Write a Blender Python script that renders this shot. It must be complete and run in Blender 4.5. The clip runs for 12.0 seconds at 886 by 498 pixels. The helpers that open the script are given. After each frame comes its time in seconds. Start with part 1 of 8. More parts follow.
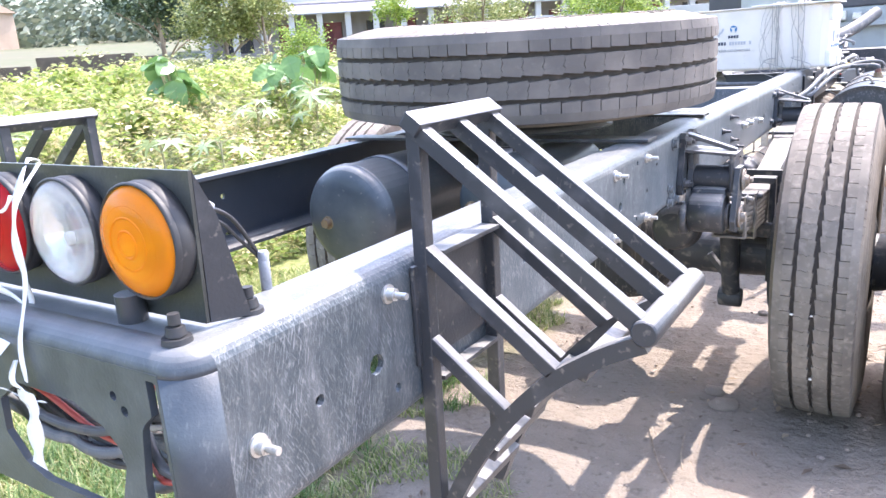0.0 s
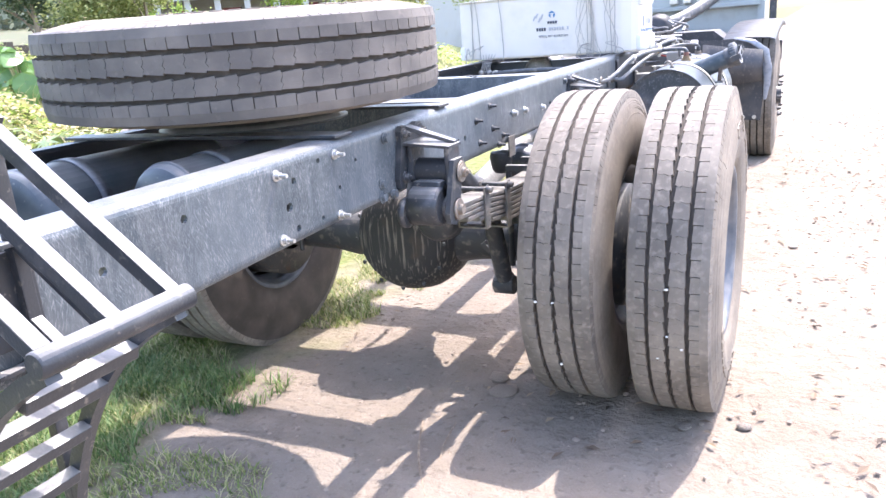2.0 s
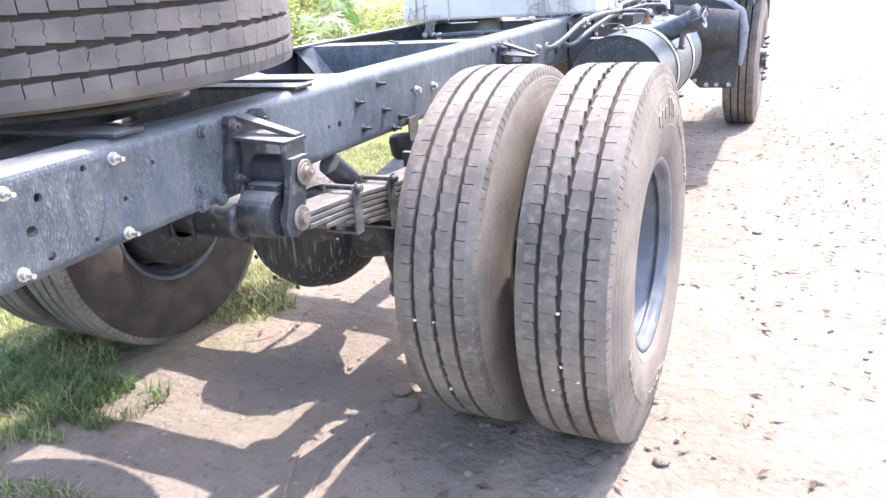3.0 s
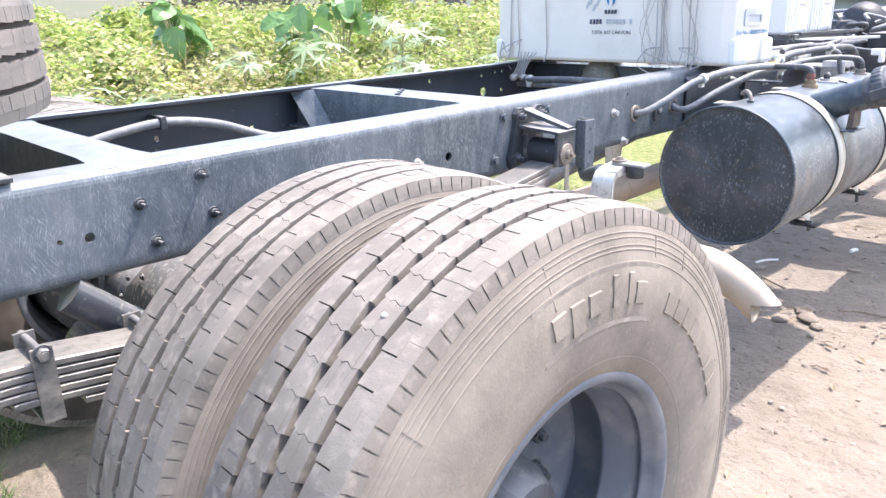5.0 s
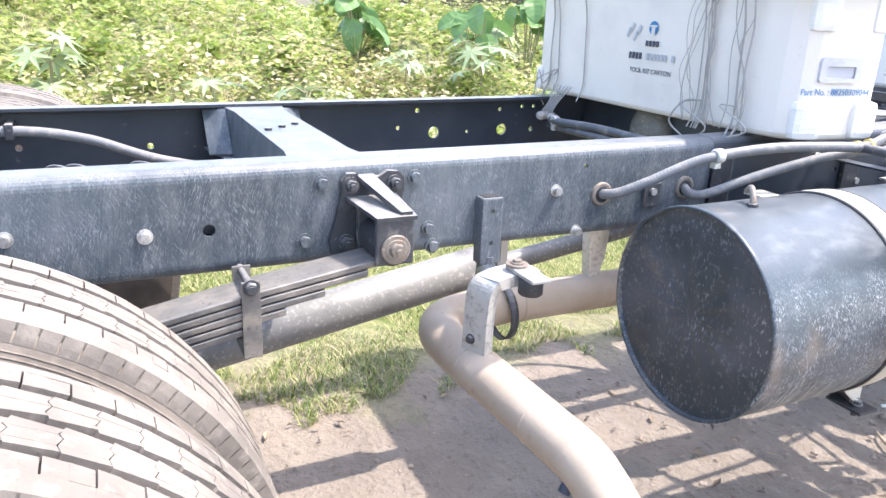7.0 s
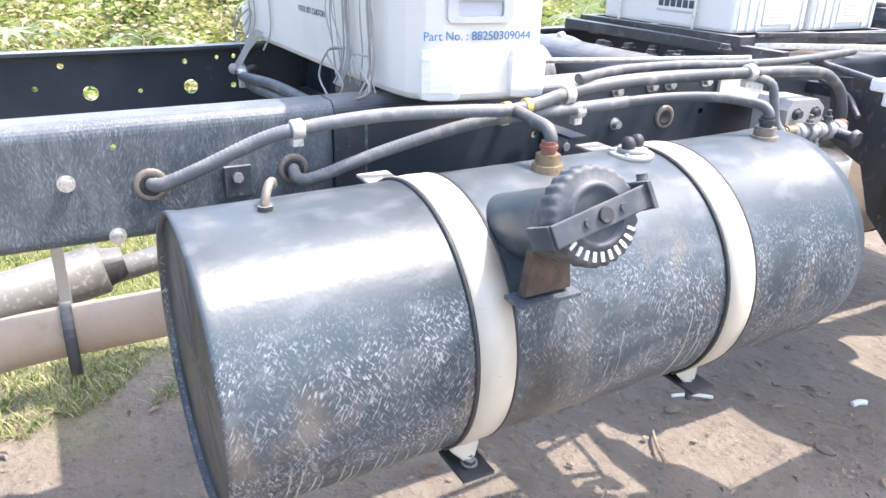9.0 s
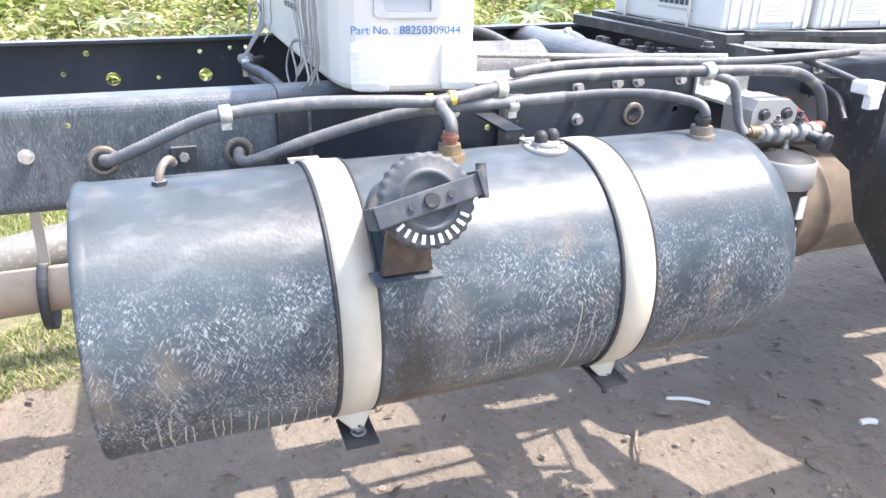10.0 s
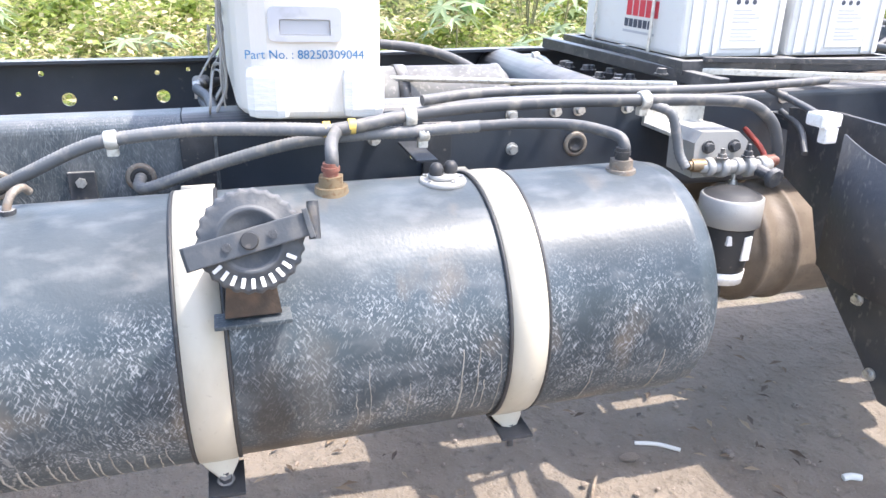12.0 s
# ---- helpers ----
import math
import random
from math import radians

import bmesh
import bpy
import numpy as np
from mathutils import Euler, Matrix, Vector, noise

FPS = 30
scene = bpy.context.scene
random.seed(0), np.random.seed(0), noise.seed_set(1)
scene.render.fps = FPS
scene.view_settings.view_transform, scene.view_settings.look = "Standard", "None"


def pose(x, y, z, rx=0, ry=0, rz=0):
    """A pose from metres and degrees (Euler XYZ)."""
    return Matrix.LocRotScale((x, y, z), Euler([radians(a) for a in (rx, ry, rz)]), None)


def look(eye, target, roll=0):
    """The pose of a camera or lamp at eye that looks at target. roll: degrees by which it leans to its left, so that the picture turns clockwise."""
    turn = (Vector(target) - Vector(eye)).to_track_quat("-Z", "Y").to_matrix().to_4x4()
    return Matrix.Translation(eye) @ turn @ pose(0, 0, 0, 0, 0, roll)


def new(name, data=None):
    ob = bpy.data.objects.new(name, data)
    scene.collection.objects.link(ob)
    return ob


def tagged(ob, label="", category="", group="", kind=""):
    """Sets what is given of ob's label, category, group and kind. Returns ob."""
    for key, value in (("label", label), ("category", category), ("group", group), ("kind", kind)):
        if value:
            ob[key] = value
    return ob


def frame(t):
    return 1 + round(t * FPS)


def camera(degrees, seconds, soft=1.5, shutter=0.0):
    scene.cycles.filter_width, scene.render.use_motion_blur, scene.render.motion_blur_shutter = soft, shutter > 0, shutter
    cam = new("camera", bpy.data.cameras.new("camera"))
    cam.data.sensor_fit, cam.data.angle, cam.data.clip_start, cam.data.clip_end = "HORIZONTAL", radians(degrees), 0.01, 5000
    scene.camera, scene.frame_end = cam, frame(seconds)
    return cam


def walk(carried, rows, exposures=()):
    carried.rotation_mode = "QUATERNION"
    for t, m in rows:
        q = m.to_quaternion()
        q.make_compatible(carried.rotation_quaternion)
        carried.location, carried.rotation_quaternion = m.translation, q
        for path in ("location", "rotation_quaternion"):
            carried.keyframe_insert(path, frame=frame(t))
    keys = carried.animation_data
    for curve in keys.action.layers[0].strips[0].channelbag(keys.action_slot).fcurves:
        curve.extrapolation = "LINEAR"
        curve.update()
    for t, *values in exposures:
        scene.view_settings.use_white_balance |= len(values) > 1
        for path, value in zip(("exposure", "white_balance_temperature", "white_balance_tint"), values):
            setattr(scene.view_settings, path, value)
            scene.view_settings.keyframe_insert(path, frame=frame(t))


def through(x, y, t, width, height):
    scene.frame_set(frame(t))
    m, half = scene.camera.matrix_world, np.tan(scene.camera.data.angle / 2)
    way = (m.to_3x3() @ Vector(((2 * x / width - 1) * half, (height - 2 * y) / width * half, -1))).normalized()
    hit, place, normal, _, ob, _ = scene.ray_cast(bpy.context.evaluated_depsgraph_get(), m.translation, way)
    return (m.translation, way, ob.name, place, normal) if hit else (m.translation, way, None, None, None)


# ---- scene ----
cam = camera(62.1, 12.0)
METRES, EYE, TILT, LEAN, TURN = 8.0, 1.5, 0.0, 0.0, 0.0
PATH = [
    (0, (0.503, -0.298, 1.258), (-0.545, 1.326, 0.745), -3.7),
    (0.5, (0.673, -0.171, 1.26), (-0.391, 1.445, 0.753), -3.1),
    (1, (0.781, -0.108, 1.264), (-0.253, 1.529, 0.763), -2.0),
    (1.5, (0.858, -0.089, 1.256), (-0.123, 1.574, 0.736), -2.9),
    (2, (0.936, 0.002, 1.244), (0.072, 1.715, 0.677), -4.4),
    (2.5, (1.008, 0.227, 1.256), (0.159, 1.919, 0.609), -4.8),
    (3, (1.094, 0.474, 1.252), (0.234, 2.146, 0.571), -4.1),
    (3.5, (1.21, 0.752, 1.258), (0.192, 2.332, 0.573), -3.1),
    (3.7, (1.228, 0.861, 1.256), (0.15, 2.404, 0.58), -3.3),
    (5.3, (1.275, 1.855, 1.299), (-0.156, 3.104, 0.673), -1.1),
    (5.5, (1.26, 1.977, 1.315), (-0.215, 3.171, 0.682), -1.1),
    (6, (1.258, 2.246, 1.331), (-0.347, 3.258, 0.699), -1.4),
    (6.5, (1.304, 2.5, 1.339), (-0.476, 3.17, 0.721), -0.4),
    (7, (1.295, 2.761, 1.322), (-0.417, 3.583, 0.695), 2.4),
    (7.5, (1.239, 3.026, 1.325), (-0.288, 4.16, 0.705), 4.9),
    (7.7, (1.223, 3.104, 1.314), (-0.288, 4.252, 0.684), 4.4),
    (9.3, (1.232, 3.726, 1.311), (-0.392, 4.591, 0.528), 1.6),
    (9.5, (1.261, 3.779, 1.314), (-0.365, 4.634, 0.524), 1.9),
    (10, (1.418, 3.894, 1.326), (-0.304, 4.543, 0.542), 1.4),
    (10.5, (1.5, 3.93, 1.332), (-0.271, 4.44, 0.555), 1.3),
    (11, (1.525, 3.947, 1.335), (-0.28, 4.392, 0.597), 0.0),
    (11.5, (1.513, 4.004, 1.334), (-0.285, 4.497, 0.611), 0.9),
    (12, (1.415, 4.16, 1.329), (-0.362, 4.703, 0.591), 1.4),
]
walk(cam, [(t, look(eye, target, roll)) for t, eye, target, roll in PATH], [(0.0, 2.50, 6300, 20), (3.5, 2.41, 6300, 20), (5.5, 2.13, 6400, 16), (6.5, 2.07, 6400, 16), (7.5, 2.25, 6400, 17), (9.5, 2.08, 6500, 15), (12.0, 2.06, 6500, 15)])

# ---- light ----
world = bpy.data.worlds.new("sky")
scene.world = world
world.use_nodes = True
SUN = Vector((0.172, 0.465, 1.0)).normalized()
wn = world.node_tree
sky = wn.nodes.new("ShaderNodeTexSky")
sky.sky_type, sky.sun_disc = "NISHITA", False
sky.sun_elevation = math.asin(SUN.z)
sky.sun_rotation = math.atan2(SUN.x, SUN.y)
sky.air_density, sky.dust_density = 1.2, 2.5
wn.links.new(sky.outputs[0], wn.nodes["Background"].inputs[0])
wn.nodes["Background"].inputs[1].default_value = 0.15
sun = new("sun", bpy.data.lights.new("sun", "SUN"))
sun.data.energy, sun.data.angle, sun.data.color = 2.0, radians(0.55), (1.0, 0.95, 0.865)
sun.matrix_world = look(SUN * 30, (0, 0, 0))


# ---- materials ----
def material(name, base, rough=0.6, metal=0.0, vary=(), bump=(), spec=0.5, shift=0.0, dust_and_sun=0.0):
    """vary: rows of (colour, noise size in metres, low, high, stretch xyz, amount, turn, patch size); bump: rows of (size in metres, height, stretch)."""
    m = bpy.data.materials.new(name)
    m.use_nodes = True
    nt = m.node_tree
    b = nt.nodes["Principled BSDF"]
    geo = nt.nodes.new("ShaderNodeTexCoord")
    out = None
    col = nt.nodes.new("ShaderNodeRGB")
    col.outputs[0].default_value = (*base, 1)
    out = col.outputs[0]
    if shift:
        info = nt.nodes.new("ShaderNodeObjectInfo")
        hsv = nt.nodes.new("ShaderNodeHueSaturation")
        rng = nt.nodes.new("ShaderNodeMapRange")
        rng.inputs[3].default_value, rng.inputs[4].default_value = 1 - shift, 1 + shift
        nt.links.new(info.outputs["Random"], rng.inputs[0])
        nt.links.new(rng.outputs[0], hsv.inputs["Value"])
        nt.links.new(out, hsv.inputs["Color"])
        out = hsv.outputs[0]
    rough_out = None
    for colour, size, low, high, stretch, *rest in vary:
        mp = nt.nodes.new("ShaderNodeMapping")
        mp.inputs["Scale"].default_value = [1 / (size * s) for s in stretch]
        src = geo.outputs["Object"]
        if len(rest) > 1 and rest[1]:
            turn = nt.nodes.new("ShaderNodeMapping")
            turn.inputs["Rotation"].default_value = (radians(rest[1]), 0, 0)
            nt.links.new(src, turn.inputs[0])
            src = turn.outputs[0]
        nt.links.new(src, mp.inputs[0])
        nz = nt.nodes.new("ShaderNodeTexNoise")
        nz.inputs["Scale"].default_value, nz.inputs["Detail"].default_value = 1.0, 3.0 if len(rest) > 1 else 5.0
        nt.links.new(mp.outputs[0], nz.inputs[0])
        rp = nt.nodes.new("ShaderNodeMapRange")
        rp.inputs[1].default_value, rp.inputs[2].default_value = low, high
        if rest:
            rp.inputs[4].default_value = rest[0]
        nt.links.new(nz.outputs[0], rp.inputs[0])
        amount = rp.outputs[0]
        if len(rest) > 2:
            # the marks gather in patches
            pn = nt.nodes.new("ShaderNodeTexNoise")
            pn.inputs["Scale"].default_value, pn.inputs["Detail"].default_value = 1 / rest[2], 4.0
            nt.links.new(geo.outputs["Object"], pn.inputs[0])
            pr = nt.nodes.new("ShaderNodeMapRange")
            pr.inputs[1].default_value, pr.inputs[2].default_value = 0.38, 0.66
            nt.links.new(pn.outputs[0], pr.inputs[0])
            mm = nt.nodes.new("ShaderNodeMath")
            mm.operation = "MULTIPLY"
            nt.links.new(amount, mm.inputs[0])
            nt.links.new(pr.outputs[0], mm.inputs[1])
            amount = mm.outputs[0]
        if len(rest) > 3:
            # the marks keep to a height band
            sz = nt.nodes.new("ShaderNodeSeparateXYZ")
            nt.links.new(geo.outputs["Object"], sz.inputs[0])
            for lo, hi in ((rest[3][0] - 0.05, rest[3][0] + 0.03), (rest[3][1] + 0.04, rest[3][1] - 0.03)):
                br = nt.nodes.new("ShaderNodeMapRange")
                br.inputs[1].default_value, br.inputs[2].default_value = lo, hi
                nt.links.new(sz.outputs[2], br.inputs[0])
                mm = nt.nodes.new("ShaderNodeMath")
                mm.operation = "MULTIPLY"
                nt.links.new(amount, mm.inputs[0])
                nt.links.new(br.outputs[0], mm.inputs[1])
                amount = mm.outputs[0]
        mx = nt.nodes.new("ShaderNodeMix")
        mx.data_type = "RGBA"
        nt.links.new(amount, mx.inputs[0])
        nt.links.new(out, mx.inputs[6])
        mx.inputs[7].default_value = (*colour, 1)
        out = mx.outputs[2]
        rough_out = amount
    if dust_and_sun:
        # dust resting on upward faces, with sunlight on the tops put into its colour
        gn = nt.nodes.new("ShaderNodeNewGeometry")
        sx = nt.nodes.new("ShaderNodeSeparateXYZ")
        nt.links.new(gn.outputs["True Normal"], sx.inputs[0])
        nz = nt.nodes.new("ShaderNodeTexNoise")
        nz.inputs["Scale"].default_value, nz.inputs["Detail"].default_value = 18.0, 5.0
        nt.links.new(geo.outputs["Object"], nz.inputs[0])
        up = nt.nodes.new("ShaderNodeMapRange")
        up.inputs[1].default_value, up.inputs[2].default_value, up.inputs[4].default_value = 0.45, 1.0, dust_and_sun * 1.6
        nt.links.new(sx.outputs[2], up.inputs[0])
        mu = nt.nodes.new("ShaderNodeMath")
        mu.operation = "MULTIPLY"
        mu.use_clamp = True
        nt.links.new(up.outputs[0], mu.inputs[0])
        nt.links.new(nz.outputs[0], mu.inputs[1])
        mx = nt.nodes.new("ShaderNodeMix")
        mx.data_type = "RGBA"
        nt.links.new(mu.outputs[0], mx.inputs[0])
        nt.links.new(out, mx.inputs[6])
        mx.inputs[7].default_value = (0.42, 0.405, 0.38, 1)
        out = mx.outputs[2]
    nt.links.new(out, b.inputs["Base Color"])
    b.inputs["Roughness"].default_value, b.inputs["Metallic"].default_value = rough, metal
    b.inputs["Specular IOR Level"].default_value = spec
    if rough_out:
        rr = nt.nodes.new("ShaderNodeMapRange")
        rr.inputs[3].default_value, rr.inputs[4].default_value = rough, min(1, rough + 0.25)
        nt.links.new(rough_out, rr.inputs[0])
        nt.links.new(rr.outputs[0], b.inputs["Roughness"])
    last = None
    for size, height, stretch in bump:
        mp = nt.nodes.new("ShaderNodeMapping")
        mp.inputs["Scale"].default_value = [1 / (size * s) for s in stretch]
        nt.links.new(geo.outputs["Object"], mp.inputs[0])
        nz = nt.nodes.new("ShaderNodeTexNoise")
        nz.inputs["Scale"].default_value, nz.inputs["Detail"].default_value = 1.0, 6.0
        nt.links.new(mp.outputs[0], nz.inputs[0])
        bp = nt.nodes.new("ShaderNodeBump")
        bp.inputs["Strength"].default_value, bp.inputs["Distance"].default_value = 1.0, height
        nt.links.new(nz.outputs[0], bp.inputs["Height"])
        if last:
            nt.links.new(last, bp.inputs["Normal"])
        last = bp.outputs[0]
    if last:
        nt.links.new(last, b.inputs["Normal"])
    return m


ONE = (1, 1, 1)
DUST = (0.42, 0.37, 0.30)
SCRATCH = (0.40, 0.41, 0.42)
paint = material("dusty_chassis_paint", (0.038, 0.052, 0.062), 0.42, vary=[((0.092, 0.112, 0.125), 0.45, 0.38, 0.66, ONE), ((0.18, 0.185, 0.19), 0.04, 0.45, 0.8, (1, 1, 2.5), 0.45), ((0.20, 0.21, 0.22), 0.018, 0.52, 0.78, (1, 1, 5), 0.4), (SCRATCH, 0.0021, 0.53, 0.70, (1, 1, 8), 0.50, 18, 0.08), (SCRATCH, 0.0024, 0.53, 0.70, (1, 1, 6), 0.46, -26, 0.07), (SCRATCH, 0.0022, 0.57, 0.74, (1, 1, 18), 0.40, 5, 0.14), ((0.30, 0.29, 0.27), 0.006, 0.56, 0.72, ONE, 0.45, 0, 0.25)], bump=[(0.004, 0.0005, ONE)], dust_and_sun=0.22)
# same paint as the rails, kept darker for the lamp panel's shade
shaded_end_paint = material("shaded_rear_end_paint", (0.040, 0.052, 0.066), 0.40, vary=[((0.085, 0.10, 0.115), 0.06, 0.42, 0.72, ONE), ((0.20, 0.205, 0.21), 0.004, 0.60, 0.74, (1, 1, 3), 0.4, 12, 0.06)], bump=[(0.004, 0.0004, ONE)], dust_and_sun=0.3)
clean_paint = material("chassis_paint", (0.028, 0.036, 0.048), 0.36, vary=[((0.045, 0.054, 0.066), 0.15, 0.4, 0.7, ONE), (DUST, 0.02, 0.68, 0.85, ONE, 0.3)], bump=[(0.004, 0.0003, ONE)], dust_and_sun=0.5)
tank_paint = material("scuffed_tank_paint", (0.026, 0.038, 0.047), 0.36, vary=[((0.062, 0.082, 0.096), 0.25, 0.36, 0.7, ONE), ((0.20, 0.155, 0.11), 0.17, 0.58, 0.74, (1, 0.7, 1), 0.6), ((0.46, 0.48, 0.50), 0.0028, 0.54, 0.67, (1, 1, 4), 0.7, 30, 0.05, (0.68, 0.89)), ((0.46, 0.48, 0.50), 0.0028, 0.54, 0.67, (1, 1, 4), 0.7, -32, 0.06, (0.68, 0.89)), ((0.46, 0.45, 0.42), 0.0046, 0.585, 0.635, (1, 1, 60), 0.75, 0, 0.22, (0.585, 0.735)), ((0.22, 0.23, 0.24), 0.03, 0.5, 0.8, (1, 2, 1), 0.4)], bump=[(0.006, 0.0003, ONE), (0.25, 0.0005, ONE)], dust_and_sun=0.09, spec=0.4)
tank_end = material("dull_tank_end", (0.030, 0.039, 0.044), 0.42, vary=[((0.075, 0.082, 0.094), 0.14, 0.40, 0.72, ONE), ((0.15, 0.12, 0.09), 0.10, 0.60, 0.78, ONE, 0.5), ((0.22, 0.23, 0.24), 0.012, 0.58, 0.76, ONE, 0.45), ((0.36, 0.37, 0.38), 0.005, 0.58, 0.70, (1, 1, 3), 0.6, 20, 0.09)], bump=[(0.006, 0.0003, ONE)])
black = material("black_steel", (0.034, 0.038, 0.044), 0.36, vary=[((0.10, 0.10, 0.105), 0.05, 0.52, 0.8, ONE), (DUST, 0.012, 0.62, 0.80, ONE, 0.5)], bump=[(0.004, 0.0004, ONE)], dust_and_sun=0.6)
low_black = material("dark_bracket_steel", (0.022, 0.027, 0.034), 0.4, vary=[((0.06, 0.06, 0.065), 0.05, 0.52, 0.8, ONE)], bump=[(0.004, 0.0004, ONE)], dust_and_sun=0.08)
cast = material("cast_iron_parts", (0.046, 0.049, 0.054), 0.5, vary=[(DUST, 0.03, 0.54, 0.8, ONE, 0.5), ((0.15, 0.08, 0.05), 0.05, 0.64, 0.8, ONE, 0.5)], bump=[(0.006, 0.0012, ONE)], dust_and_sun=0.5)
streaked = material("oil_streaked_iron", (0.034, 0.034, 0.034), 0.68, vary=[((0.30, 0.27, 0.22), 0.009, 0.54, 0.70, (1, 1, 18), 0.75), ((0.16, 0.10, 0.06), 0.10, 0.55, 0.8, ONE, 0.5)], bump=[(0.01, 0.001, ONE)], dust_and_sun=0.3)
zinc = material("zinc_plating", (0.62, 0.62, 0.60), 0.35, 0.8, vary=[((0.35, 0.33, 0.30), 0.006, 0.5, 0.75, ONE)])
galv = material("galvanised_steel", (0.66, 0.65, 0.60), 0.42, 0.55, vary=[((0.42, 0.40, 0.35), 0.012, 0.5, 0.75, ONE)], bump=[(0.01, 0.0005, ONE)])
strap_mat = material("cream_strap", (0.49, 0.455, 0.375), 0.45, 0.05, vary=[((0.40, 0.365, 0.285), 0.06, 0.5, 0.8, (1, 1, 2)), ((0.28, 0.24, 0.19), 0.012, 0.66, 0.8, ONE, 0.6)], bump=[(0.05, 0.001, ONE)])
rubber = material("dusty_tyre_rubber", (0.160, 0.138, 0.113), 0.85, vary=[((0.262, 0.226, 0.184), 0.13, 0.28, 0.66, ONE), ((0.32, 0.278, 0.226), 0.014, 0.5, 0.85, ONE, 0.5), ((0.13, 0.108, 0.09), 0.03, 0.60, 0.85, ONE, 0.5)], bump=[(0.004, 0.0006, ONE)], spec=0.25)
tread_mat = material("worn_tread_rubber", (0.140, 0.124, 0.106), 0.8, vary=[((0.250, 0.220, 0.184), 0.16, 0.34, 0.68, ONE), ((0.36, 0.315, 0.262), 0.02, 0.52, 0.8, ONE, 0.6), ((0.10, 0.088, 0.076), 0.006, 0.60, 0.8, ONE, 0.5)], bump=[(0.003, 0.0005, ONE)], spec=0.25)
# far-side tyres: less dusty rubber, darkened further for the shade they stand in
rubber_shaded = material("shaded_tyre_rubber", (0.062, 0.054, 0.047), 0.75, vary=[((0.12, 0.10, 0.085), 0.12, 0.4, 0.75, ONE), ((0.20, 0.17, 0.14), 0.02, 0.62, 0.85, ONE, 0.4)], bump=[(0.004, 0.0005, ONE)], spec=0.25)
# groove floors: unworn rubber, darkened as well for the shade inside the grooves
groove_mat = material("shaded_groove_rubber", (0.062, 0.055, 0.048), 0.8, vary=[((0.14, 0.12, 0.10), 0.03, 0.5, 0.8, ONE, 0.7)], spec=0.25)
new_tread = material("unworn_tread_rubber", (0.115, 0.106, 0.098), 0.7, vary=[((0.215, 0.192, 0.168), 0.12, 0.40, 0.72, ONE, 0.8), ((0.24, 0.215, 0.19), 0.02, 0.60, 0.82, ONE, 0.5)], bump=[(0.003, 0.0005, ONE)], spec=0.3)
rubber_black = material("black_rubber", (0.032, 0.033, 0.035), 0.55, vary=[(DUST, 0.01, 0.62, 0.85, ONE, 0.35)])
hose_mat = material("black_rubber_hose", (0.075, 0.079, 0.084), 0.55, vary=[(DUST, 0.03, 0.52, 0.8, ONE, 0.5)], dust_and_sun=0.3)
corr_mat = material("grey_corrugated_hose", (0.135, 0.142, 0.148), 0.6, vary=[(DUST, 0.02, 0.5, 0.8, ONE, 0.5)], dust_and_sun=0.35)
rim_mat = material("steel_grey_rim", (0.098, 0.113, 0.135), 0.46, 0.1, vary=[((0.28, 0.27, 0.26), 0.08, 0.45, 0.8, ONE, 0.8)], bump=[(0.005, 0.0003, ONE)])
rusty = material("rust_tinged_steel", (0.20, 0.175, 0.145), 0.55, 0.25, vary=[((0.21, 0.13, 0.085), 0.012, 0.52, 0.75, ONE), ((0.40, 0.36, 0.31), 0.006, 0.55, 0.8, ONE)])
spring_mat = material("spring_steel", (0.13, 0.126, 0.118), 0.45, 0.3, vary=[(DUST, 0.03, 0.42, 0.75, (1, 2, 1), 0.55), ((0.05, 0.05, 0.05), 0.01, 0.55, 0.75, ONE, 0.6)], dust_and_sun=0.22)
shaft_mat = material("speckled_grey_shaft", (0.21, 0.21, 0.20), 0.5, 0.1, vary=[((0.46, 0.44, 0.40), 0.01, 0.55, 0.7, ONE, 0.7), ((0.09, 0.09, 0.095), 0.10, 0.5, 0.8, ONE)])
air_paint = material("air_tank_paint", (0.040, 0.052, 0.060), 0.32, vary=[((0.10, 0.115, 0.12), 0.10, 0.4, 0.75, ONE), (DUST, 0.015, 0.64, 0.8, ONE, 0.4)], dust_and_sun=0.4)
olive_black = material("lamp_panel_paint", (0.034, 0.038, 0.036), 0.36, vary=[((0.055, 0.060, 0.054), 0.06, 0.45, 0.75, ONE), (DUST, 0.008, 0.66, 0.8, ONE, 0.35)], bump=[(0.004, 0.0004, ONE)])
brass = material("brass_fitting", (0.26, 0.20, 0.125), 0.5, 0.5, vary=[((0.22, 0.13, 0.07), 0.006, 0.5, 0.75, ONE)])
chrome = material("lamp_reflector", (0.80, 0.80, 0.80), 0.22, 0.95)
bulb_mat = material("bulb_glass", (0.75, 0.72, 0.65), 0.1)
union_mat = material("dull_red_union", (0.20, 0.075, 0.055), 0.5, vary=[((0.32, 0.22, 0.15), 0.01, 0.5, 0.75, ONE)])
red_wire = material("red_wire_sleeve", (0.38, 0.07, 0.05), 0.45)
white_tape = material("white_plastic_tape", (0.78, 0.77, 0.74), 0.45, vary=[((0.60, 0.57, 0.52), 0.01, 0.5, 0.8, ONE)], bump=[(0.01, 0.002, ONE)])
carton = material("white_carton", (0.70, 0.655, 0.59), 0.6, vary=[((0.58, 0.55, 0.50), 0.15, 0.5, 0.85, ONE), ((0.48, 0.44, 0.38), 0.025, 0.68, 0.8, ONE, 0.5)], bump=[(0.08, 0.003, ONE), (0.006, 0.0005, (1, 1, 4))])
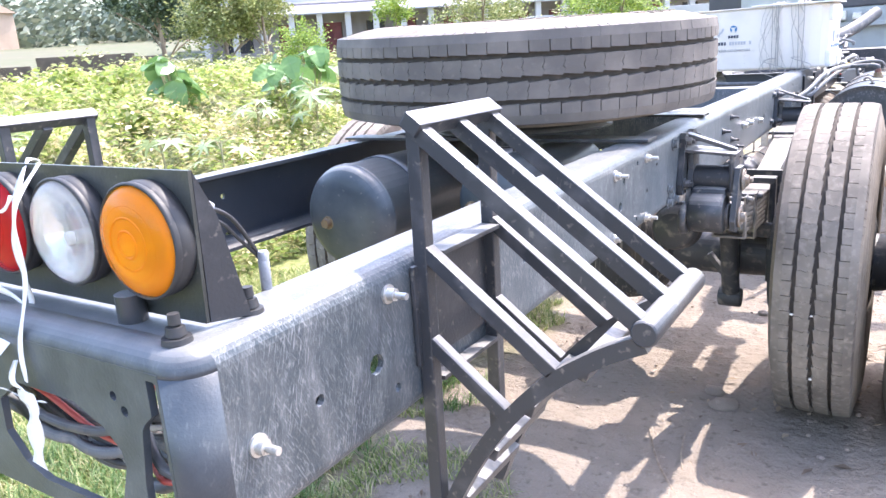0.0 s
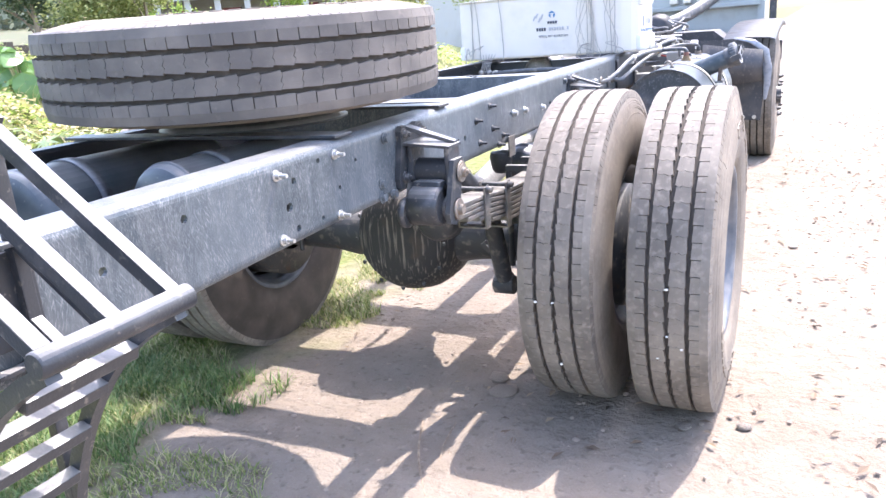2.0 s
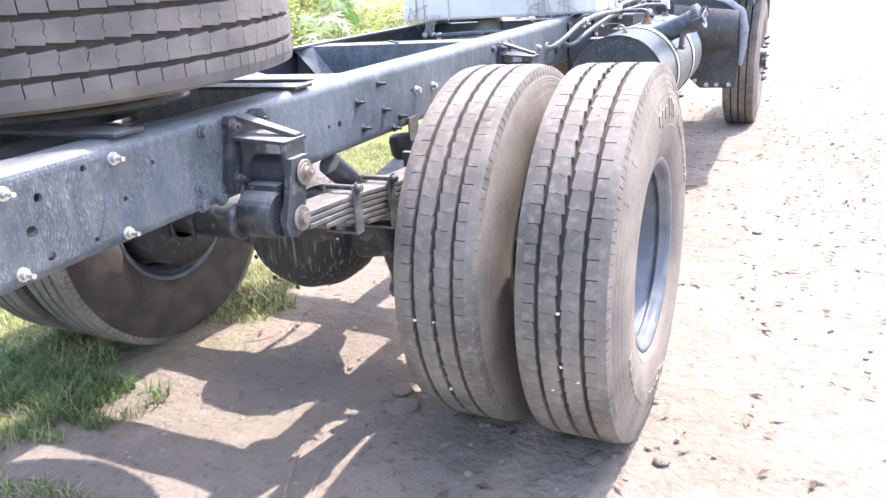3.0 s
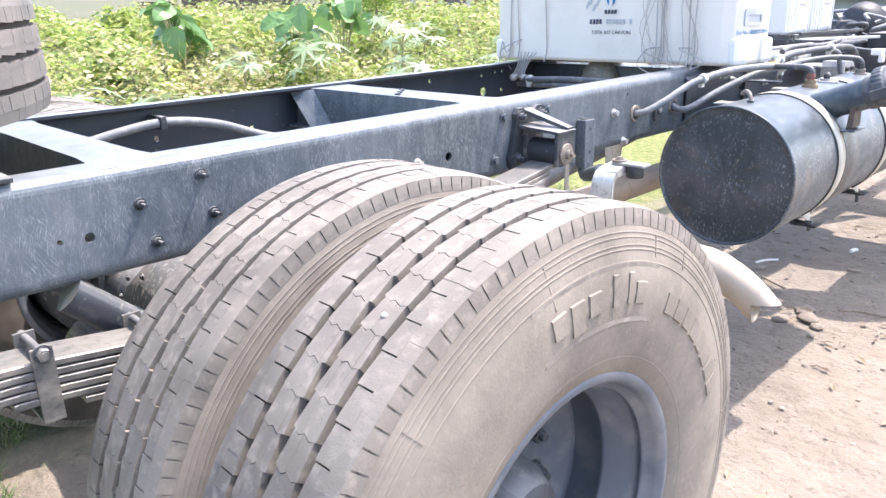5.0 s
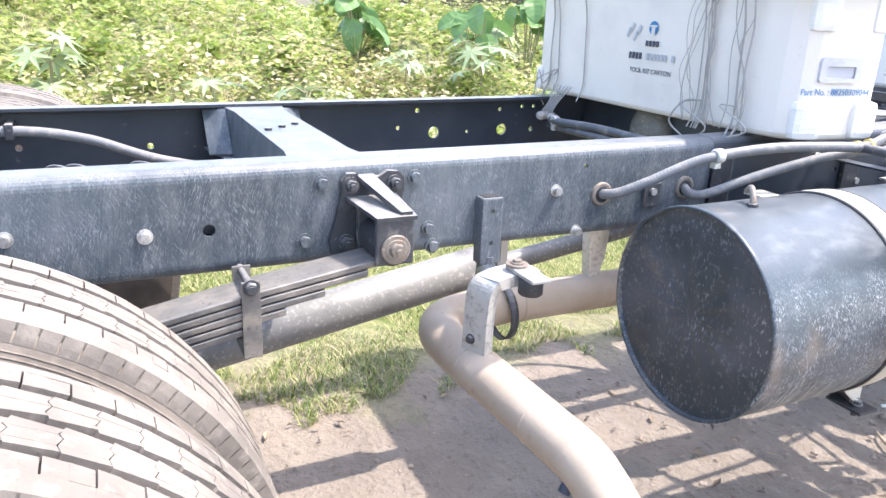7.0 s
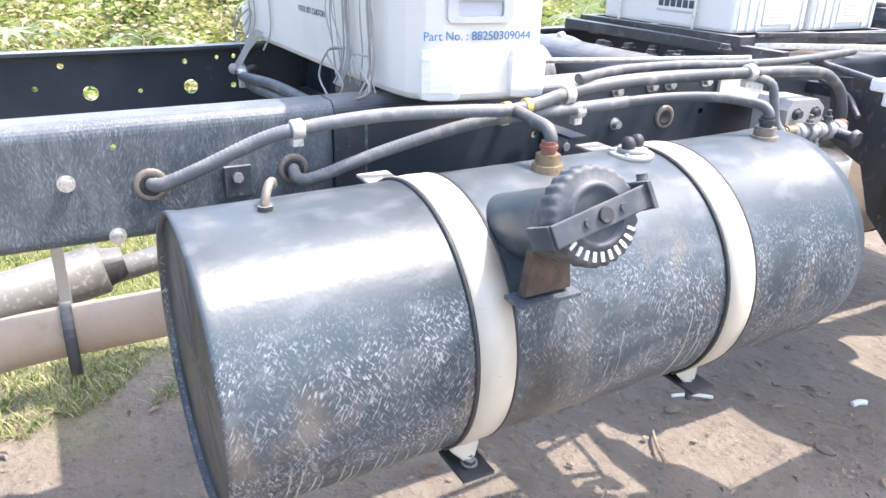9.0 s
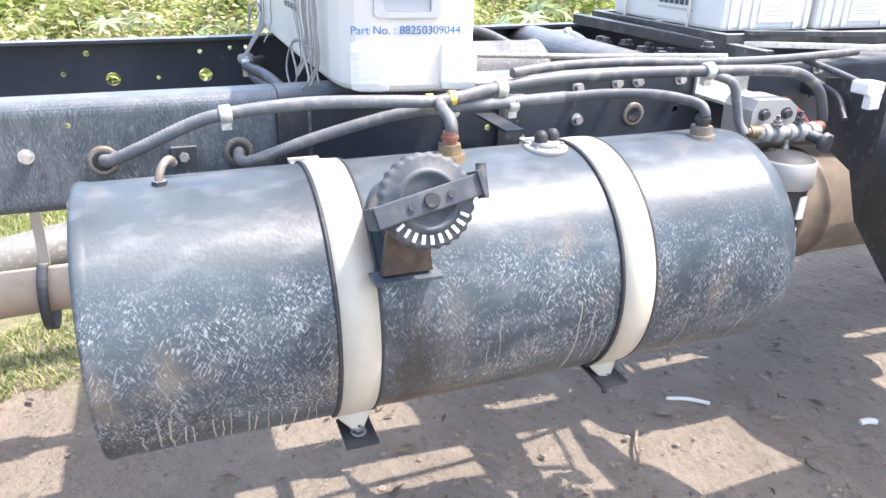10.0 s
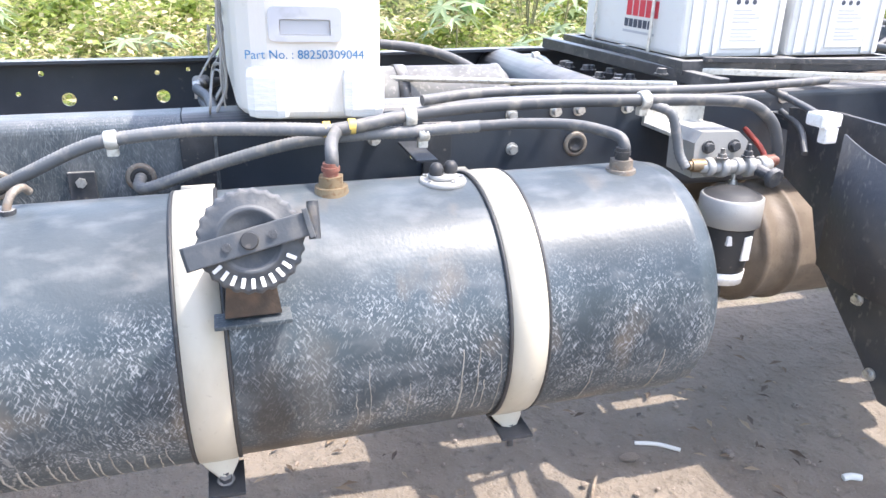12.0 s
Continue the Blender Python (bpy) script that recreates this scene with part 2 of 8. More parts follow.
wrap = material("white_packing_foam", (0.74, 0.72, 0.68), 0.35, bump=[(0.02, 0.002, (2, 2, 0.5))], vary=[((0.68, 0.68, 0.66), 0.01, 0.5, 0.7, (3, 3, 0.5))])
batt_white = material("battery_case", (0.66, 0.66, 0.64), 0.35, vary=[((0.6, 0.59, 0.56), 0.04, 0.55, 0.8, ONE)])
batt_grey = material("battery_lid", (0.13, 0.135, 0.14), 0.4, vary=[((0.22, 0.22, 0.21), 0.03, 0.5, 0.8, ONE)], dust_and_sun=0.3)
ex_mat = material("exhaust_pipe_coat", (0.385, 0.315, 0.235), 0.55, 0.05, vary=[((0.46, 0.385, 0.30), 0.12, 0.4, 0.7, ONE), ((0.28, 0.20, 0.145), 0.02, 0.62, 0.8, ONE, 0.5)], bump=[(0.01, 0.0005, ONE)])
alloy = material("cast_alloy", (0.37, 0.365, 0.345), 0.5, 0.25, vary=[((0.36, 0.35, 0.33), 0.02, 0.5, 0.8, ONE)], bump=[(0.003, 0.0005, ONE)])
cowl_paint = material("pale_cowl_paint", (0.36, 0.39, 0.38), 0.45, vary=[((0.27, 0.285, 0.27), 0.12, 0.45, 0.8, ONE)], dust_and_sun=0.2)
film_mat = material("clear_grey_film", (0.26, 0.28, 0.31), 0.25, vary=[((0.30, 0.31, 0.33), 0.02, 0.4, 0.7, ONE)], bump=[(0.02, 0.004, ONE)])
yellow_tape = material("yellow_tape", (0.70, 0.50, 0.12), 0.5)
flap_mat = material("dusty_black_flap", (0.040, 0.043, 0.050), 0.5, vary=[((0.26, 0.245, 0.22), 0.012, 0.58, 0.72, (1, 1, 1.6), 0.38), ((0.09, 0.085, 0.08), 0.10, 0.45, 0.75, ONE)], bump=[(0.01, 0.0008, ONE)])
gear_mat = material("dusty_brown_casting", (0.12, 0.094, 0.07), 0.6, vary=[((0.18, 0.145, 0.11), 0.06, 0.42, 0.72, ONE), ((0.08, 0.065, 0.05), 0.015, 0.58, 0.8, ONE, 0.7)], bump=[(0.02, 0.002, ONE)])
dark_panel = material("dark_cab_panel", (0.045, 0.047, 0.056), 0.4, vary=[((0.08, 0.08, 0.085), 0.2, 0.4, 0.8, ONE)])
cap_grey = material("dusty_grey_cap", (0.048, 0.056, 0.066), 0.55, vary=[((0.12, 0.12, 0.118), 0.03, 0.48, 0.78, ONE)], bump=[(0.004, 0.0004, ONE)], dust_and_sun=0.2)
rust_dark = material("dark_rusted_plate", (0.055, 0.040, 0.031), 0.6, vary=[((0.10, 0.066, 0.045), 0.02, 0.45, 0.75, ONE), ((0.03, 0.028, 0.026), 0.03, 0.52, 0.75, ONE, 0.7)], bump=[(0.006, 0.0008, ONE)])
twine = material("grey_twine", (0.36, 0.34, 0.31), 0.7)
ink = material("dark_print", (0.05, 0.06, 0.085), 0.6)
pale_ink = material("faded_print", (0.42, 0.43, 0.45), 0.6)
blue_ink = material("blue_print", (0.03, 0.17, 0.36), 0.6)
red_ink = material("red_print", (0.55, 0.03, 0.05), 0.6)


def stain_or_shadow(m, at, reach, colour, amount):
    """A spill or painted shadow mark of uneven outline round a point on a material."""
    nt = m.node_tree
    b = nt.nodes["Principled BSDF"]
    src = b.inputs["Base Color"].links[0].from_socket
    tc = nt.nodes.new("ShaderNodeTexCoord")
    mp = nt.nodes.new("ShaderNodeVectorMath")
    mp.operation = "SUBTRACT"
    mp.inputs[1].default_value = at
    nt.links.new(tc.outputs["Object"], mp.inputs[0])
    sc = nt.nodes.new("ShaderNodeVectorMath")
    sc.operation = "DIVIDE"
    sc.inputs[1].default_value = reach
    nt.links.new(mp.outputs[0], sc.inputs[0])
    ln = nt.nodes.new("ShaderNodeVectorMath")
    ln.operation = "LENGTH"
    nt.links.new(sc.outputs[0], ln.inputs[0])
    nz = nt.nodes.new("ShaderNodeTexNoise")
    nz.inputs["Scale"].default_value, nz.inputs["Detail"].default_value = 28.0, 6.0
    nt.links.new(tc.outputs["Object"], nz.inputs[0])
    ad = nt.nodes.new("ShaderNodeMath")
    ad.operation = "ADD"
    nt.links.new(ln.outputs["Value"], ad.inputs[0])
    nt.links.new(nz.outputs[0], ad.inputs[1])
    rp = nt.nodes.new("ShaderNodeMapRange")
    rp.inputs[1].default_value, rp.inputs[2].default_value, rp.inputs[3].default_value, rp.inputs[4].default_value = 0.75, 1.45, amount, 0.0
    nt.links.new(ad.outputs[0], rp.inputs[0])
    mx = nt.nodes.new("ShaderNodeMix")
    mx.data_type = "RGBA"
    nt.links.new(rp.outputs[0], mx.inputs[0])
    nt.links.new(src, mx.inputs[6])
    mx.inputs[7].default_value = (*colour, 1)
    nt.links.new(mx.outputs[2], b.inputs["Base Color"])


stain_or_shadow(tank_paint, (0.42, 4.20, 0.625), (0.30, 0.16, 0.065), (0.185, 0.135, 0.088), 0.85)
# oil mark under the filler, with the cap's shadow painted into it
stain_or_shadow(tank_paint, (0.50, 4.19, 0.735), (0.35, 0.055, 0.17), (0.036, 0.033, 0.030), 0.8)
stain_or_shadow(tank_paint, (0.50, 4.255, 0.745), (0.35, 0.040, 0.15), (0.17, 0.145, 0.115), 0.30)


def lens_material(name, colour, rough, through=0.55):
    m = material(name, colour, rough)
    b = m.node_tree.nodes["Principled BSDF"]
    b.inputs["Transmission Weight"].default_value, b.inputs["IOR"].default_value = through, 1.25
    return m


amber = lens_material("amber_lens", (0.95, 0.32, 0.01), 0.18)
clear_lens = lens_material("clear_lens", (0.93, 0.93, 0.90), 0.16, 0.80)
red_lens = lens_material("red_lens", (0.65, 0.015, 0.02), 0.18)


# ---- building helpers ----
class Mesh:
    """Vertices and faces gathered for one part."""

    def __init__(self):
        self.v, self.f, self.s = [], [], []

    def add(self, verts, faces, smooth=False):
        n = len(self.v)
        self.v += [tuple(p) for p in verts]
        self.f += [tuple(i + n for i in f) for f in faces]
        self.s += [smooth] * len(faces)
        return self

    def box(self, lo, hi, c=0.0, m=None):
        """A box with chamfered edges, c wide."""
        lo, hi = Vector(lo), Vector(hi)
        mid, half = (lo + hi) / 2, (hi - lo) / 2
        c = min(c, min(half) * 0.9)
        if c <= 0:
            pts = [mid + Vector((x * half.x, y * half.y, z * half.z)) for x in (-1, 1) for y in (-1, 1) for z in (-1, 1)]
            fs = [(0, 1, 3, 2), (4, 6, 7, 5), (0, 4, 5, 1), (2, 3, 7, 6), (0, 2, 6, 4), (1, 5, 7, 3)]
        else:
            bm = bmesh.new()
            bmesh.ops.create_cube(bm, size=2.0)
            for q in bm.verts:
                q.co = mid + Vector((q.co.x * half.x, q.co.y * half.y, q.co.z * half.z))
            bmesh.ops.bevel(bm, geom=bm.edges[:], offset=c, segments=2, profile=0.6, affect="EDGES")
            bm.verts.index_update()
            pts, fs = [q.co.copy() for q in bm.verts], [[q.index for q in g.verts] for g in bm.faces]
            bm.free()
        if m is not None:
            pts = [m @ p for p in pts]
        return self.add(pts, fs)

    def bar(self, a, b, w, h, up=(0, 0, 1), c=0.002):
        """A bar from a to b, w wide and h deep along up."""
        a, b = Vector(a), Vector(b)
        y = (b - a).normalized()
        x = y.cross(Vector(up)).normalized()
        z = x.cross(y)
        m = Matrix((x, y, z)).transposed().to_4x4()
        m.translation = (a + b) / 2
        d = (b - a).length / 2
        return self.box((-w / 2, -d, -h / 2), (w / 2, d, h / 2), c, m)

    def rings(self, rings, closed=True, caps=True, smooth=True):
        n = len(rings[0])
        pts = [p for r in rings for p in r]
        fs = []
        for i in range(len(rings) - 1):
            for j in range(n if closed else n - 1):
                k = (j + 1) % n
                fs.append((i * n + j, i * n + k, (i + 1) * n + k, (i + 1) * n + j))
        start = len(self.f)
        self.add(pts, fs, smooth)
        if caps and closed:
            self.add(rings[0], [tuple(reversed(range(n)))])
            self.add(rings[-1], [tuple(range(n))])
        return self

    def cyl(self, a, b, r, r2=None, seg=20, caps=True, c=0.0):
        a, b = Vector(a), Vector(b)
        r2 = r if r2 is None else r2
        y = (b - a).normalized()
        u = y.orthogonal().normalized()
        w = y.cross(u)
        stations = [(a, r), (b, r2)]
        if c:
            stations = [(a, r - c), (a + y * c, r), (b - y * c, r2), (b, r2 - c)]
        return self.rings([[p + (u * math.cos(t) + w * math.sin(t)) * q for t in [2 * math.pi * i / seg for i in range(seg)]] for p, q in stations], caps=caps)

    def tube(self, pts, r, seg=10, smooth_path=6, ribs=0.0, pitch=0.008):
        pts = curve_points(pts, smooth_path)
        if ribs:
            dense = []
            for a, b in zip(pts, pts[1:]):
                n = max(1, int((b - a).length / (pitch / 2)))
                dense += [a.lerp(b, i / n) for i in range(n)]
            pts = dense + [pts[-1]]
        rows, u = [], None
        for i, p in enumerate(pts):
            t = (pts[min(i + 1, len(pts) - 1)] - pts[max(i - 1, 0)]).normalized()
            u = t.orthogonal().normalized() if u is None else (u - t * u.dot(t)).normalized()
            w = t.cross(u)
            q = r + (ribs if ribs and i % 2 else 0)
            rows.append([p + (u * math.cos(a) + w * math.sin(a)) * q for a in [2 * math.pi * k / seg for k in range(seg)]])
        return self.rings(rows)

    def lathe(self, profile, seg=48, axis="x", at=(0, 0, 0), closed=False, smooth=True):
        """Turns (along, radius) pairs about an axis."""
        rows = []
        for i in range(seg + 1):
            t = 2 * math.pi * i / seg
            rows.append([turned(axis, al, rd, t, at) for al, rd in profile])
        n = len(profile)
        pts = [p for r in rows[:-1] for p in r]
        fs = []
        for i in range(seg):
            for j in range(n if closed else n - 1):
                k = (j + 1) % n
                i2 = (i + 1) % seg
                fs.append((i * n + j, i2 * n + j, i2 * n + k, i * n + k))
        return self.add(pts, fs, smooth)

    def prism(self, poly, lo, hi, axis="y", smooth=False):
        """A polygon (two coordinates) pushed along an axis."""
        n = len(poly)
        put = {"x": lambda a, p: (a, p[0], p[1]), "y": lambda a, p: (p[0], a, p[1]), "z": lambda a, p: (p[0], p[1], a)}[axis]
        pts = [put(lo, p) for p in poly] + [put(hi, p) for p in poly]
        fs = [tuple(range(n)), tuple(reversed(range(n, 2 * n)))] + [(i, i + n, (i + 1) % n + n, (i + 1) % n) for i in range(n)]
        return self.add(pts, fs, smooth)

    def bolt(self, at, way, r=0.011, h=0.012, tail=0.0):
        """A hexagon head on a washer, with a stud tail if wanted."""
        at, way = Vector(at), Vector(way).normalized()
        self.cyl(at, at + way * 0.003, r * 1.35, seg=14)
        self.cyl(at + way * 0.003, at + way * h, r, r * 0.93, seg=6)
        if tail:
            self.cyl(at + way * h, at + way * (h + tail), r * 0.5, seg=8)
        return self


def turned(axis, al, rd, t, at):
    c, s = rd * math.cos(t), rd * math.sin(t)
    p = {"x": (al, c, s), "y": (s, al, c), "z": (c, s, al)}[axis]
    return (p[0] + at[0], p[1] + at[1], p[2] + at[2])


def curve_points(pts, n):
    """A smooth line through the points."""
    pts = [Vector(p) for p in pts]
    if n <= 1 or len(pts) < 3:
        return pts
    ext = [pts[0] * 2 - pts[1]] + pts + [pts[-1] * 2 - pts[-2]]
    out = []
    for i in range(1, len(ext) - 2):
        a, b, c, d = ext[i - 1 : i + 3]
        for k in range(n):
            t = k / n
            out.append(0.5 * (2 * b + (c - a) * t + (2 * a - 5 * b + 4 * c - d) * t * t + (3 * b - a - 3 * c + d) * t**3))
    return out + [pts[-1]]


def mesh_data(name, m, mat):
    me = bpy.data.meshes.new(name)
    me.from_pydata(m.v, [], m.f)
    me.polygons.foreach_set("use_smooth", m.s)
    me.materials.append(mat)
    bm = bmesh.new()
    bm.from_mesh(me)
    bmesh.ops.recalc_face_normals(bm, faces=bm.faces)
    bm.to_mesh(me)
    bm.free()
    me.update()
    return me


def part(name, m, mat, parent=None, label="", bevel=0.0, kind=""):
    """One mesh object, under a thing or a part where a parent is given."""
    me = m if isinstance(m, bpy.types.Mesh) else mesh_data(name, m, mat)
    ob = new(name, me)
    ob.parent = parent
    if parent is not None and parent.type == "MESH":
        ob.matrix_parent_inverse = Matrix()
    if bevel:
        bv = ob.modifiers.new("bevel", "BEVEL")
        bv.width, bv.segments, bv.limit_method, bv.angle_limit = bevel, 2, "ANGLE", radians(40)
    return tagged(ob, label, kind=kind)


def thing(name, label, category, at=(0, 0, 0), group="", kind=""):
    ob = new(name)
    ob.location = at
    ob.empty_display_size = 0.05
    return tagged(ob, label, category, group, kind)


def setting(name, m, mat, label, category):
    return tagged(part(name, m, mat), label, category, kind="structure")


# ---- ground ----
def ground_mesh():
    m = Mesh()
    xs = sorted(set([round(-3 + 0.06 * i, 3) for i in range(91)] + [-400, -200, -120, -80, -60, -45, -34, -26, -20, -16, -13, -11, -9, -7.5, -6, -5, -4.2, -3.6, 2.8, 3.4, 4.5, 6, 9, 14, 25, 60, 150, 400]))
    ys = sorted(set([round(-1.2 + 0.06 * i, 3) for i in range(160)] + [-400, -150, -60, -30, -15, -8, -5, -3, -2, 8.8, 9.6, 10.6, 12, 14, 17, 21, 26, 33, 42, 55, 80, 130, 220, 400]))
    def h(x, y):
        near = max(0.0, 1 - max(abs(x) - 3, abs(y - 3.5) - 5, 0) / 6)
        a = 0.018 * noise.noise((x * 0.9, y * 0.9, 0)) + 0.010 * noise.noise((x * 4, y * 4, 3)) + 0.005 * noise.noise((x * 11, y * 11, 5))
        return a * (0.2 + 0.8 * near)
    pts = [(x, y, h(x, y)) for y in ys for x in xs]
    n = len(xs)
    fs = [(j * n + i, j * n + i + 1, (j + 1) * n + i + 1, (j + 1) * n + i) for j in range(len(ys) - 1) for i in range(n - 1)]
    return m.add(pts, fs, True)


def ground_material():
    m = bpy.data.materials.new("dry_earth")
    m.use_nodes = True
    nt = m.node_tree
    b = nt.nodes["Principled BSDF"]
    tc = nt.nodes.new("ShaderNodeTexCoord")

    def nz(size, detail=6.0):
        n = nt.nodes.new("ShaderNodeTexNoise")
        n.inputs["Scale"].default_value, n.inputs["Detail"].default_value = 1 / size, detail
        nt.links.new(tc.outputs["Object"], n.inputs[0])
        return n.outputs[0]

    def span(src, lo, hi, a=0.0, c=1.0):
        r = nt.nodes.new("ShaderNodeMapRange")
        for i, v in enumerate((lo, hi, a, c)):
            r.inputs[i + 1].default_value = v
        nt.links.new(src, r.inputs[0])
        return r.outputs[0]

    def mix(f, a, c):
        x = nt.nodes.new("ShaderNodeMix")
        x.data_type = "RGBA"
        nt.links.new(f, x.inputs[0])
        for k, s in ((6, a), (7, c)):
            if isinstance(s, tuple):
                x.inputs[k].default_value = (*s, 1)
            else:
                nt.links.new(s, x.inputs[k])
        return x.outputs[2]

    def calc(op, a, c):
        x = nt.nodes.new("ShaderNodeMath")
        x.operation = op
        for k, s in ((0, a), (1, c)):
            if isinstance(s, (int, float)):
                x.inputs[k].default_value = s
            else:
                nt.links.new(s, x.inputs[k])
        return x.outputs[0]

    c = mix(span(nz(0.7), 0.35, 0.7), (0.246, 0.206, 0.165), (0.192, 0.158, 0.125))
    c = mix(span(nz(0.10), 0.45, 0.75, 0, 0.6), c, (0.278, 0.238, 0.193))
    c = mix(span(nz(0.03), 0.58, 0.72, 0, 0.7), c, (0.122, 0.098, 0.078))
    c = mix(span(nz(0.008, 3), 0.6, 0.8, 0, 0.6), c, (0.315, 0.274, 0.226))
    sep = nt.nodes.new("ShaderNodeSeparateXYZ")
    nt.links.new(tc.outputs["Object"], sep.inputs[0])
    edge = calc("ADD", sep.outputs[0], calc("MULTIPLY", calc("SUBTRACT", nz(0.5), 0.5), 1.6))
    grass = span(edge, -0.85, -1.45)
    g = mix(span(nz(0.05), 0.4, 0.65), (0.12, 0.145, 0.045), (0.22, 0.215, 0.09))
    c = mix(grass, c, g)
    nt.links.new(c, b.inputs["Base Color"])
    b.inputs["Roughness"].default_value = 0.95
    b.inputs["Specular IOR Level"].default_value = 0.2
    last = None
    for size, hgt in ((0.12, 0.03), (0.025, 0.012), (0.006, 0.004)):
        bp = nt.nodes.new("ShaderNodeBump")
        bp.inputs["Distance"].default_value = hgt
        nt.links.new(nz(size), bp.inputs["Height"])
        if last:
            nt.links.new(last, bp.inputs["Normal"])
        last = bp.outputs[0]
    nt.links.new(last, b.inputs["Normal"])
    return m


setting("ground", ground_mesh(), ground_material(), "dry sandy earth yard with a grassy strip beside the truck", "ground")


# ---- truck chassis: rails ----
RB, RT, RTR = 0.844, 1.040, 1.022      # rail bottom, rail top, and its top at the rear end
LX = -0.878                            # outer face of the far rail


def plate(m, outline, holes, put, t):
    """A flat plate with holes cut through: outline and holes in two coordinates, put() lays them into space at a depth."""
    bm = bmesh.new()
    loops = [outline] + holes
    for lp in loops:
        vs = [bm.verts.new((u, v, 0)) for u, v in lp]
        for i in range(len(vs)):
            bm.edges.new((vs[i], vs[(i + 1) % len(vs)]))
    bmesh.ops.triangle_fill(bm, edges=bm.edges[:], use_beauty=True)
    bm.verts.index_update()
    pts = [(q.co.x, q.co.y) for q in bm.verts]
    tris = [[q.index for q in f.verts] for f in bm.faces]
    bm.free()
    for w in (0, t):
        m.add([put(u, v, w) for u, v in pts], tris)
    for lp in loops:
        n = len(lp)
        m.add([put(u, v, w) for w in (0, t) for u, v in lp], [(i, (i + 1) % n, (i + 1) % n + n, i + n) for i in range(n)])
    return m


def ring2(u, v, r, n=14, ru=1.0):
    return [(u + r * ru * math.cos(2 * math.pi * i / n), v + r * math.sin(2 * math.pi * i / n)) for i in range(n)]


def top_at(y, rear=True):
    return float(np.interp(y, [0.1, 0.35, 1.5, 2.3, 3.0, 4.0, 4.5, 5.0, 5.5, 8.6], [RTR, RTR + 0.002, 1.031, 1.037, 1.041, 1.048, 1.056, 1.065, 1.071, 1.076]))


def bottom_at(y, rear=True):
    return float(np.interp(y, [0.1, 0.43, 1.3, 1.8], [0.815, 0.820, 0.840, RB])) if rear else RB


def rail_mesh(x0, side, y0, y1, holes, rear=True):
    """A C-section rail: web at x0, flanges reaching to the side (-1 or 1), rounded bends, holes (y, z, r) through the web."""
    t, w, r = 0.008, 0.072, 0.024
    ys = [y0] + [y for y in (0.35, 0.43, 1.3, 1.5, 1.85, 2.3, 3.0, 4.0, 4.5, 5.0, 5.5) if y0 < y < y1] + [y1]
    out = [(y, bottom_at(y, rear) + r) for y in ys] + [(y, top_at(y, rear) - r) for y in reversed(ys)]
    m = plate(Mesh(), out, [ring2(y, z, q, 10 if q < 0.015 else 18) for y, z, q in holes], lambda u, v, d: (x0 + side * d, u, v), t)
    for up in (1, -1):
        rings = []
        for y in ys:
            edge = top_at(y, rear) if up > 0 else bottom_at(y, rear)
            sec = []
            for k in range(7):
                a = math.pi / 2 * k / 6
                sec.append((r - r * math.cos(a), -r + r * math.sin(a)))
            sec += [(w, 0), (w, -t)]
            for k in range(7):
                a = math.pi / 2 * (1 - k / 6)
                sec.append((r - (r - t) * math.cos(a), -r + (r - t) * math.sin(a)))
            rings.append([(x0 + side * p, y, edge + up * q) for p, q in sec])
        m.rings(rings, smooth=False)
    return m


R_HOLES = [(0.224, 0.913, 0.007), (0.324, 0.913, 0.013), (0.361, 0.868, 0.006), (0.895, 0.971, 0.008), (1.295, 0.997, 0.006), (1.203, 0.972, 0.008), (1.179, 0.922, 0.0105), (1.442, 0.972, 0.005), (1.366, 0.923, 0.005), (1.29, 0.872, 0.005), (1.201, 0.872, 0.008), (2.066, 0.923, 0.009), (2.018, 0.925, 0.005), (1.891, 0.885, 0.005), (2.47, 0.947, 0.006), (2.924, 0.929, 0.0115), (3.72, 1.004, 0.005), (4.524, 0.951, 0.007), (5.001, 0.964, 0.008), (5.40, 0.976, 0.006), (0.72, 0.935, 0.008)]
L_HOLES = [(0.88, 0.962, 0.007), (0.813, 0.911, 0.006), (0.879, 0.868, 0.007), (2.575, 0.93, 0.009), (2.892, 0.922, 0.009), (3.625, 0.950, 0.007), (3.69, 1.004, 0.008), (3.75, 0.932, 0.019), (3.87, 0.932, 0.006), (3.99, 1.002, 0.007), (4.0, 0.935, 0.019), (4.075, 1.010, 0.006), (4.12, 1.011, 0.006), (4.115, 0.933, 0.008), (1.45, 0.93, 0.008), (1.9, 0.93, 0.008), (4.9, 0.98, 0.008), (5.0, 0.98, 0.008)]
chassis = thing("truck_chassis", "bare dark blue-black truck chassis frame, dusty and scuffed", "truck chassis")
part("side_rail", rail_mesh(0.0, -1, 0.100, 4.085, [h for h in R_HOLES if h[0] < 4.06]), paint, chassis, "dust-scuffed outer rail")
part("side_rail", rail_mesh(-0.001, -1, 4.087, 8.6, [h for h in R_HOLES if h[0] > 4.12]), clean_paint, chassis, "dark blue-black front rail")
part("joint_plate", Mesh().box((0.0005, 4.080, 0.88), (0.009, 4.146, 1.026), 0.001), paint, chassis, "grey strap plate over the rail joint")
part("side_rail", rail_mesh(LX, 1, 0.085, 8.6, L_HOLES, False), clean_paint, chassis)

# bolts on the near rail: (y, z, radius, height, stud)
STUDS = [(1.148, 0.994), (1.357, 1.0), (1.355, 0.862), (1.145, 0.862), (0.355, 0.990), (0.133, 0.908)]
for y, z in STUDS:
    part("stud_bolt", Mesh().bolt((0, y, z), (1, 0, 0), 0.0088, 0.012, 0.016), zinc, chassis, "zinc-plated stud bolt")
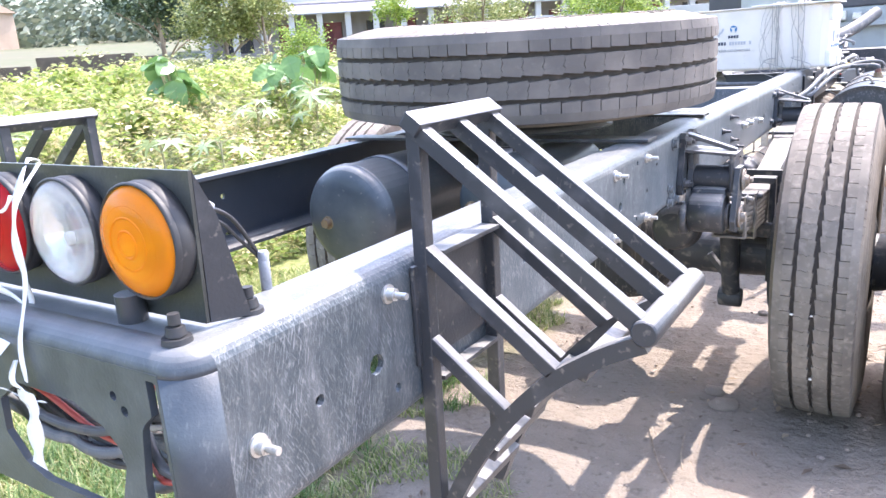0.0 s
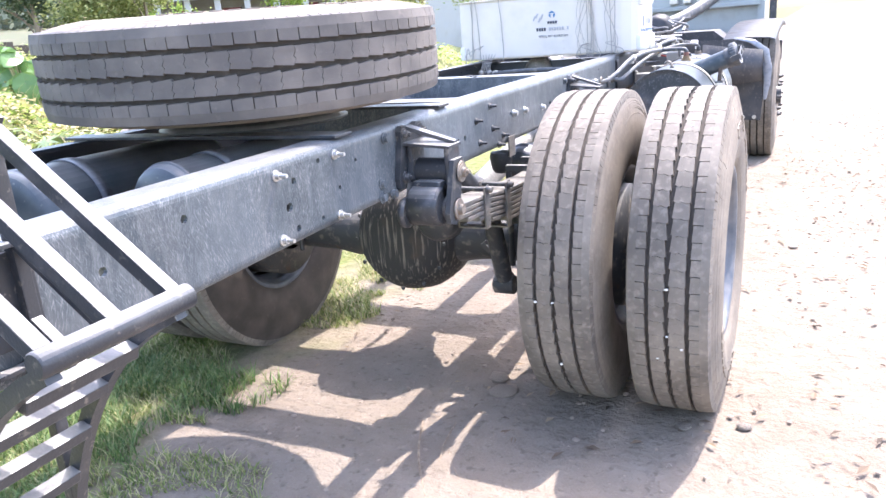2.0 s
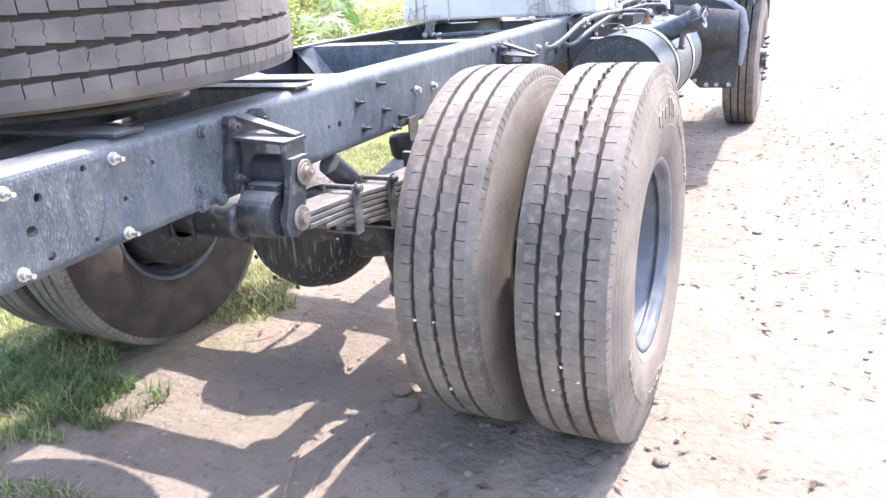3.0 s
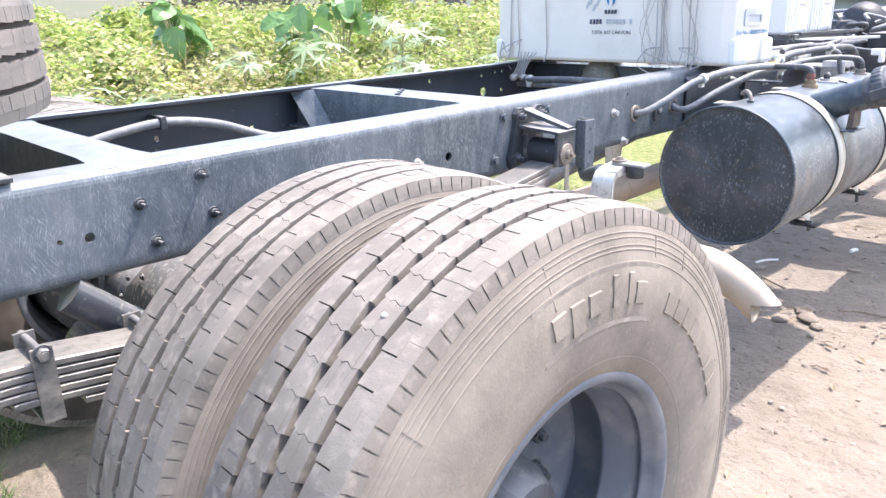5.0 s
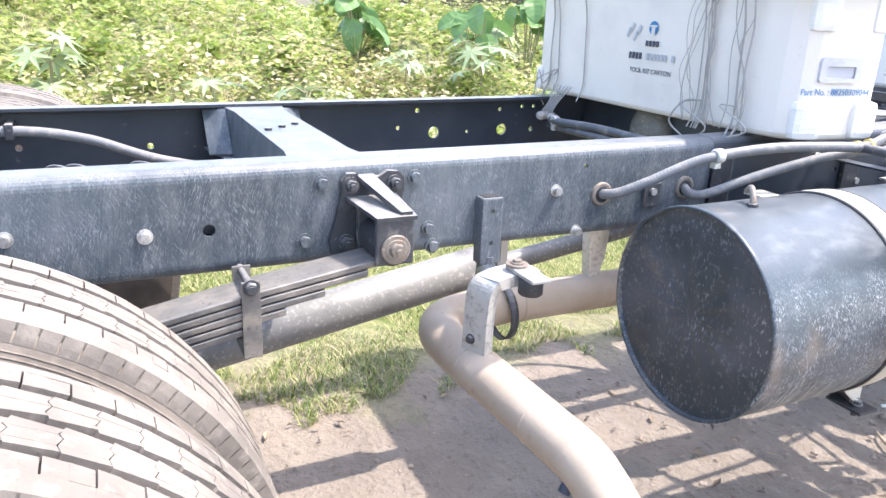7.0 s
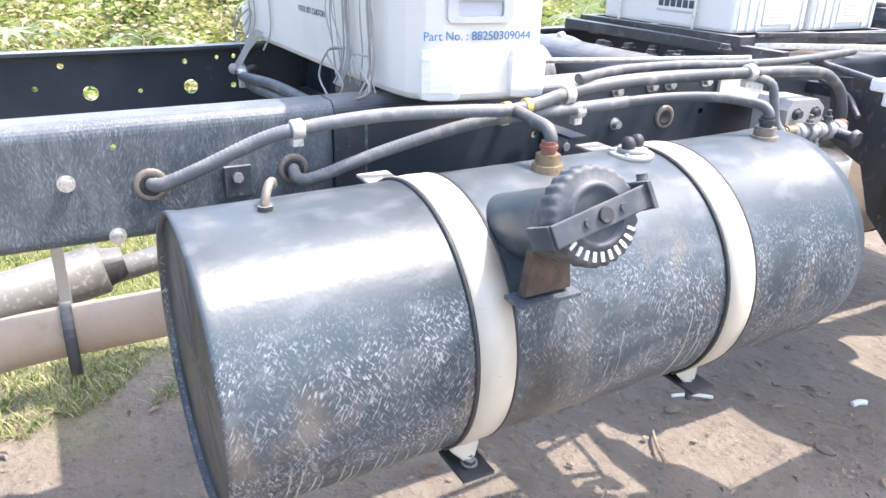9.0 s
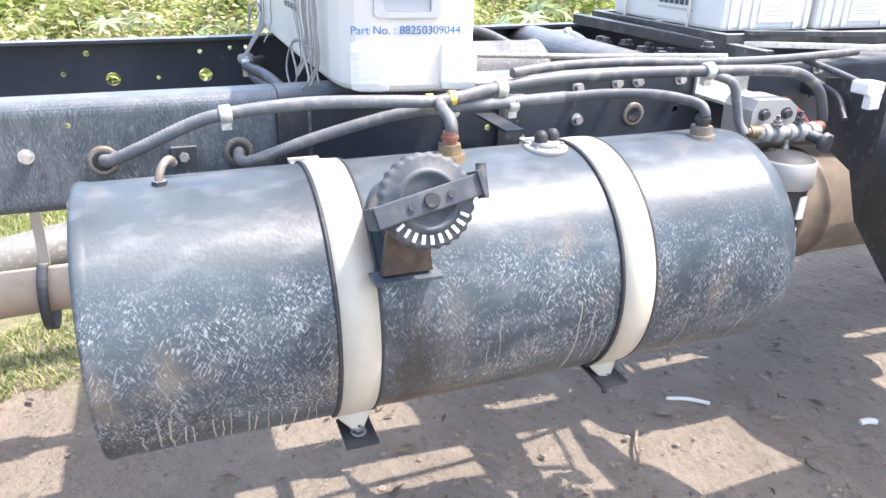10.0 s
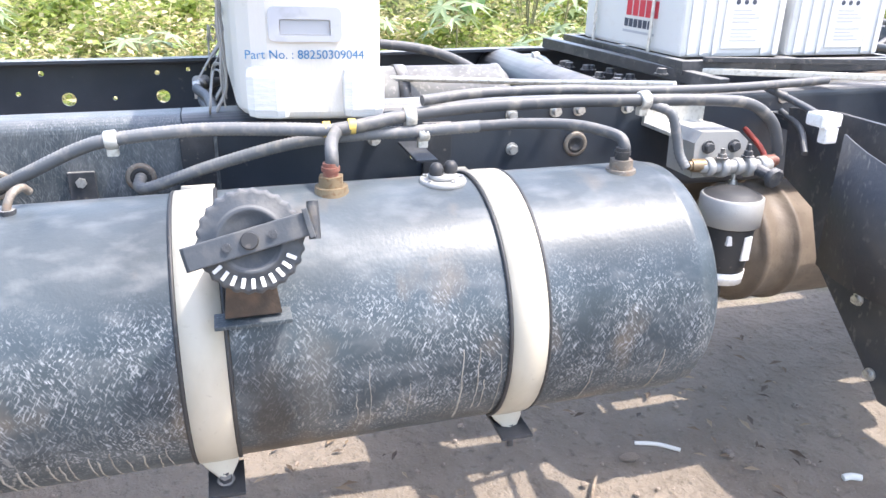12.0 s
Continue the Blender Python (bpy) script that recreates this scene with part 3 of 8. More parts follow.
HEX = [(1.581, 1.0), (1.549, 0.892), (1.545, 0.858), (1.60, 0.856), (3.129, 1.001), (3.315, 1.003), (3.347, 0.896), (3.357, 0.858), (3.292, 0.898), (3.094, 0.893)]
for y, z in HEX:
    part("hex_bolt", Mesh().bolt((0, y, z), (1, 0, 0), 0.0115, 0.012), paint, chassis)
PINS = [(2.277, 0.996), (2.158, 0.963), (2.294, 0.920), (2.178, 0.890), (2.384, 0.885), (2.342, 0.858)]
for y, z in PINS:
    part("pin_bolt", Mesh().bolt((0, y, z), (1, 0, 0), 0.0085, 0.010, 0.016), black, chassis)
SMALL = [(2.818, 0.928), (2.611, 0.942), (2.498, 0.945), (3.646, 0.954), (3.708, 0.858), (3.906, 0.936), (4.444, 0.99), (4.738, 0.956), (4.733, 1.028), (4.832, 1.033), (4.886, 1.034), (5.0, 1.035), (5.405, 1.045), (4.60, 0.92), (5.2, 0.9)]
for y, z in SMALL:
    part("flange_bolt", Mesh().bolt((0, y, z), (1, 0, 0), 0.010, 0.016), zinc, chassis, "zinc-plated flange bolt")

# crossmembers: pressed hats with flared ends
def hat(y0, y1, zt, zb, lip):
    m = Mesh()
    prof = [(y0 - lip, zb), (y0 - lip, zb + 0.006), (y0, zb + 0.006), (y0 + 0.012, zt), (y1 - 0.012, zt), (y1, zb + 0.006), (y1 + lip, zb + 0.006), (y1 + lip, zb), (y1 - 0.006, zb), (y1 - 0.018, zt - 0.006), (y0 + 0.018, zt - 0.006), (y0 + 0.006, zb)]
    rings = []
    for x, grow in ((LX + 0.010, 0.045), (LX + 0.10, 0.02), (LX + 0.16, 0.0), (-0.16, 0.0), (-0.10, 0.02), (-0.010, 0.045)):
        mid = (y0 + y1) / 2
        rings.append([(x, mid + (y - mid) * (1 + grow * 6), z) for y, z in prof])
    return m.rings(rings, smooth=False)


part("crossmember", hat(2.105, 2.235, RT - 0.008, 0.91, 0.012), paint, chassis)
part("crossmember", hat(3.085, 3.245, RT - 0.006, 0.91, 0.025), paint, chassis)
part("crossmember", hat(4.34, 4.46, RT - 0.01, 0.91, 0.02), clean_paint, chassis)
part("crossmember", Mesh().lathe([(LX + 0.012, 0.06), (LX + 0.03, 0.075), (-0.03, 0.075), (-0.012, 0.06)], 32, "x", (0, 5.02, 0.99)), clean_paint, chassis)
for y, z in ((3.12, 1.057), (3.20, 1.057), (3.16, 1.057)):
    part("rivet", Mesh().cyl((-0.30 - 0.1 * (y - 3.0) * 9, y, RT - 0.006), (-0.30 - 0.1 * (y - 3.0) * 9, y, RT), 0.009, seg=10), black, chassis)
for y0, y1 in ((3.030, 3.085), (3.300, 3.245)):
    part("flared_end", Mesh().add([(-0.842, y0, 1.024), (-0.790, y1, 1.032), (-0.700, y1, 0.925), (-0.742, y0, 0.918), (-0.842, y0, 1.020), (-0.790, y1, 1.028), (-0.700, y1, 0.921), (-0.742, y0, 0.914)], [(0, 1, 2, 3), (7, 6, 5, 4), (0, 4, 5, 1), (1, 5, 6, 2), (2, 6, 7, 3), (3, 7, 4, 0)]), paint, chassis)
for y in (2.62, 2.66, 2.80):
    part("wire_tail", Mesh().tube([(-0.62, y, 0.88), (-0.60, y + 0.03, 0.93), (-0.56, y + 0.07, 0.935), (-0.54, y + 0.10, 0.91)], 0.0045, 6), hose_mat, chassis)

# plate added behind the web hole so that it looks dark
part("hole_blackout_plate", Mesh().box((-0.030, 2.880, 0.885), (-0.024, 2.965, 0.985), 0.001), clean_paint, chassis)

# rear end: bent end plate with cut-outs, flange and rounded corners
EY, EB = 0.064, 0.815       # rear face, its lower edge
rp = Mesh()
cut = [(-0.300, 0.936), (-0.325, 0.920), (-0.328, 0.880), (-0.300, 0.850), (-0.262, 0.836), (-0.150, 0.836), (-0.122, 0.856), (-0.108, 0.893), (-0.112, 0.910), (-0.135, 0.930), (-0.180, 0.948), (-0.280, 0.948)]
cut2 = [(x - 0.35, z) for x, z in cut]
slot = [(-0.054, 0.994), (-0.054, 0.958), (-0.064, 0.950), (-0.072, 0.940), (-0.082, 0.878), (-0.082, 0.838), (-0.041, 0.838), (-0.041, 0.992), (-0.045, 0.994)]
plate(rp, [(LX + 0.03, EB), (-0.0365, EB), (-0.0365, RTR - 0.0205), (LX + 0.03, RTR - 0.0205)], [cut, cut2, slot, ring2(-0.108, 0.968, 0.005, 12), ring2(-0.094, 0.955, 0.0055, 12), ring2(-0.36, 0.955, 0.006, 10)], lambda u, v, d: (u, EY + d, v), 0.008)
part("end_plate", rp, shaded_end_paint, chassis)
rr = 0.036
plan = [(LX + 0.03, EY, 0, -1), (-0.45, EY, 0, -1), (-rr - 0.0005, EY, 0, -1)]
arc = []
for k in range(13):
    a = math.pi / 2 * k / 12
    arc.append((-rr + rr * math.sin(a), EY + rr - rr * math.cos(a), math.sin(a), -math.cos(a)))
plan += arc + [(0.0, 0.1004, 1, 0)]
rings = []
for x, y, nx, ny in plan:
    sec = []
    for k in range(8):
        a = math.pi / 2 * k / 7
        sec.append((0.024 - 0.024 * math.cos(a), RTR - 0.024 + 0.024 * math.sin(a)))
    sec += [(0.034, RTR), (0.034, RTR - 0.006), (0.024, RTR - 0.006), (0.010, RTR - 0.014), (0.006, RTR - 0.024)]
    rings.append([(x - nx * d, y - ny * d, z) for d, z in sec])
part("end_bead", Mesh().rings(rings), shaded_end_paint, chassis)
rings = [[(x, y, EB), (x, y, RTR - 0.0235), (x - nx * 0.007, y - ny * 0.007, RTR - 0.0235), (x - nx * 0.007, y - ny * 0.007, EB)] for x, y, nx, ny in arc]
part("corner", Mesh().rings(rings), shaded_end_paint, chassis)
part("end_flange", Mesh().box((LX + 0.03, EY + 0.033, RTR - 0.008), (-0.033, 0.178, RTR - 0.0002), 0.001), shaded_end_paint, chassis)
for x, y in ((-0.041, 0.094), (-0.036, 0.178)):
    b = Mesh()
    b.cyl((x, y, RTR), (x, y, RTR + 0.005), 0.0145, 0.0135, 18)
    b.cyl((x, y, RTR + 0.006), (x, y, RTR + 0.015), 0.010, 0.0085, 6)
    b.cyl((x, y, RTR + 0.017), (x, y, RTR + 0.027), 0.006, 0.0055, 12)
    part("flange_nut", b, rubber_black, chassis, "black flanged nut on its stud")

# wiring seen through the end plate
LOOM = random.Random(31)
for k in range(22):
    c = (hose_mat, corr_mat, rubber_black, hose_mat, white_tape, red_wire, corr_mat, hose_mat)[k % 8]
    r = (0.0055, 0.006, 0.0045, 0.007, 0.0045, 0.0035, 0.005, 0.006)[k % 8]
    z0, z1 = LOOM.uniform(0.865, 0.945), LOOM.uniform(0.838, 0.905)
    y0 = LOOM.uniform(0.085, 0.16)
    pts = [(-0.76, y0 + 0.05, z0 + LOOM.uniform(-0.03, 0.02)), (-0.45, y0 + 0.03, z0 + LOOM.uniform(-0.02, 0.02)), (-0.30, y0, z0), (-0.21, y0 + LOOM.uniform(-0.01, 0.02), (z0 + z1) / 2 + LOOM.uniform(-0.015, 0.015)), (-0.13, y0 + 0.01, z1 + LOOM.uniform(-0.012, 0.02)), (-0.06, y0 + LOOM.uniform(0, 0.03), z1 + LOOM.uniform(-0.02, 0.03)), (-0.02, 0.30, z1)]
    part("wiring_loom", Mesh().tube(pts, r, 8, 6, 0.001 if c is corr_mat else 0, 0.006), c, chassis)

# loom clipped to the far rail
part("wiring_loom", Mesh().tube([(-0.80, 1.95, 0.90), (-0.80, 2.2, 0.925), (-0.80, 2.36, 0.958), (-0.80, 2.56, 0.985), (-0.80, 2.73, 0.962), (-0.79, 2.9, 0.903), (-0.78, 3.1, 0.86)], 0.0125, 10, 8, 0.0015, 0.007), corr_mat, chassis, "grey corrugated conduit")
part("clip", Mesh().box((-0.870, 2.555, 0.965), (-0.783, 2.575, 1.004), 0.004), black, chassis)
part("wiring_loom", Mesh().tube([(-0.5, 2.6, 0.86), (-0.5, 2.75, 0.905), (-0.5, 2.9, 0.905), (-0.52, 3.0, 0.87)], 0.010, 8), hose_mat, chassis)
for y in (2.28, 2.36, 2.44, 2.5):
    part("stud_bolt", Mesh().cyl((-0.80, y, 0.84), (-0.80, y, 0.895), 0.006, seg=8), black, chassis)

# ---- tyres ----
TR, RIM = 0.525, 0.262
HALF = [(0.09, RIM), (0.112, RIM + 0.012), (0.125, RIM + 0.05), (0.131, RIM + 0.10), (0.132, 0.40), (0.127, 0.435), (0.119, 0.47), (0.112, 0.495), (0.106, TR - 0.013), (0.098, TR - 0.014)]


def tyre_body():
    prof = [(-a, r) for a, r in HALF] + [(a, r) for a, r in reversed(HALF)]
    return Mesh().lathe(prof, 84, "x")


def side_x(r):
    return float(np.interp(r, [q[1] for q in HALF[:9]], [q[0] for q in HALF[:9]]))


def ring_bead(r, s):
    x = side_x(r)
    return Mesh().lathe([(s * (x - 0.002), r + 0.0026), (s * (x + 0.0009), r + 0.0006), (s * (x + 0.0009), r - 0.0006), (s * (x - 0.002), r - 0.0026)], 84, "x")


def tread_blocks():
    """Four ribs: stepped edges on the grooves, fine wavy cuts across, half-width slots in the shoulders, and shoulder lugs."""
    rng = random.Random(4)
    m = Mesh()
    n = 72
    pitch = 2 * math.pi / n
    edges = [-0.107, -0.0535, 0.0, 0.0535, 0.107]
    gap = 0.0058

    def lay(outline):
        r1 = TR - 0.0008 * rng.random()
        k = len(outline)
        base = [(x, (TR - 0.016) * math.cos(a), (TR - 0.016) * math.sin(a)) for x, a in outline]
        tops = []
        for x, a in outline:
            r = r1 - 5.0 * max(0, abs(x) - 0.075) ** 2
            tops.append((x, r * math.cos(a), r * math.sin(a)))
        m.add(base + tops, [tuple(range(k, 2 * k)), *[(i, (i + 1) % k, (i + 1) % k + k, i + k) for i in range(k)]])

    for k in range(n):
        for j in range(4):
            a0 = pitch * (k + (0.0, 0.35, 0.1, 0.5)[j])
            a1 = a0 + pitch
            am = (a0 + a1) / 2
            lo, hi = edges[j] + (gap if j else 0), edges[j + 1] - (gap if j < 3 else 0)
            cut = 0.0011
            if j in (1, 2):
                # a wavy cut across the rib; the edge on the middle groove steps
                wave = [(0.0, 0.0), (0.3, 0.010), (0.45, 0.002), (0.75, 0.012), (1.0, 0.006)]
                st = (0.0016, 0.0046) if j == 1 else (0.0046, 0.0016)
                low = [(lo + (hi - lo) * u, a0 + cut + w) for u, w in wave]
                high = [(lo + (hi - lo) * u, a1 - cut + w) for u, w in reversed(wave)]
                low[0], low[-1] = (lo + st[0] * 0.5, low[0][1]), (hi - st[1], low[-1][1])
                high[0], high[-1] = (hi + st[1] * 0.2, high[0][1]), (lo - st[0] * 0.5, high[-1][1])
                high.reverse()
                for i in range(len(low) - 1):
                    lay([low[i], low[i + 1], high[i + 1], high[i]])
            else:
                # shoulder rib: joined at its outer edge, slot open to the groove
                inner, outer = (hi, lo) if j == 0 else (lo, hi)
                sg = 1 if inner > outer else -1
                deep = inner - sg * 0.026
                c2 = 0.0021
                for b0, b1, e0, e1 in ((a0, am, c2, 0.0), (am, a1, 0.0, -c2)):
                    lay([(outer, b0), (deep, b0), (deep, b1), (outer, b1)])
                    lay([(deep, b0 + e0), (inner - sg * (0.0015 if e0 else 0), b0 + e0), (inner + sg * (0.0012 if e1 else 0), b1 + e1), (deep, b1 + e1)])
    lug = 130
    for k in range(lug):
        for s in (-1, 1):
            a0, a1 = 2 * math.pi * (k + 0.055) / lug, 2 * math.pi * (k + 0.945) / lug
            q = [(s * 0.1072, TR - 0.0055), (s * 0.1108, TR - 0.019), (s * 0.1124, TR - 0.0295), (s * 0.107, TR - 0.031), (s * 0.100, TR - 0.010)]
            m.rings([[(x, r * math.cos(a), r * math.sin(a)) for x, r in q] for a in (a0, a1)], smooth=False)
    return m


def arc_bar(r0, r1, a0, a1, s, rise=0.003, steps=4):
    """A raised bar on the side wall between two radii and two angles."""
    m = Mesh()
    rings = []
    for i in range(steps + 1):
        a = a0 + (a1 - a0) * i / steps
        ring = []
        for r, h in ((r0, -0.003), (r0 + 0.002, rise), (r1 - 0.002, rise), (r1, -0.003)):
            ring.append((s * (side_x(r) + h), r * math.cos(a), r * math.sin(a)))
        rings.append(ring)
    return m.rings(rings, smooth=False)


TYRE, TREAD = mesh_data("tyre", tyre_body(), rubber), mesh_data("tread", tread_blocks(), tread_mat)
NEW_TREAD = TREAD.copy()
NEW_TREAD.materials[0] = new_tread
SHADED_TYRE = TYRE.copy()
SHADED_TYRE.materials[0] = rubber_shaded
GROOVE = mesh_data("groove_floor", Mesh().lathe([(-0.1005, TR - 0.0125), (0.1005, TR - 0.0125)], 96, "x"), groove_mat)
BEADS = [mesh_data("bead_ring", ring_bead(r, s), rubber) for r in (0.486, 0.479, 0.468, 0.462, 0.445, 0.300) for s in (-1, 1)]
RIBS = []
for k in range(14):
    a = 2 * math.pi * (k + 0.3 * math.sin(k * 2.1)) / 14
    RIBS.append(mesh_data("radial_rib", arc_bar(0.452 - 0.03 * (k % 3 == 0), 0.486, a, a + 0.004, 1, 0.0012, 1), rubber))
MARKS = []
for start in (0.75, 0.75 + math.pi):
    MARKS.append(mesh_data("brand_panel", arc_bar(0.356, 0.446, start, start + 0.70, 1, 0.0010, 10), tread_mat))
    for k in range(6):
        a = start + 0.08 + k * 0.097
        MARKS.append(mesh_data("brand_mark", arc_bar(0.384 - (0.014 if k == 4 else 0), 0.418 + (0.014 if k in (1, 2) else 0), a, a + (0.026 if k in (1, 2) else 0.070), 1, 0.0030, 4), rubber))
    for k in range(8):
        a = start - 0.86 + k * 0.098
        MARKS.append(mesh_data("brand_mark", arc_bar(0.376, 0.411, a, a + 0.072, 1, 0.0028, 3), rubber))
RIMM = mesh_data("rim", Mesh().lathe([(0.105, RIM + 0.016), (0.113, RIM + 0.010), (0.112, RIM - 0.002), (0.100, RIM - 0.010), (0.087, RIM - 0.012), (0.084, RIM - 0.022), (0.078, RIM - 0.023), (0.075, RIM - 0.016), (0.064, RIM - 0.018), (0.058, RIM - 0.030), (0.020, RIM - 0.032), (0.016, RIM - 0.038), (0.008, RIM - 0.038), (0.004, RIM - 0.032), (-0.05, RIM - 0.034), (-0.09, RIM - 0.014), (-0.11, RIM - 0.004), (-0.113, RIM + 0.010), (-0.105, RIM + 0.016)], 72, "x"), rim_mat)


def disc_mesh():
    m = Mesh().lathe([(-0.045, 0.235), (-0.062, 0.222), (-0.078, 0.19), (-0.082, 0.15), (-0.080, 0.086), (-0.092, 0.086), (-0.094, 0.15), (-0.088, 0.196), (-0.070, 0.232)], 60, "x", closed=True)
    return m


DISC = mesh_data("disc", disc_mesh(), rim_mat)
NUT = mesh_data("wheel_nut", Mesh().bolt((0, 0, 0), (1, 0, 0), 0.016, 0.024, 0.012), cast)


def wheel(name, label, at, owner=None, fresh=False, bare=False):
    """A wheel as one part: the tyre carries its tread, beads, rim, disc and nuts. bare: no beads or marks, shade
    painted into the rubber.
    """
    w = part(name, SHADED_TYRE if bare else TYRE, rubber, owner, label)
    w.matrix_basis = at
    part("tread", NEW_TREAD if fresh else TREAD, tread_mat, w, kind="stuff")
    part("groove_floor", GROOVE, groove_mat, w)
    for b in () if bare else BEADS:
        part("bead_ring", b, rubber, w)
    for b in () if bare else RIBS:
        part("radial_rib", b, rubber, w)
    for b in () if bare else MARKS:
        part("brand_mark", b, rubber, w)
    part("rim", RIMM, rim_mat, w)
    part("disc", DISC, rim_mat, w)
    for k in range(10):
        a = 2 * math.pi * k / 10
        nut = part("wheel_nut", NUT, cast, w)
        nut.location = (-0.080, 0.14 * math.cos(a), 0.14 * math.sin(a))
    return w


WZ = 0.496                              # hub height: the loaded tyres settle a little into the earth
wheel("rear_wheel", "dusty radial truck wheel of a dual pair", pose(0.629, 2.443, WZ, 24, 0, 0), chassis)
wheel("rear_wheel", "dusty radial truck wheel of a dual pair", pose(0.309, 2.443, WZ, 40, 0, 180), chassis)
wheel("rear_wheel", "dual-pair truck wheel, less dusty, its rubber darkened for shade", pose(-1.187, 2.443, WZ, 70, 0, 0), chassis, bare=True)
wheel("rear_wheel", "dual-pair truck wheel, less dusty, its rubber darkened for shade", pose(-1.507, 2.443, WZ, 95, 0, 180), chassis, bare=True)
wheel("front_wheel", "dusty front truck wheel", pose(0.58, 7.15, WZ, 25, 0, 180), chassis)
hub = Mesh().cyl((0.60, 7.15, WZ), (0.74, 7.15, WZ), 0.09, 0.075, 24)
part("hub", hub, cast, chassis)
for k in range(10):
    a = 2 * math.pi * k / 10
    nut = part("wheel_nut", NUT, cast, chassis)
    nut.location = (0.715, 7.15 + 0.17 * math.cos(a), WZ + 0.17 * math.sin(a))

# spare wheel rests on two bearer angles across the rails
bearer = thing("spare_wheel_carrier", "black steel carrier on the rails, holding the flat-lying spare wheel", "wheel carrier")
wheel("spare_wheel", "unused spare truck wheel lying flat", pose(-0.440, 1.640, 1.213, 1.72, 1.26, 0) @ pose(0, 0, 0, 0, -90, 20) @ Matrix.Diagonal((0.93, 0.985, 0.985, 1)), bearer, fresh=True)
part("bearer", Mesh().box((LX - 0.01, 1.37, top_at(1.43) + 0.001), (0.0, 1.44, top_at(1.43) + 0.009), 0.002), black, bearer)
part("bearer", Mesh().box((LX - 0.01, 1.90, top_at(1.97) + 0.001), (0.0, 1.97, top_at(1.97) + 0.009), 0.002), black, bearer)
part("pan", Mesh().lathe([(1.112, 0.0), (1.112, 0.17), (1.105, 0.19), (1.05, 0.235), (1.042, 0.26), (1.036, 0.26), (1.04, 0.23), (1.04, 0.0)], 48, "z", (-0.46, 1.66, 0)), black, bearer)

# ---- rear axle and springs ----
axle = thing("rear_axle", "black cast rear axle with a round differential housing, oil-streaked", "axle")
part("axle_tube", Mesh().lathe([(-1.30, 0.055), (-1.2, 0.075), (-0.75, 0.085), (-0.66, 0.10), (-0.21, 0.10), (-0.12, 0.085), (0.35, 0.075), (0.62, 0.055)], 28, "x", (0, 2.443, WZ)), cast, axle)
part("differential", Mesh().lathe([(-0.19, 0.0), (-0.185, 0.10), (-0.16, 0.165), (-0.11, 0.20), (-0.03, 0.225), (0.05, 0.225), (0.12, 0.19), (0.22, 0.11), (0.34, 0.07), (0.36, 0.0)], 40, "y", (-0.40, 2.443, TR - 0.02)), streaked, axle)
for k in range(12):
    a = 2 * math.pi * k / 12
    part("cover_bolt", Mesh().bolt((-0.40 + 0.185 * math.cos(a), 2.293, TR - 0.02 + 0.185 * math.sin(a)), (0, -1, 0), 0.006, 0.006), cast, axle)
part("brake_drum", Mesh().lathe([(0.13, 0.10), (0.14, 0.205), (0.42, 0.21), (0.44, 0.12)], 40, "x", (0, 2.443, WZ)), cast, axle)
part("brake_drum", Mesh().lathe([(-1.01, 0.10), (-1.02, 0.205), (-1.30, 0.21), (-1.32, 0.12)], 40, "x", (0, 2.443, WZ)), cast, axle)
part("brake_chamber", Mesh().lathe([(0, 0.0), (0.0, 0.055), (0.02, 0.072), (0.06, 0.072), (0.065, 0.08), (0.075, 0.08), (0.08, 0.072), (0.13, 0.07), (0.15, 0.05), (0.15, 0.0)], 28, "y", (-0.12, 2.04, 0.66)), cast, axle)
part("hub", Mesh().lathe([(0.42, 0.10), (0.52, 0.085), (0.62, 0.08), (0.66, 0.06), (0.66, 0.0)], 24, "x", (0, 2.443, WZ)), cast, axle)
part("shock_absorber", Mesh().cyl((-0.015, 2.02, 0.83), (0.005, 2.16, 0.70), 0.032, 0.032, 18), black, axle)
part("spring_brake_chamber", Mesh().lathe([(2.62, 0.0), (2.62, 0.05), (2.635, 0.062), (2.67, 0.064), (2.675, 0.072), (2.69, 0.072), (2.695, 0.064), (2.77, 0.062), (2.79, 0.045), (2.79, 0.0)], 28, "y", (-0.035, 0, 0.735)), black, axle)
part("shock_absorber", Mesh().cyl((0.03, 2.13, 0.74), (0.02, 2.28, 0.40), 0.03, 0.03, 16), cast, axle)
part("shock_eye", Mesh().cyl((-0.02, 2.29, 0.372), (0.055, 2.29, 0.372), 0.034, seg=18, c=0.004), cast, axle)
part("lever", Mesh().bar((-0.06, 2.30, 0.52), (0.05, 2.30, 0.38), 0.03, 0.018), cast, axle)

SPY = [1.66, 1.72, 1.92, 2.12, 2.44, 2.85, 3.0, 3.22]
SPZ = [0.800, 0.795, 0.782, 0.757, 0.740, 0.822, 0.851, 0.886]


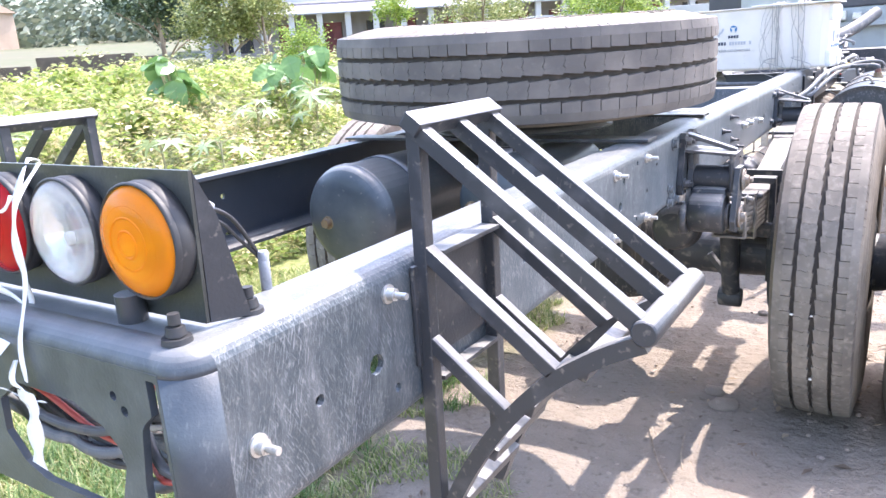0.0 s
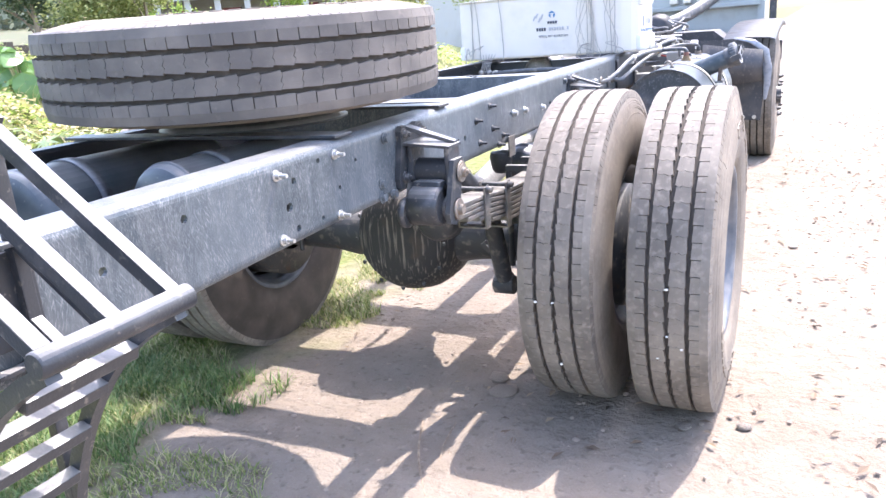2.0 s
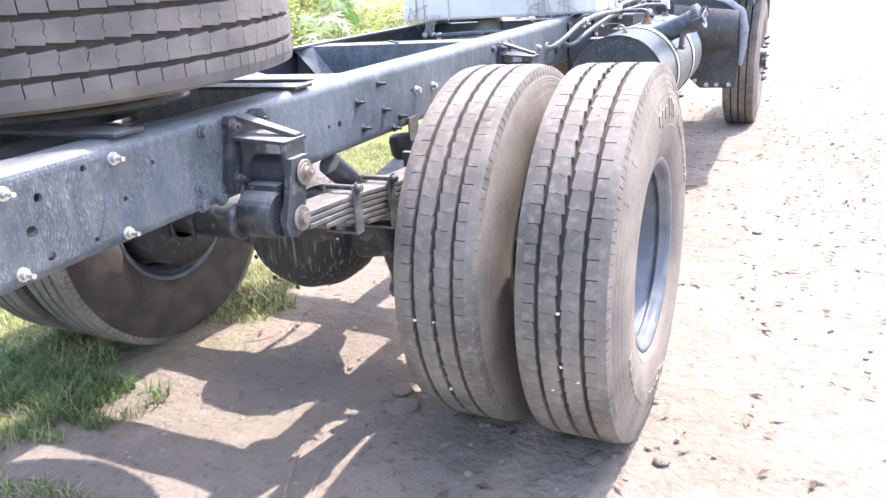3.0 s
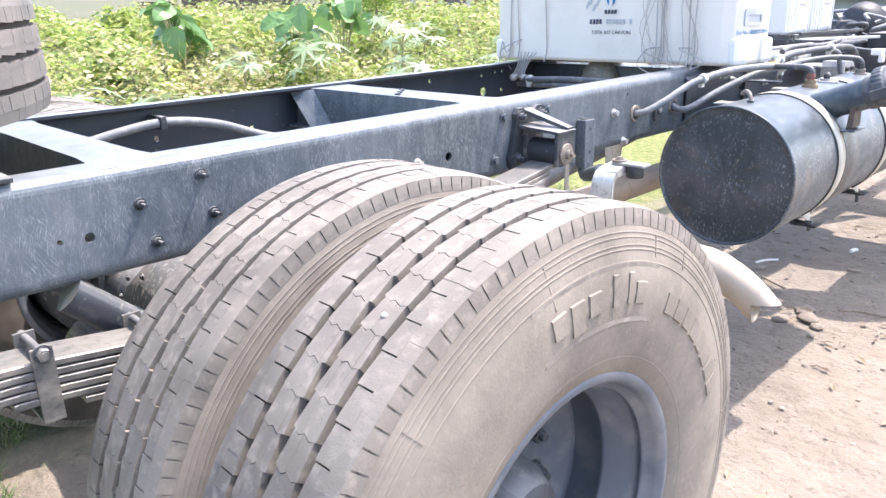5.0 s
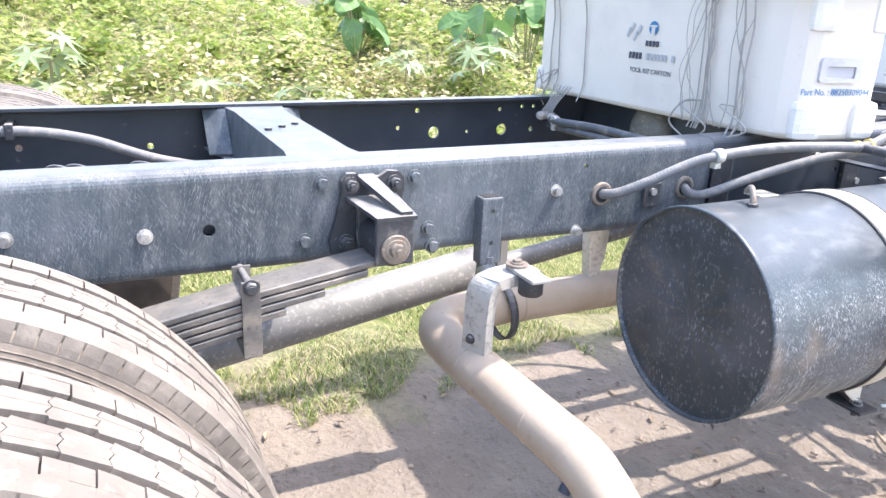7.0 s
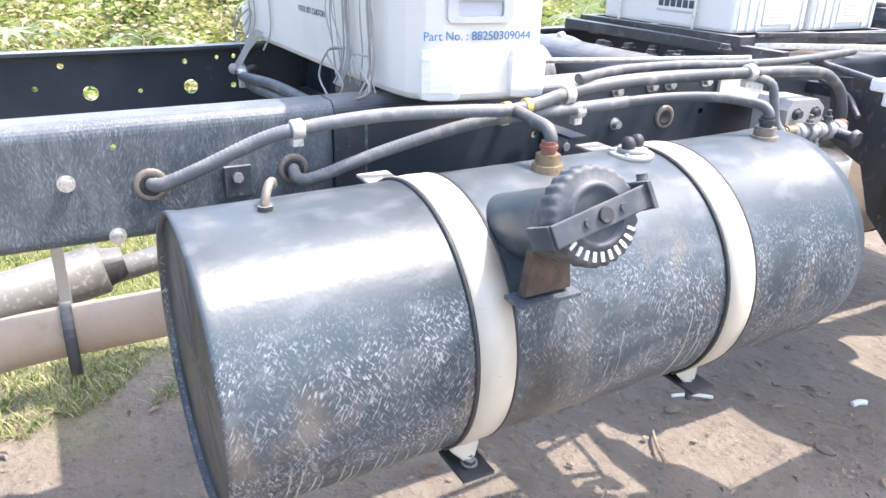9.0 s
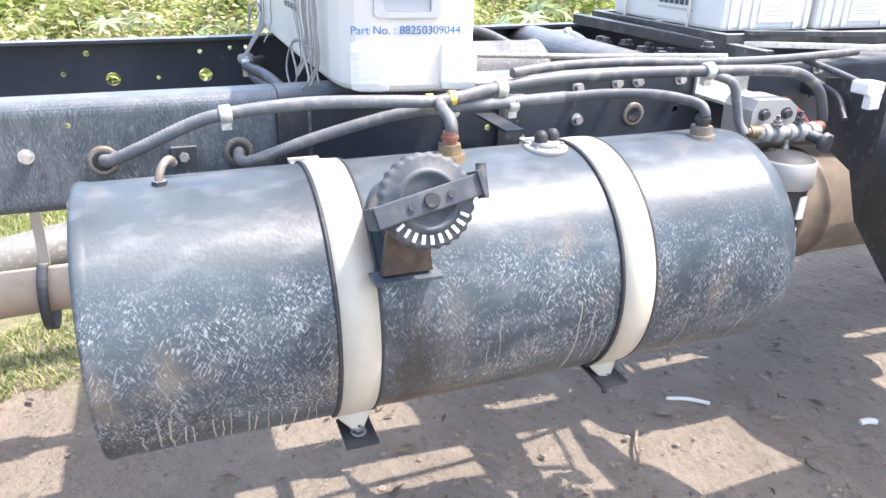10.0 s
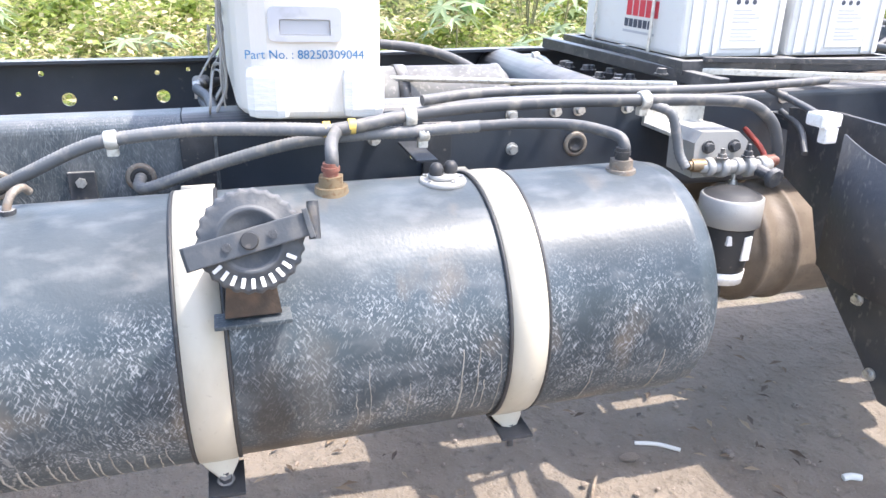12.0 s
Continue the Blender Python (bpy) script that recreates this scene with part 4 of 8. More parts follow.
def leaf_spring(x0, x1):
    sp = thing("leaf_spring", "stack of grey steel leaf springs under the rail", "leaf spring", group="leaf springs")
    spans = [(1.66, 3.24), (1.68, 3.18), (1.74, 3.10), (1.80, 3.03), (1.88, 2.96), (1.98, 2.88), (2.1, 2.78)]
    for i, (a, b) in enumerate(spans):
        n = 26
        t = 0.0125
        rings = []
        for k in range(n + 1):
            y = a + (b - a) * k / n
            z = float(np.interp(y, SPY, SPZ)) - i * (t + 0.0025)
            ed = 0.002
            rings.append([(x0, y, z - ed), (x0 + ed, y, z), (x1 - ed, y, z), (x1, y, z - ed), (x1, y, z - t + ed), (x1 - ed, y, z - t), (x0 + ed, y, z - t), (x0, y, z - t + ed)])
        part("leaf", Mesh().rings(rings, smooth=False), spring_mat, sp)
    for y, hgt in ((1.93, 0.095), (2.10, 0.115), (2.97, 0.11)):
        z = float(np.interp(y, SPY, SPZ))
        c = Mesh()
        for x in (x0 - 0.006, x1):
            c.box((x, y - 0.016, z - hgt), (x + 0.006, y + 0.016, z + 0.024), 0.001)
        c.box((x0 - 0.006, y - 0.016, z - hgt - 0.006), (x1 + 0.006, y + 0.016, z - hgt), 0.001)
        clip = part("clip", c, spring_mat, sp)
        part("clip_bolt", Mesh().cyl((x0 - 0.02, y, z + 0.015), (x1 + 0.022, y, z + 0.015), 0.007, seg=10).bolt((x1 + 0.006, y, z + 0.015), (1, 0, 0), 0.011, 0.014), cast, clip)
    for y in (2.36, 2.52):
        u = Mesh()
        for x in (x0 - 0.012, x1 + 0.012):
            u.cyl((x, y, 0.42), (x, y, 0.78), 0.010, seg=12)
        u.bar((x0 - 0.02, y, 0.775), (x1 + 0.02, y, 0.775), 0.02, 0.02)
        part("u_bolt", u, cast, sp)
    part("axle_pad", Mesh().box((x0 - 0.02, 2.33, 0.58), (x1 + 0.02, 2.55, 0.632), 0.008), cast, sp)
    return sp


bs = thing("bump_stop", "black rubber bump stop under the rail, above the axle", "bump stop")
part("rubber_block", Mesh().rings([[(-0.035 + r * math.cos(a), 2.445 + r * 1.15 * math.sin(a), z) for a in [2 * math.pi * k / 20 for k in range(20)]] for z, r in ((0.815, 0.036), (0.80, 0.040), (0.775, 0.037), (0.755, 0.034), (0.742, 0.024), (0.738, 0.008))]), rubber_black, bs)
part("mounting_tab", Mesh().box((0.0012, 2.425, 0.80), (0.0062, 2.485, 0.872), 0.001), spring_mat, bs, "dusty bare steel tab")
leaf_spring(0.035, 0.115)
leaf_spring(-0.993, -0.913)


def spring_hanger(y, zp, rear):
    """Bracket that carries the spring eye: plate on the web, sloping gusset, box with the pin."""
    h = thing("spring_hanger", "black cast spring hanger bracket bolted to the rail", "bracket", group="spring hangers")
    b = Mesh()
    plate(b, [(y - 0.080, 0.862), (y + 0.050, 0.862), (y + 0.052, 0.940), (y + 0.062, 0.985), (y + 0.062, 1.008), (y + 0.050, 1.020), (y + 0.028, 1.022), (y + 0.012, 1.012), (y - 0.022, 1.012), (y - 0.034, 1.020), (y - 0.052, 1.020), (y - 0.062, 1.006), (y - 0.062, 0.985), (y - 0.074, 0.930), (y - 0.086, 0.890)], [], lambda u, v, d: (0.001 + d, u, v), 0.014)
    part("base_plate", b, black, h)
    t = Mesh()
    t.prism([(y - 0.058, 0.0), (y + 0.046, 0.0), (y + 0.040, 0.135), (y - 0.036, 0.135)], 0.0, 0.007, "z")
    t.v = [(c[1], c[0], 0.972 - 0.10 * c[1] + c[2]) for c in t.v]
    part("shelf", t, black, h)
    g = Mesh()
    g.add([(0.012, y - 0.034, 1.018), (0.012, y + 0.0, 1.018), (0.128, y + 0.012, 0.972), (0.128, y + 0.034, 0.972), (0.012, y - 0.034, 1.008), (0.012, y + 0.0, 1.008), (0.128, y + 0.012, 0.962), (0.128, y + 0.034, 0.962)], [(0, 1, 3, 2), (4, 6, 7, 5), (0, 2, 6, 4), (1, 5, 7, 3), (2, 3, 7, 6), (0, 4, 5, 1)])
    part("brace", g, black, h)
    part("outer_cheek", Mesh().box((0.120, y - 0.036, zp - 0.03), (0.132, y + 0.036, 0.962), 0.004), cast, h)
    part("inner_cheek", Mesh().box((0.016, y - 0.036, zp - 0.03), (0.030, y + 0.036, 0.965), 0.004), cast, h)
    part("bush", Mesh().cyl((0.03, y, zp), (0.12, y, zp), 0.036, seg=28), rubber_black, h)
    o = 0.148 if rear else 0.132
    p = Mesh().cyl((o, y, zp), (o + 0.005, y, zp), 0.028, seg=26, c=0.002)
    p.cyl((o + 0.005, y, zp), (o + 0.007, y, zp), 0.020, seg=26, c=0.001)
    p.cyl((o + 0.007, y, zp), (o + 0.016, y, zp), 0.0145, 0.013, 6)
    p.cyl((o + 0.018, y, zp), (o + 0.025, y, zp), 0.006, seg=8)
    part("pin", p, rusty, h, "rust-tinged pin and washer")
    for by, bz in ((y - 0.045, 0.998), (y + 0.042, 0.998), (y - 0.055, 0.888), (y + 0.05, 0.888)):
        part("bolt", Mesh().bolt((0.015, by, bz), (1, 0, 0), 0.012, 0.014, 0.007), cast, h)
    if rear:
        for x in (0.018, 0.1335):
            part("shackle_plate", Mesh().prism([(y - 0.034, 0.93), (y + 0.02, 0.93), (y - 0.02, 0.775), (y - 0.045, 0.765), (y - 0.075, 0.775), (y - 0.08, 0.80)], x, x + 0.013, "x"), cast, h)
        q = Mesh().cyl((0.147, y - 0.030, 0.803), (0.153, y - 0.030, 0.803), 0.028, seg=24, c=0.002)
        q.cyl((0.153, y - 0.030, 0.803), (0.164, y - 0.030, 0.803), 0.015, 0.014, 6)
        part("shackle_pin", q, rusty, h, "rust-tinged pin and washer")
        part("shackle_bush", Mesh().cyl((0.03, y - 0.030, 0.803), (0.126, y - 0.030, 0.803), 0.034, seg=24), cast, h)
        part("shackle_body", Mesh().cyl((0.031, y - 0.052, 0.815), (0.118, y - 0.052, 0.815), 0.052, seg=28, c=0.006).box((0.031, y - 0.060, 0.815), (0.118, y + 0.012, 0.880), 0.012), black, h)
        part("stop_block", Mesh().cyl((0.012, y - 0.075, 0.800), (0.031, y - 0.075, 0.800), 0.040, seg=24, c=0.004), cast, h)
    return h


spring_hanger(3.225, 0.905, False)
spring_hanger(1.700, 0.895, True)
part("propeller_shaft", Mesh().cyl((-0.43, 2.74, 0.457), (-0.42, 3.70, 0.634), 0.056, seg=32, c=0.006), shaft_mat, chassis, "grey speckled propeller shaft")
part("propeller_shaft", Mesh().cyl((-0.42, 3.69, 0.618), (-0.40, 5.2, 0.862), 0.028, seg=24), shaft_mat, chassis, "thin dark front length of the propeller shaft")
part("shaft_joint", Mesh().cyl((-0.42, 3.69, 0.632), (-0.42, 3.74, 0.640), 0.047, 0.034, 24), cast, chassis)

# ---- air tanks between the rails ----
def air_tank(y0, y1, x, z, r):
    a = thing("air_tank", "dark steel compressed air tank slung between the rails", "air tank", group="air tanks")
    part("shell", Mesh().lathe([(y0, 0.0), (y0 + 0.002, r * 0.5), (y0 + 0.007, r * 0.80), (y0 + 0.014, r * 0.93), (y0 + 0.024, r * 0.985), (y0 + 0.034, r), (y0 + 0.036, r + 0.003), (y0 + 0.046, r + 0.003), (y0 + 0.048, r), (y1 - 0.06, r), (y1 - 0.03, r * 0.9), (y1, 0.0)], 44, "y", (x, 0, z)), air_paint, a)
    part("plug", Mesh().bolt((x - 0.045, y0 + 0.004, z - 0.012), (0, -1, 0), 0.012, 0.016), brass, a, "brass drain plug")
    part("strap", Mesh().lathe([(y0 + 0.15, r + 0.001), (y0 + 0.15, r + 0.004), (y0 + 0.18, r + 0.004), (y0 + 0.18, r + 0.001)], 44, "y", (x, 0, z)), black, a)
    return a


air_tank(0.97, 1.60, -0.585, 0.905, 0.119)
air_tank(1.08, 1.62, -0.26, 0.935, 0.088)

# ---- bar guards ----
def bar_guard(side, x0, label):
    """Welded guard: two posts, three sloping bars to a tube, two lower tiers, and an arched strip with rungs at each end."""
    g = thing("bar_guard", label, "guard", group="bar guards")
    X = lambda d: x0 + side * d
    for y in (0.418, 0.588):
        part("post", Mesh().bar((X(0.006), y, 0.62), (X(0.010), y, 1.183), 0.019, 0.019, up=(0, 1, 0)), black, g)
    part("top_bar", Mesh().bar((X(0.012), 0.402, 1.181), (X(0.012), 0.604, 1.181), 0.026, 0.020, up=(0.61 * side, 0, 0.79)), black, g, "dust-lit top bar")
    for y in (0.418, 0.503, 0.588):
        part("sloping_bar", Mesh().bar((X(0.014), y, 1.172), (X(0.276), y, 0.972), 0.020, 0.020), black, g)
    t = Mesh().cyl((X(0.285), 0.402, 0.966), (X(0.285), 0.606, 0.966), 0.0150, seg=22, c=0.002)
    part("end_tube", t, black, g)
    for y in (0.418, 0.588):
        part("tier_bar", Mesh().bar((X(0.012), y, 1.028), (X(0.178), y, 0.898), 0.018, 0.018), black, g)
        part("tier_bar", Mesh().bar((X(0.012), y, 0.910), (X(0.112), y, 0.832), 0.018, 0.018), black, g)
        pts = curve_points([(X(0.283), 0, 0.952), (X(0.235), 0, 0.928), (X(0.172), 0, 0.884), (X(0.115), 0, 0.824), (X(0.068), 0, 0.757), (X(0.032), 0, 0.69), (X(0.006), 0, 0.625)], 5)
        rings = []
        for i, p in enumerate(pts):
            d = (pts[min(i + 1, len(pts) - 1)] - pts[max(i - 1, 0)]).normalized()
            nrm = Vector((d.z, 0, -d.x)) * 0.010
            rings.append([p + nrm + Vector((0, y - 0.009, 0)), p + nrm + Vector((0, y + 0.009, 0)), p - nrm + Vector((0, y + 0.009, 0)), p - nrm + Vector((0, y - 0.009, 0))])
        part("arch_bar", Mesh().rings(rings, smooth=False), black, g)
    for x, z in ((0.205, 0.898), (0.135, 0.838), (0.082, 0.765), (0.035, 0.685)):
        part("rung", Mesh().bar((X(x), 0.427, z), (X(x), 0.579, z), 0.020, 0.018, up=(0.35 * side, 0, 1)), black, g)
    part("cross_angle", Mesh().box((min(X(0.0), X(0.03)), 0.43, 1.020), (max(X(0.0), X(0.03)), 0.576, 1.026), 0.001), black, g)
    part("cross_angle", Mesh().box((min(X(0.0), X(0.02)), 0.43, 0.852), (max(X(0.0), X(0.02)), 0.576, 0.858), 0.001), black, g)
    part("web_bracket", Mesh().box((min(X(-0.002), X(0.004)), 0.40, 0.88), (max(X(-0.002), X(0.004)), 0.61, 1.01), 0.001), black, g)
    return g


bar_guard(1, 0.004, "black welded steel bar guard with arched edge, beside the rail")
bar_guard(-1, LX - 0.004, "black welded steel bar guard with arched edge, beside the rail")

# ---- tail lamp panel ----
lp = thing("tail_lamp_panel", "black steel lamp panel on the frame end, tied with ribbon", "tail lamps")
m = Mesh()
plate(m, [(-0.84, 1.027), (-0.047, 1.027), (-0.042, 1.172), (-0.84, 1.172)], [], lambda u, v, d: (u + 0.007, 0.128 + d, v), 0.004)
part("plate", m, olive_black, lp)
m = Mesh().add([(p[0] + 0.007, p[1] - 0.012, p[2]) for p in [(-0.050, 0.1445, 1.027), (-0.046, 0.1445, 1.171), (-0.036, 0.182, 1.024), (-0.040, 0.160, 1.130), (-0.046, 0.1445, 1.027), (-0.042, 0.1445, 1.171), (-0.032, 0.182, 1.024), (-0.036, 0.160, 1.130)]], [(0, 1, 3, 2), (4, 6, 7, 5), (0, 4, 5, 1), (1, 5, 7, 3), (3, 7, 6, 2), (0, 2, 6, 4)])
part("end_gusset", m, black, lp)
for x in (-0.134, -0.55, -0.78):
    part("foot", Mesh().cyl((x, 0.116, RTR - 0.001), (x, 0.116, 1.050), 0.0145, seg=20), black, lp)


def tail_lamp(x, lens_mat, label):
    z, y = 1.107, 0.128
    base = part("lamp_base", Mesh().lathe([(y, 0.0), (y, 0.0555), (y - 0.0082, 0.0566), (y - 0.0177, 0.0555), (y - 0.0190, 0.0525), (y - 0.0068, 0.0525), (y - 0.0068, 0.0)], 48, "y", (x, 0, z)), rubber_black, lp)
    part("reflector", Mesh().lathe([(y - 0.0082, 0.0), (y - 0.0088, 0.012), (y - 0.0122, 0.014), (y - 0.0102, 0.026), (y - 0.0136, 0.028), (y - 0.0122, 0.038), (y - 0.0184, 0.0514)], 16, "y", (x, 0, z)), chrome, base)
    part("bulb", Mesh().lathe([(y - 0.0109, 0.006), (y - 0.0177, 0.007), (y - 0.0204, 0.004), (y - 0.0211, 0.0)], 16, "y", (x + 0.012, 0, z - 0.004)), bulb_mat, base)
    lens = Mesh().lathe([(y - 0.0150, 0.0543), (y - 0.0204, 0.0543), (y - 0.0272, 0.0466), (y - 0.0313, 0.0275), (y - 0.0326, 0.0)], 48, "y", (x, 0, z))
    for q, d in ((0.046, 0.0255), (0.036, 0.0290), (0.025, 0.0318), (0.013, 0.0330)):
        lens.lathe([(y - d + 0.0006, q + 0.0016), (y - d - 0.0007, q), (y - d + 0.0006, q - 0.0016)], 48, "y", (x, 0, z))
    part("lens", lens, lens_mat, base, label)
    part("lens_rim", Mesh().lathe([(y - 0.0150, 0.0555), (y - 0.0204, 0.0566), (y - 0.0231, 0.0543), (y - 0.0204, 0.0531)], 48, "y", (x, 0, z)), rubber_black, base)


tail_lamp(-0.093, amber, "amber ribbed lens")
tail_lamp(-0.213, clear_lens, "clear lens")
tail_lamp(-0.333, red_lens, "red lens")
tail_lamp(-0.62, red_lens, "red lens")
tail_lamp(-0.72, amber, "amber ribbed lens")
rb = thing("white_ribbon", "crumpled white plastic ribbon tied round the lamp panel", "ribbon")
def ribbon(pts, w):
    pts = curve_points(pts, 6)
    rings = []
    for i, p in enumerate(pts):
        a = math.sin(i * 0.7) * 0.5
        d = Vector((math.cos(a), 0.3 * math.sin(a), 0.2 * math.sin(i))) * w / 2
        rings.append([p - d, p + d, p + d + Vector((0, 0.0008, 0)), p - d + Vector((0, 0.0008, 0))])
    return Mesh().rings(rings)
part("strand", ribbon([(-0.300, 0.144, 1.172), (-0.302, 0.134, 1.174), (-0.275, 0.100, 1.140), (-0.262, 0.083, 1.100), (-0.268, 0.088, 1.062), (-0.300, 0.104, 1.010), (-0.262, 0.052, 0.966), (-0.243, 0.051, 0.951)], 0.010), white_tape, rb)
part("strand", ribbon([(-0.243, 0.051, 0.951), (-0.232, 0.050, 0.930), (-0.238, 0.050, 0.900), (-0.242, 0.050, 0.866)], 0.026), white_tape, rb)
part("strand", ribbon([(-0.258, 0.122, 1.175), (-0.255, 0.085, 1.130), (-0.252, 0.080, 1.060), (-0.248, 0.060, 1.000), (-0.243, 0.055, 0.960)], 0.008), white_tape, rb)
part("strand", ribbon([(-0.342, 0.083, 1.121), (-0.302, 0.080, 1.128), (-0.267, 0.080, 1.132), (-0.247, 0.082, 1.148)], 0.009), white_tape, rb)
part("strand", ribbon([(-0.352, 0.088, 1.046), (-0.302, 0.098, 1.016), (-0.282, 0.047, 0.986), (-0.292, 0.047, 0.971)], 0.02), white_tape, rb)
part("strand", ribbon([(-0.322, 0.057, 0.938), (-0.282, 0.054, 0.943), (-0.247, 0.052, 0.941), (-0.212, 0.054, 0.944)], 0.007), white_tape, rb)
wire = thing("lamp_lead", "taped wire lead from the lamp to a white connector", "wire")
part("lead", Mesh().tube([(-0.070, 0.142, 1.126), (-0.072, 0.168, 1.128), (-0.075, 0.203, 1.111), (-0.079, 0.233, 1.071), (-0.082, 0.240, 1.058)], 0.0024, 8), rubber_black, wire)
part("lead", Mesh().tube([(-0.072, 0.160, 1.122), (-0.074, 0.190, 1.108), (-0.080, 0.215, 1.085), (-0.080, 0.238, 1.060)], 0.0020, 8), rubber_black, wire)
part("tape", Mesh().tube([(-0.067, 0.142, 1.128), (-0.069, 0.168, 1.131), (-0.071, 0.178, 1.127)], 0.0045, 10), film_mat, wire)
part("connector", Mesh().cyl((-0.075, 0.240, RTR - 0.004), (-0.074, 0.240, 1.066), 0.0060, seg=12, c=0.001), film_mat, wire)


# ---- writing ----
def writing(text, size, mat, name="lettering", stretch=1.0):
    """Lettering in the built-in font as a thin mesh, centred, facing +z."""
    cu = bpy.data.curves.new("text", "FONT")
    cu.body, cu.size, cu.align_x, cu.align_y, cu.extrude = text, size, "CENTER", "CENTER", 0.0003
    tmp = new("text", cu)
    me = bpy.data.meshes.new_from_object(tmp.evaluated_get(bpy.context.evaluated_depsgraph_get()))
    bpy.data.objects.remove(tmp)
    bpy.data.curves.remove(cu)
    me.transform(Matrix.Diagonal((stretch, 1, 1, 1)))
    me.materials.clear()
    me.materials.append(mat)
    return me


def ring_rect(u, v, hu, hv, r):
    """A rectangle with rounded corners as a loop of points."""
    out = []
    for cu_, cv_, a0 in ((hu - r, hv - r, 0), (-hu + r, hv - r, 90), (-hu + r, -hv + r, 180), (hu - r, -hv + r, 270)):
        for k in range(4):
            a = radians(a0 + 30 * k)
            out.append((u + cu_ + r * math.cos(a), v + cv_ + r * math.sin(a)))
    return out


BACK = Matrix(((1, 0, 0), (0, 0, -1), (0, 1, 0))).to_4x4()        # reads from behind the truck (facing -y)
SIDE = Matrix(((0, 0, 1), (1, 0, 0), (0, 1, 0))).to_4x4()         # reads from the near side (facing +x)


def laid(ob, m, at):
    ob.matrix_local = Matrix.Translation(at) @ m
    return ob


# ---- fuel tank ----
TX, TZ, TRAD, TY0, TY1 = 0.319, 0.790, 0.207, 3.755, 4.905
tank = thing("fuel_tank", "black cylindrical diesel tank, scuffed and dusty, in two straps", "fuel tank")
prof = [(TY0 + 0.010, 0.0), (TY0 + 0.005, TRAD - 0.004), (TY0 - 0.004, TRAD - 0.003), (TY0 - 0.005, TRAD + 0.0015), (TY0 + 0.001, TRAD + 0.0025), (TY0 + 0.012, TRAD + 0.001), (TY0 + 0.016, TRAD), (4.2, TRAD + 0.001), (4.6, TRAD), (TY1 - 0.045, TRAD), (TY1 - 0.040, TRAD + 0.002), (TY1 - 0.034, TRAD), (TY1 - 0.012, TRAD - 0.003), (TY1 - 0.003, TRAD - 0.010), (TY1, TRAD - 0.02), (TY1 - 0.004, 0.0)]
part("barrel", Mesh().lathe(prof[1:], 128, "y", (TX, 0, TZ)), tank_paint, tank)
m, rings = Mesh(), []
for q in (0.0, 0.012, 0.04, 0.08, 0.12, 0.15, 0.175, TRAD - 0.018, TRAD - 0.010, TRAD - 0.004):
    fade = min(1.0, q / 0.04) * max(0.0, min(1.0, (TRAD - 0.02 - q) / 0.05))
    rings.append([(TX + q * math.cos(a), TY0 + 0.008 - 0.003 * max(0.0, (q - TRAD + 0.018) / 0.014) - 0.0022 * fade * math.cos(6 * a) ** 4, TZ + q * math.sin(a)) for a in [2 * math.pi * k / 96 for k in range(96)]])
part("end_disc", m.rings(rings, caps=False), tank_end, tank)
part("dent_plug", Mesh().lathe([(0.0, 0.013), (0.004, 0.010), (0.005, 0.0)], 16, "x", (0.497, 3.853, 0.862)), tank_paint, tank)


mud_run = material("dried_mud_run", (0.36, 0.345, 0.31), 0.85, vary=[((0.22, 0.21, 0.19), 0.02, 0.45, 0.7, ONE)])
runs = random.Random(63)
for k in range(26):
    if k < 15:
        y, s0, s1, w = 3.805 + 0.0175 * k + runs.uniform(-0.006, 0.006), runs.uniform(-32, -20), runs.uniform(-66, -44), runs.uniform(0.0009, 0.0019)
    else:
        y, s0, s1, w = runs.uniform(4.30, 4.86), runs.uniform(-18, 4), runs.uniform(-48, -26), runs.uniform(0.0005, 0.0011)
        if 4.53 < y < 4.62:
            continue
    rings = []
    for i in range(13):
        a = radians(s0 + (s1 - s0) * i / 12)
        y += runs.uniform(-0.0016, 0.0016)
        q = w * (0.45 + 0.55 * math.sin(math.pi * min(1.0, 0.25 + 0.75 * i / 12)) ** 0.5) + (0.0007 if i == 11 else 0)
        rings.append([(TX + r * math.cos(a), y + d, TZ + r * math.sin(a)) for r, d in ((TRAD - 0.0004, -q), (TRAD + 0.0013, -q * 0.6), (TRAD + 0.0013, q * 0.6), (TRAD - 0.0004, q))])
    part("mud_run", Mesh().rings(rings), mud_run, tank)


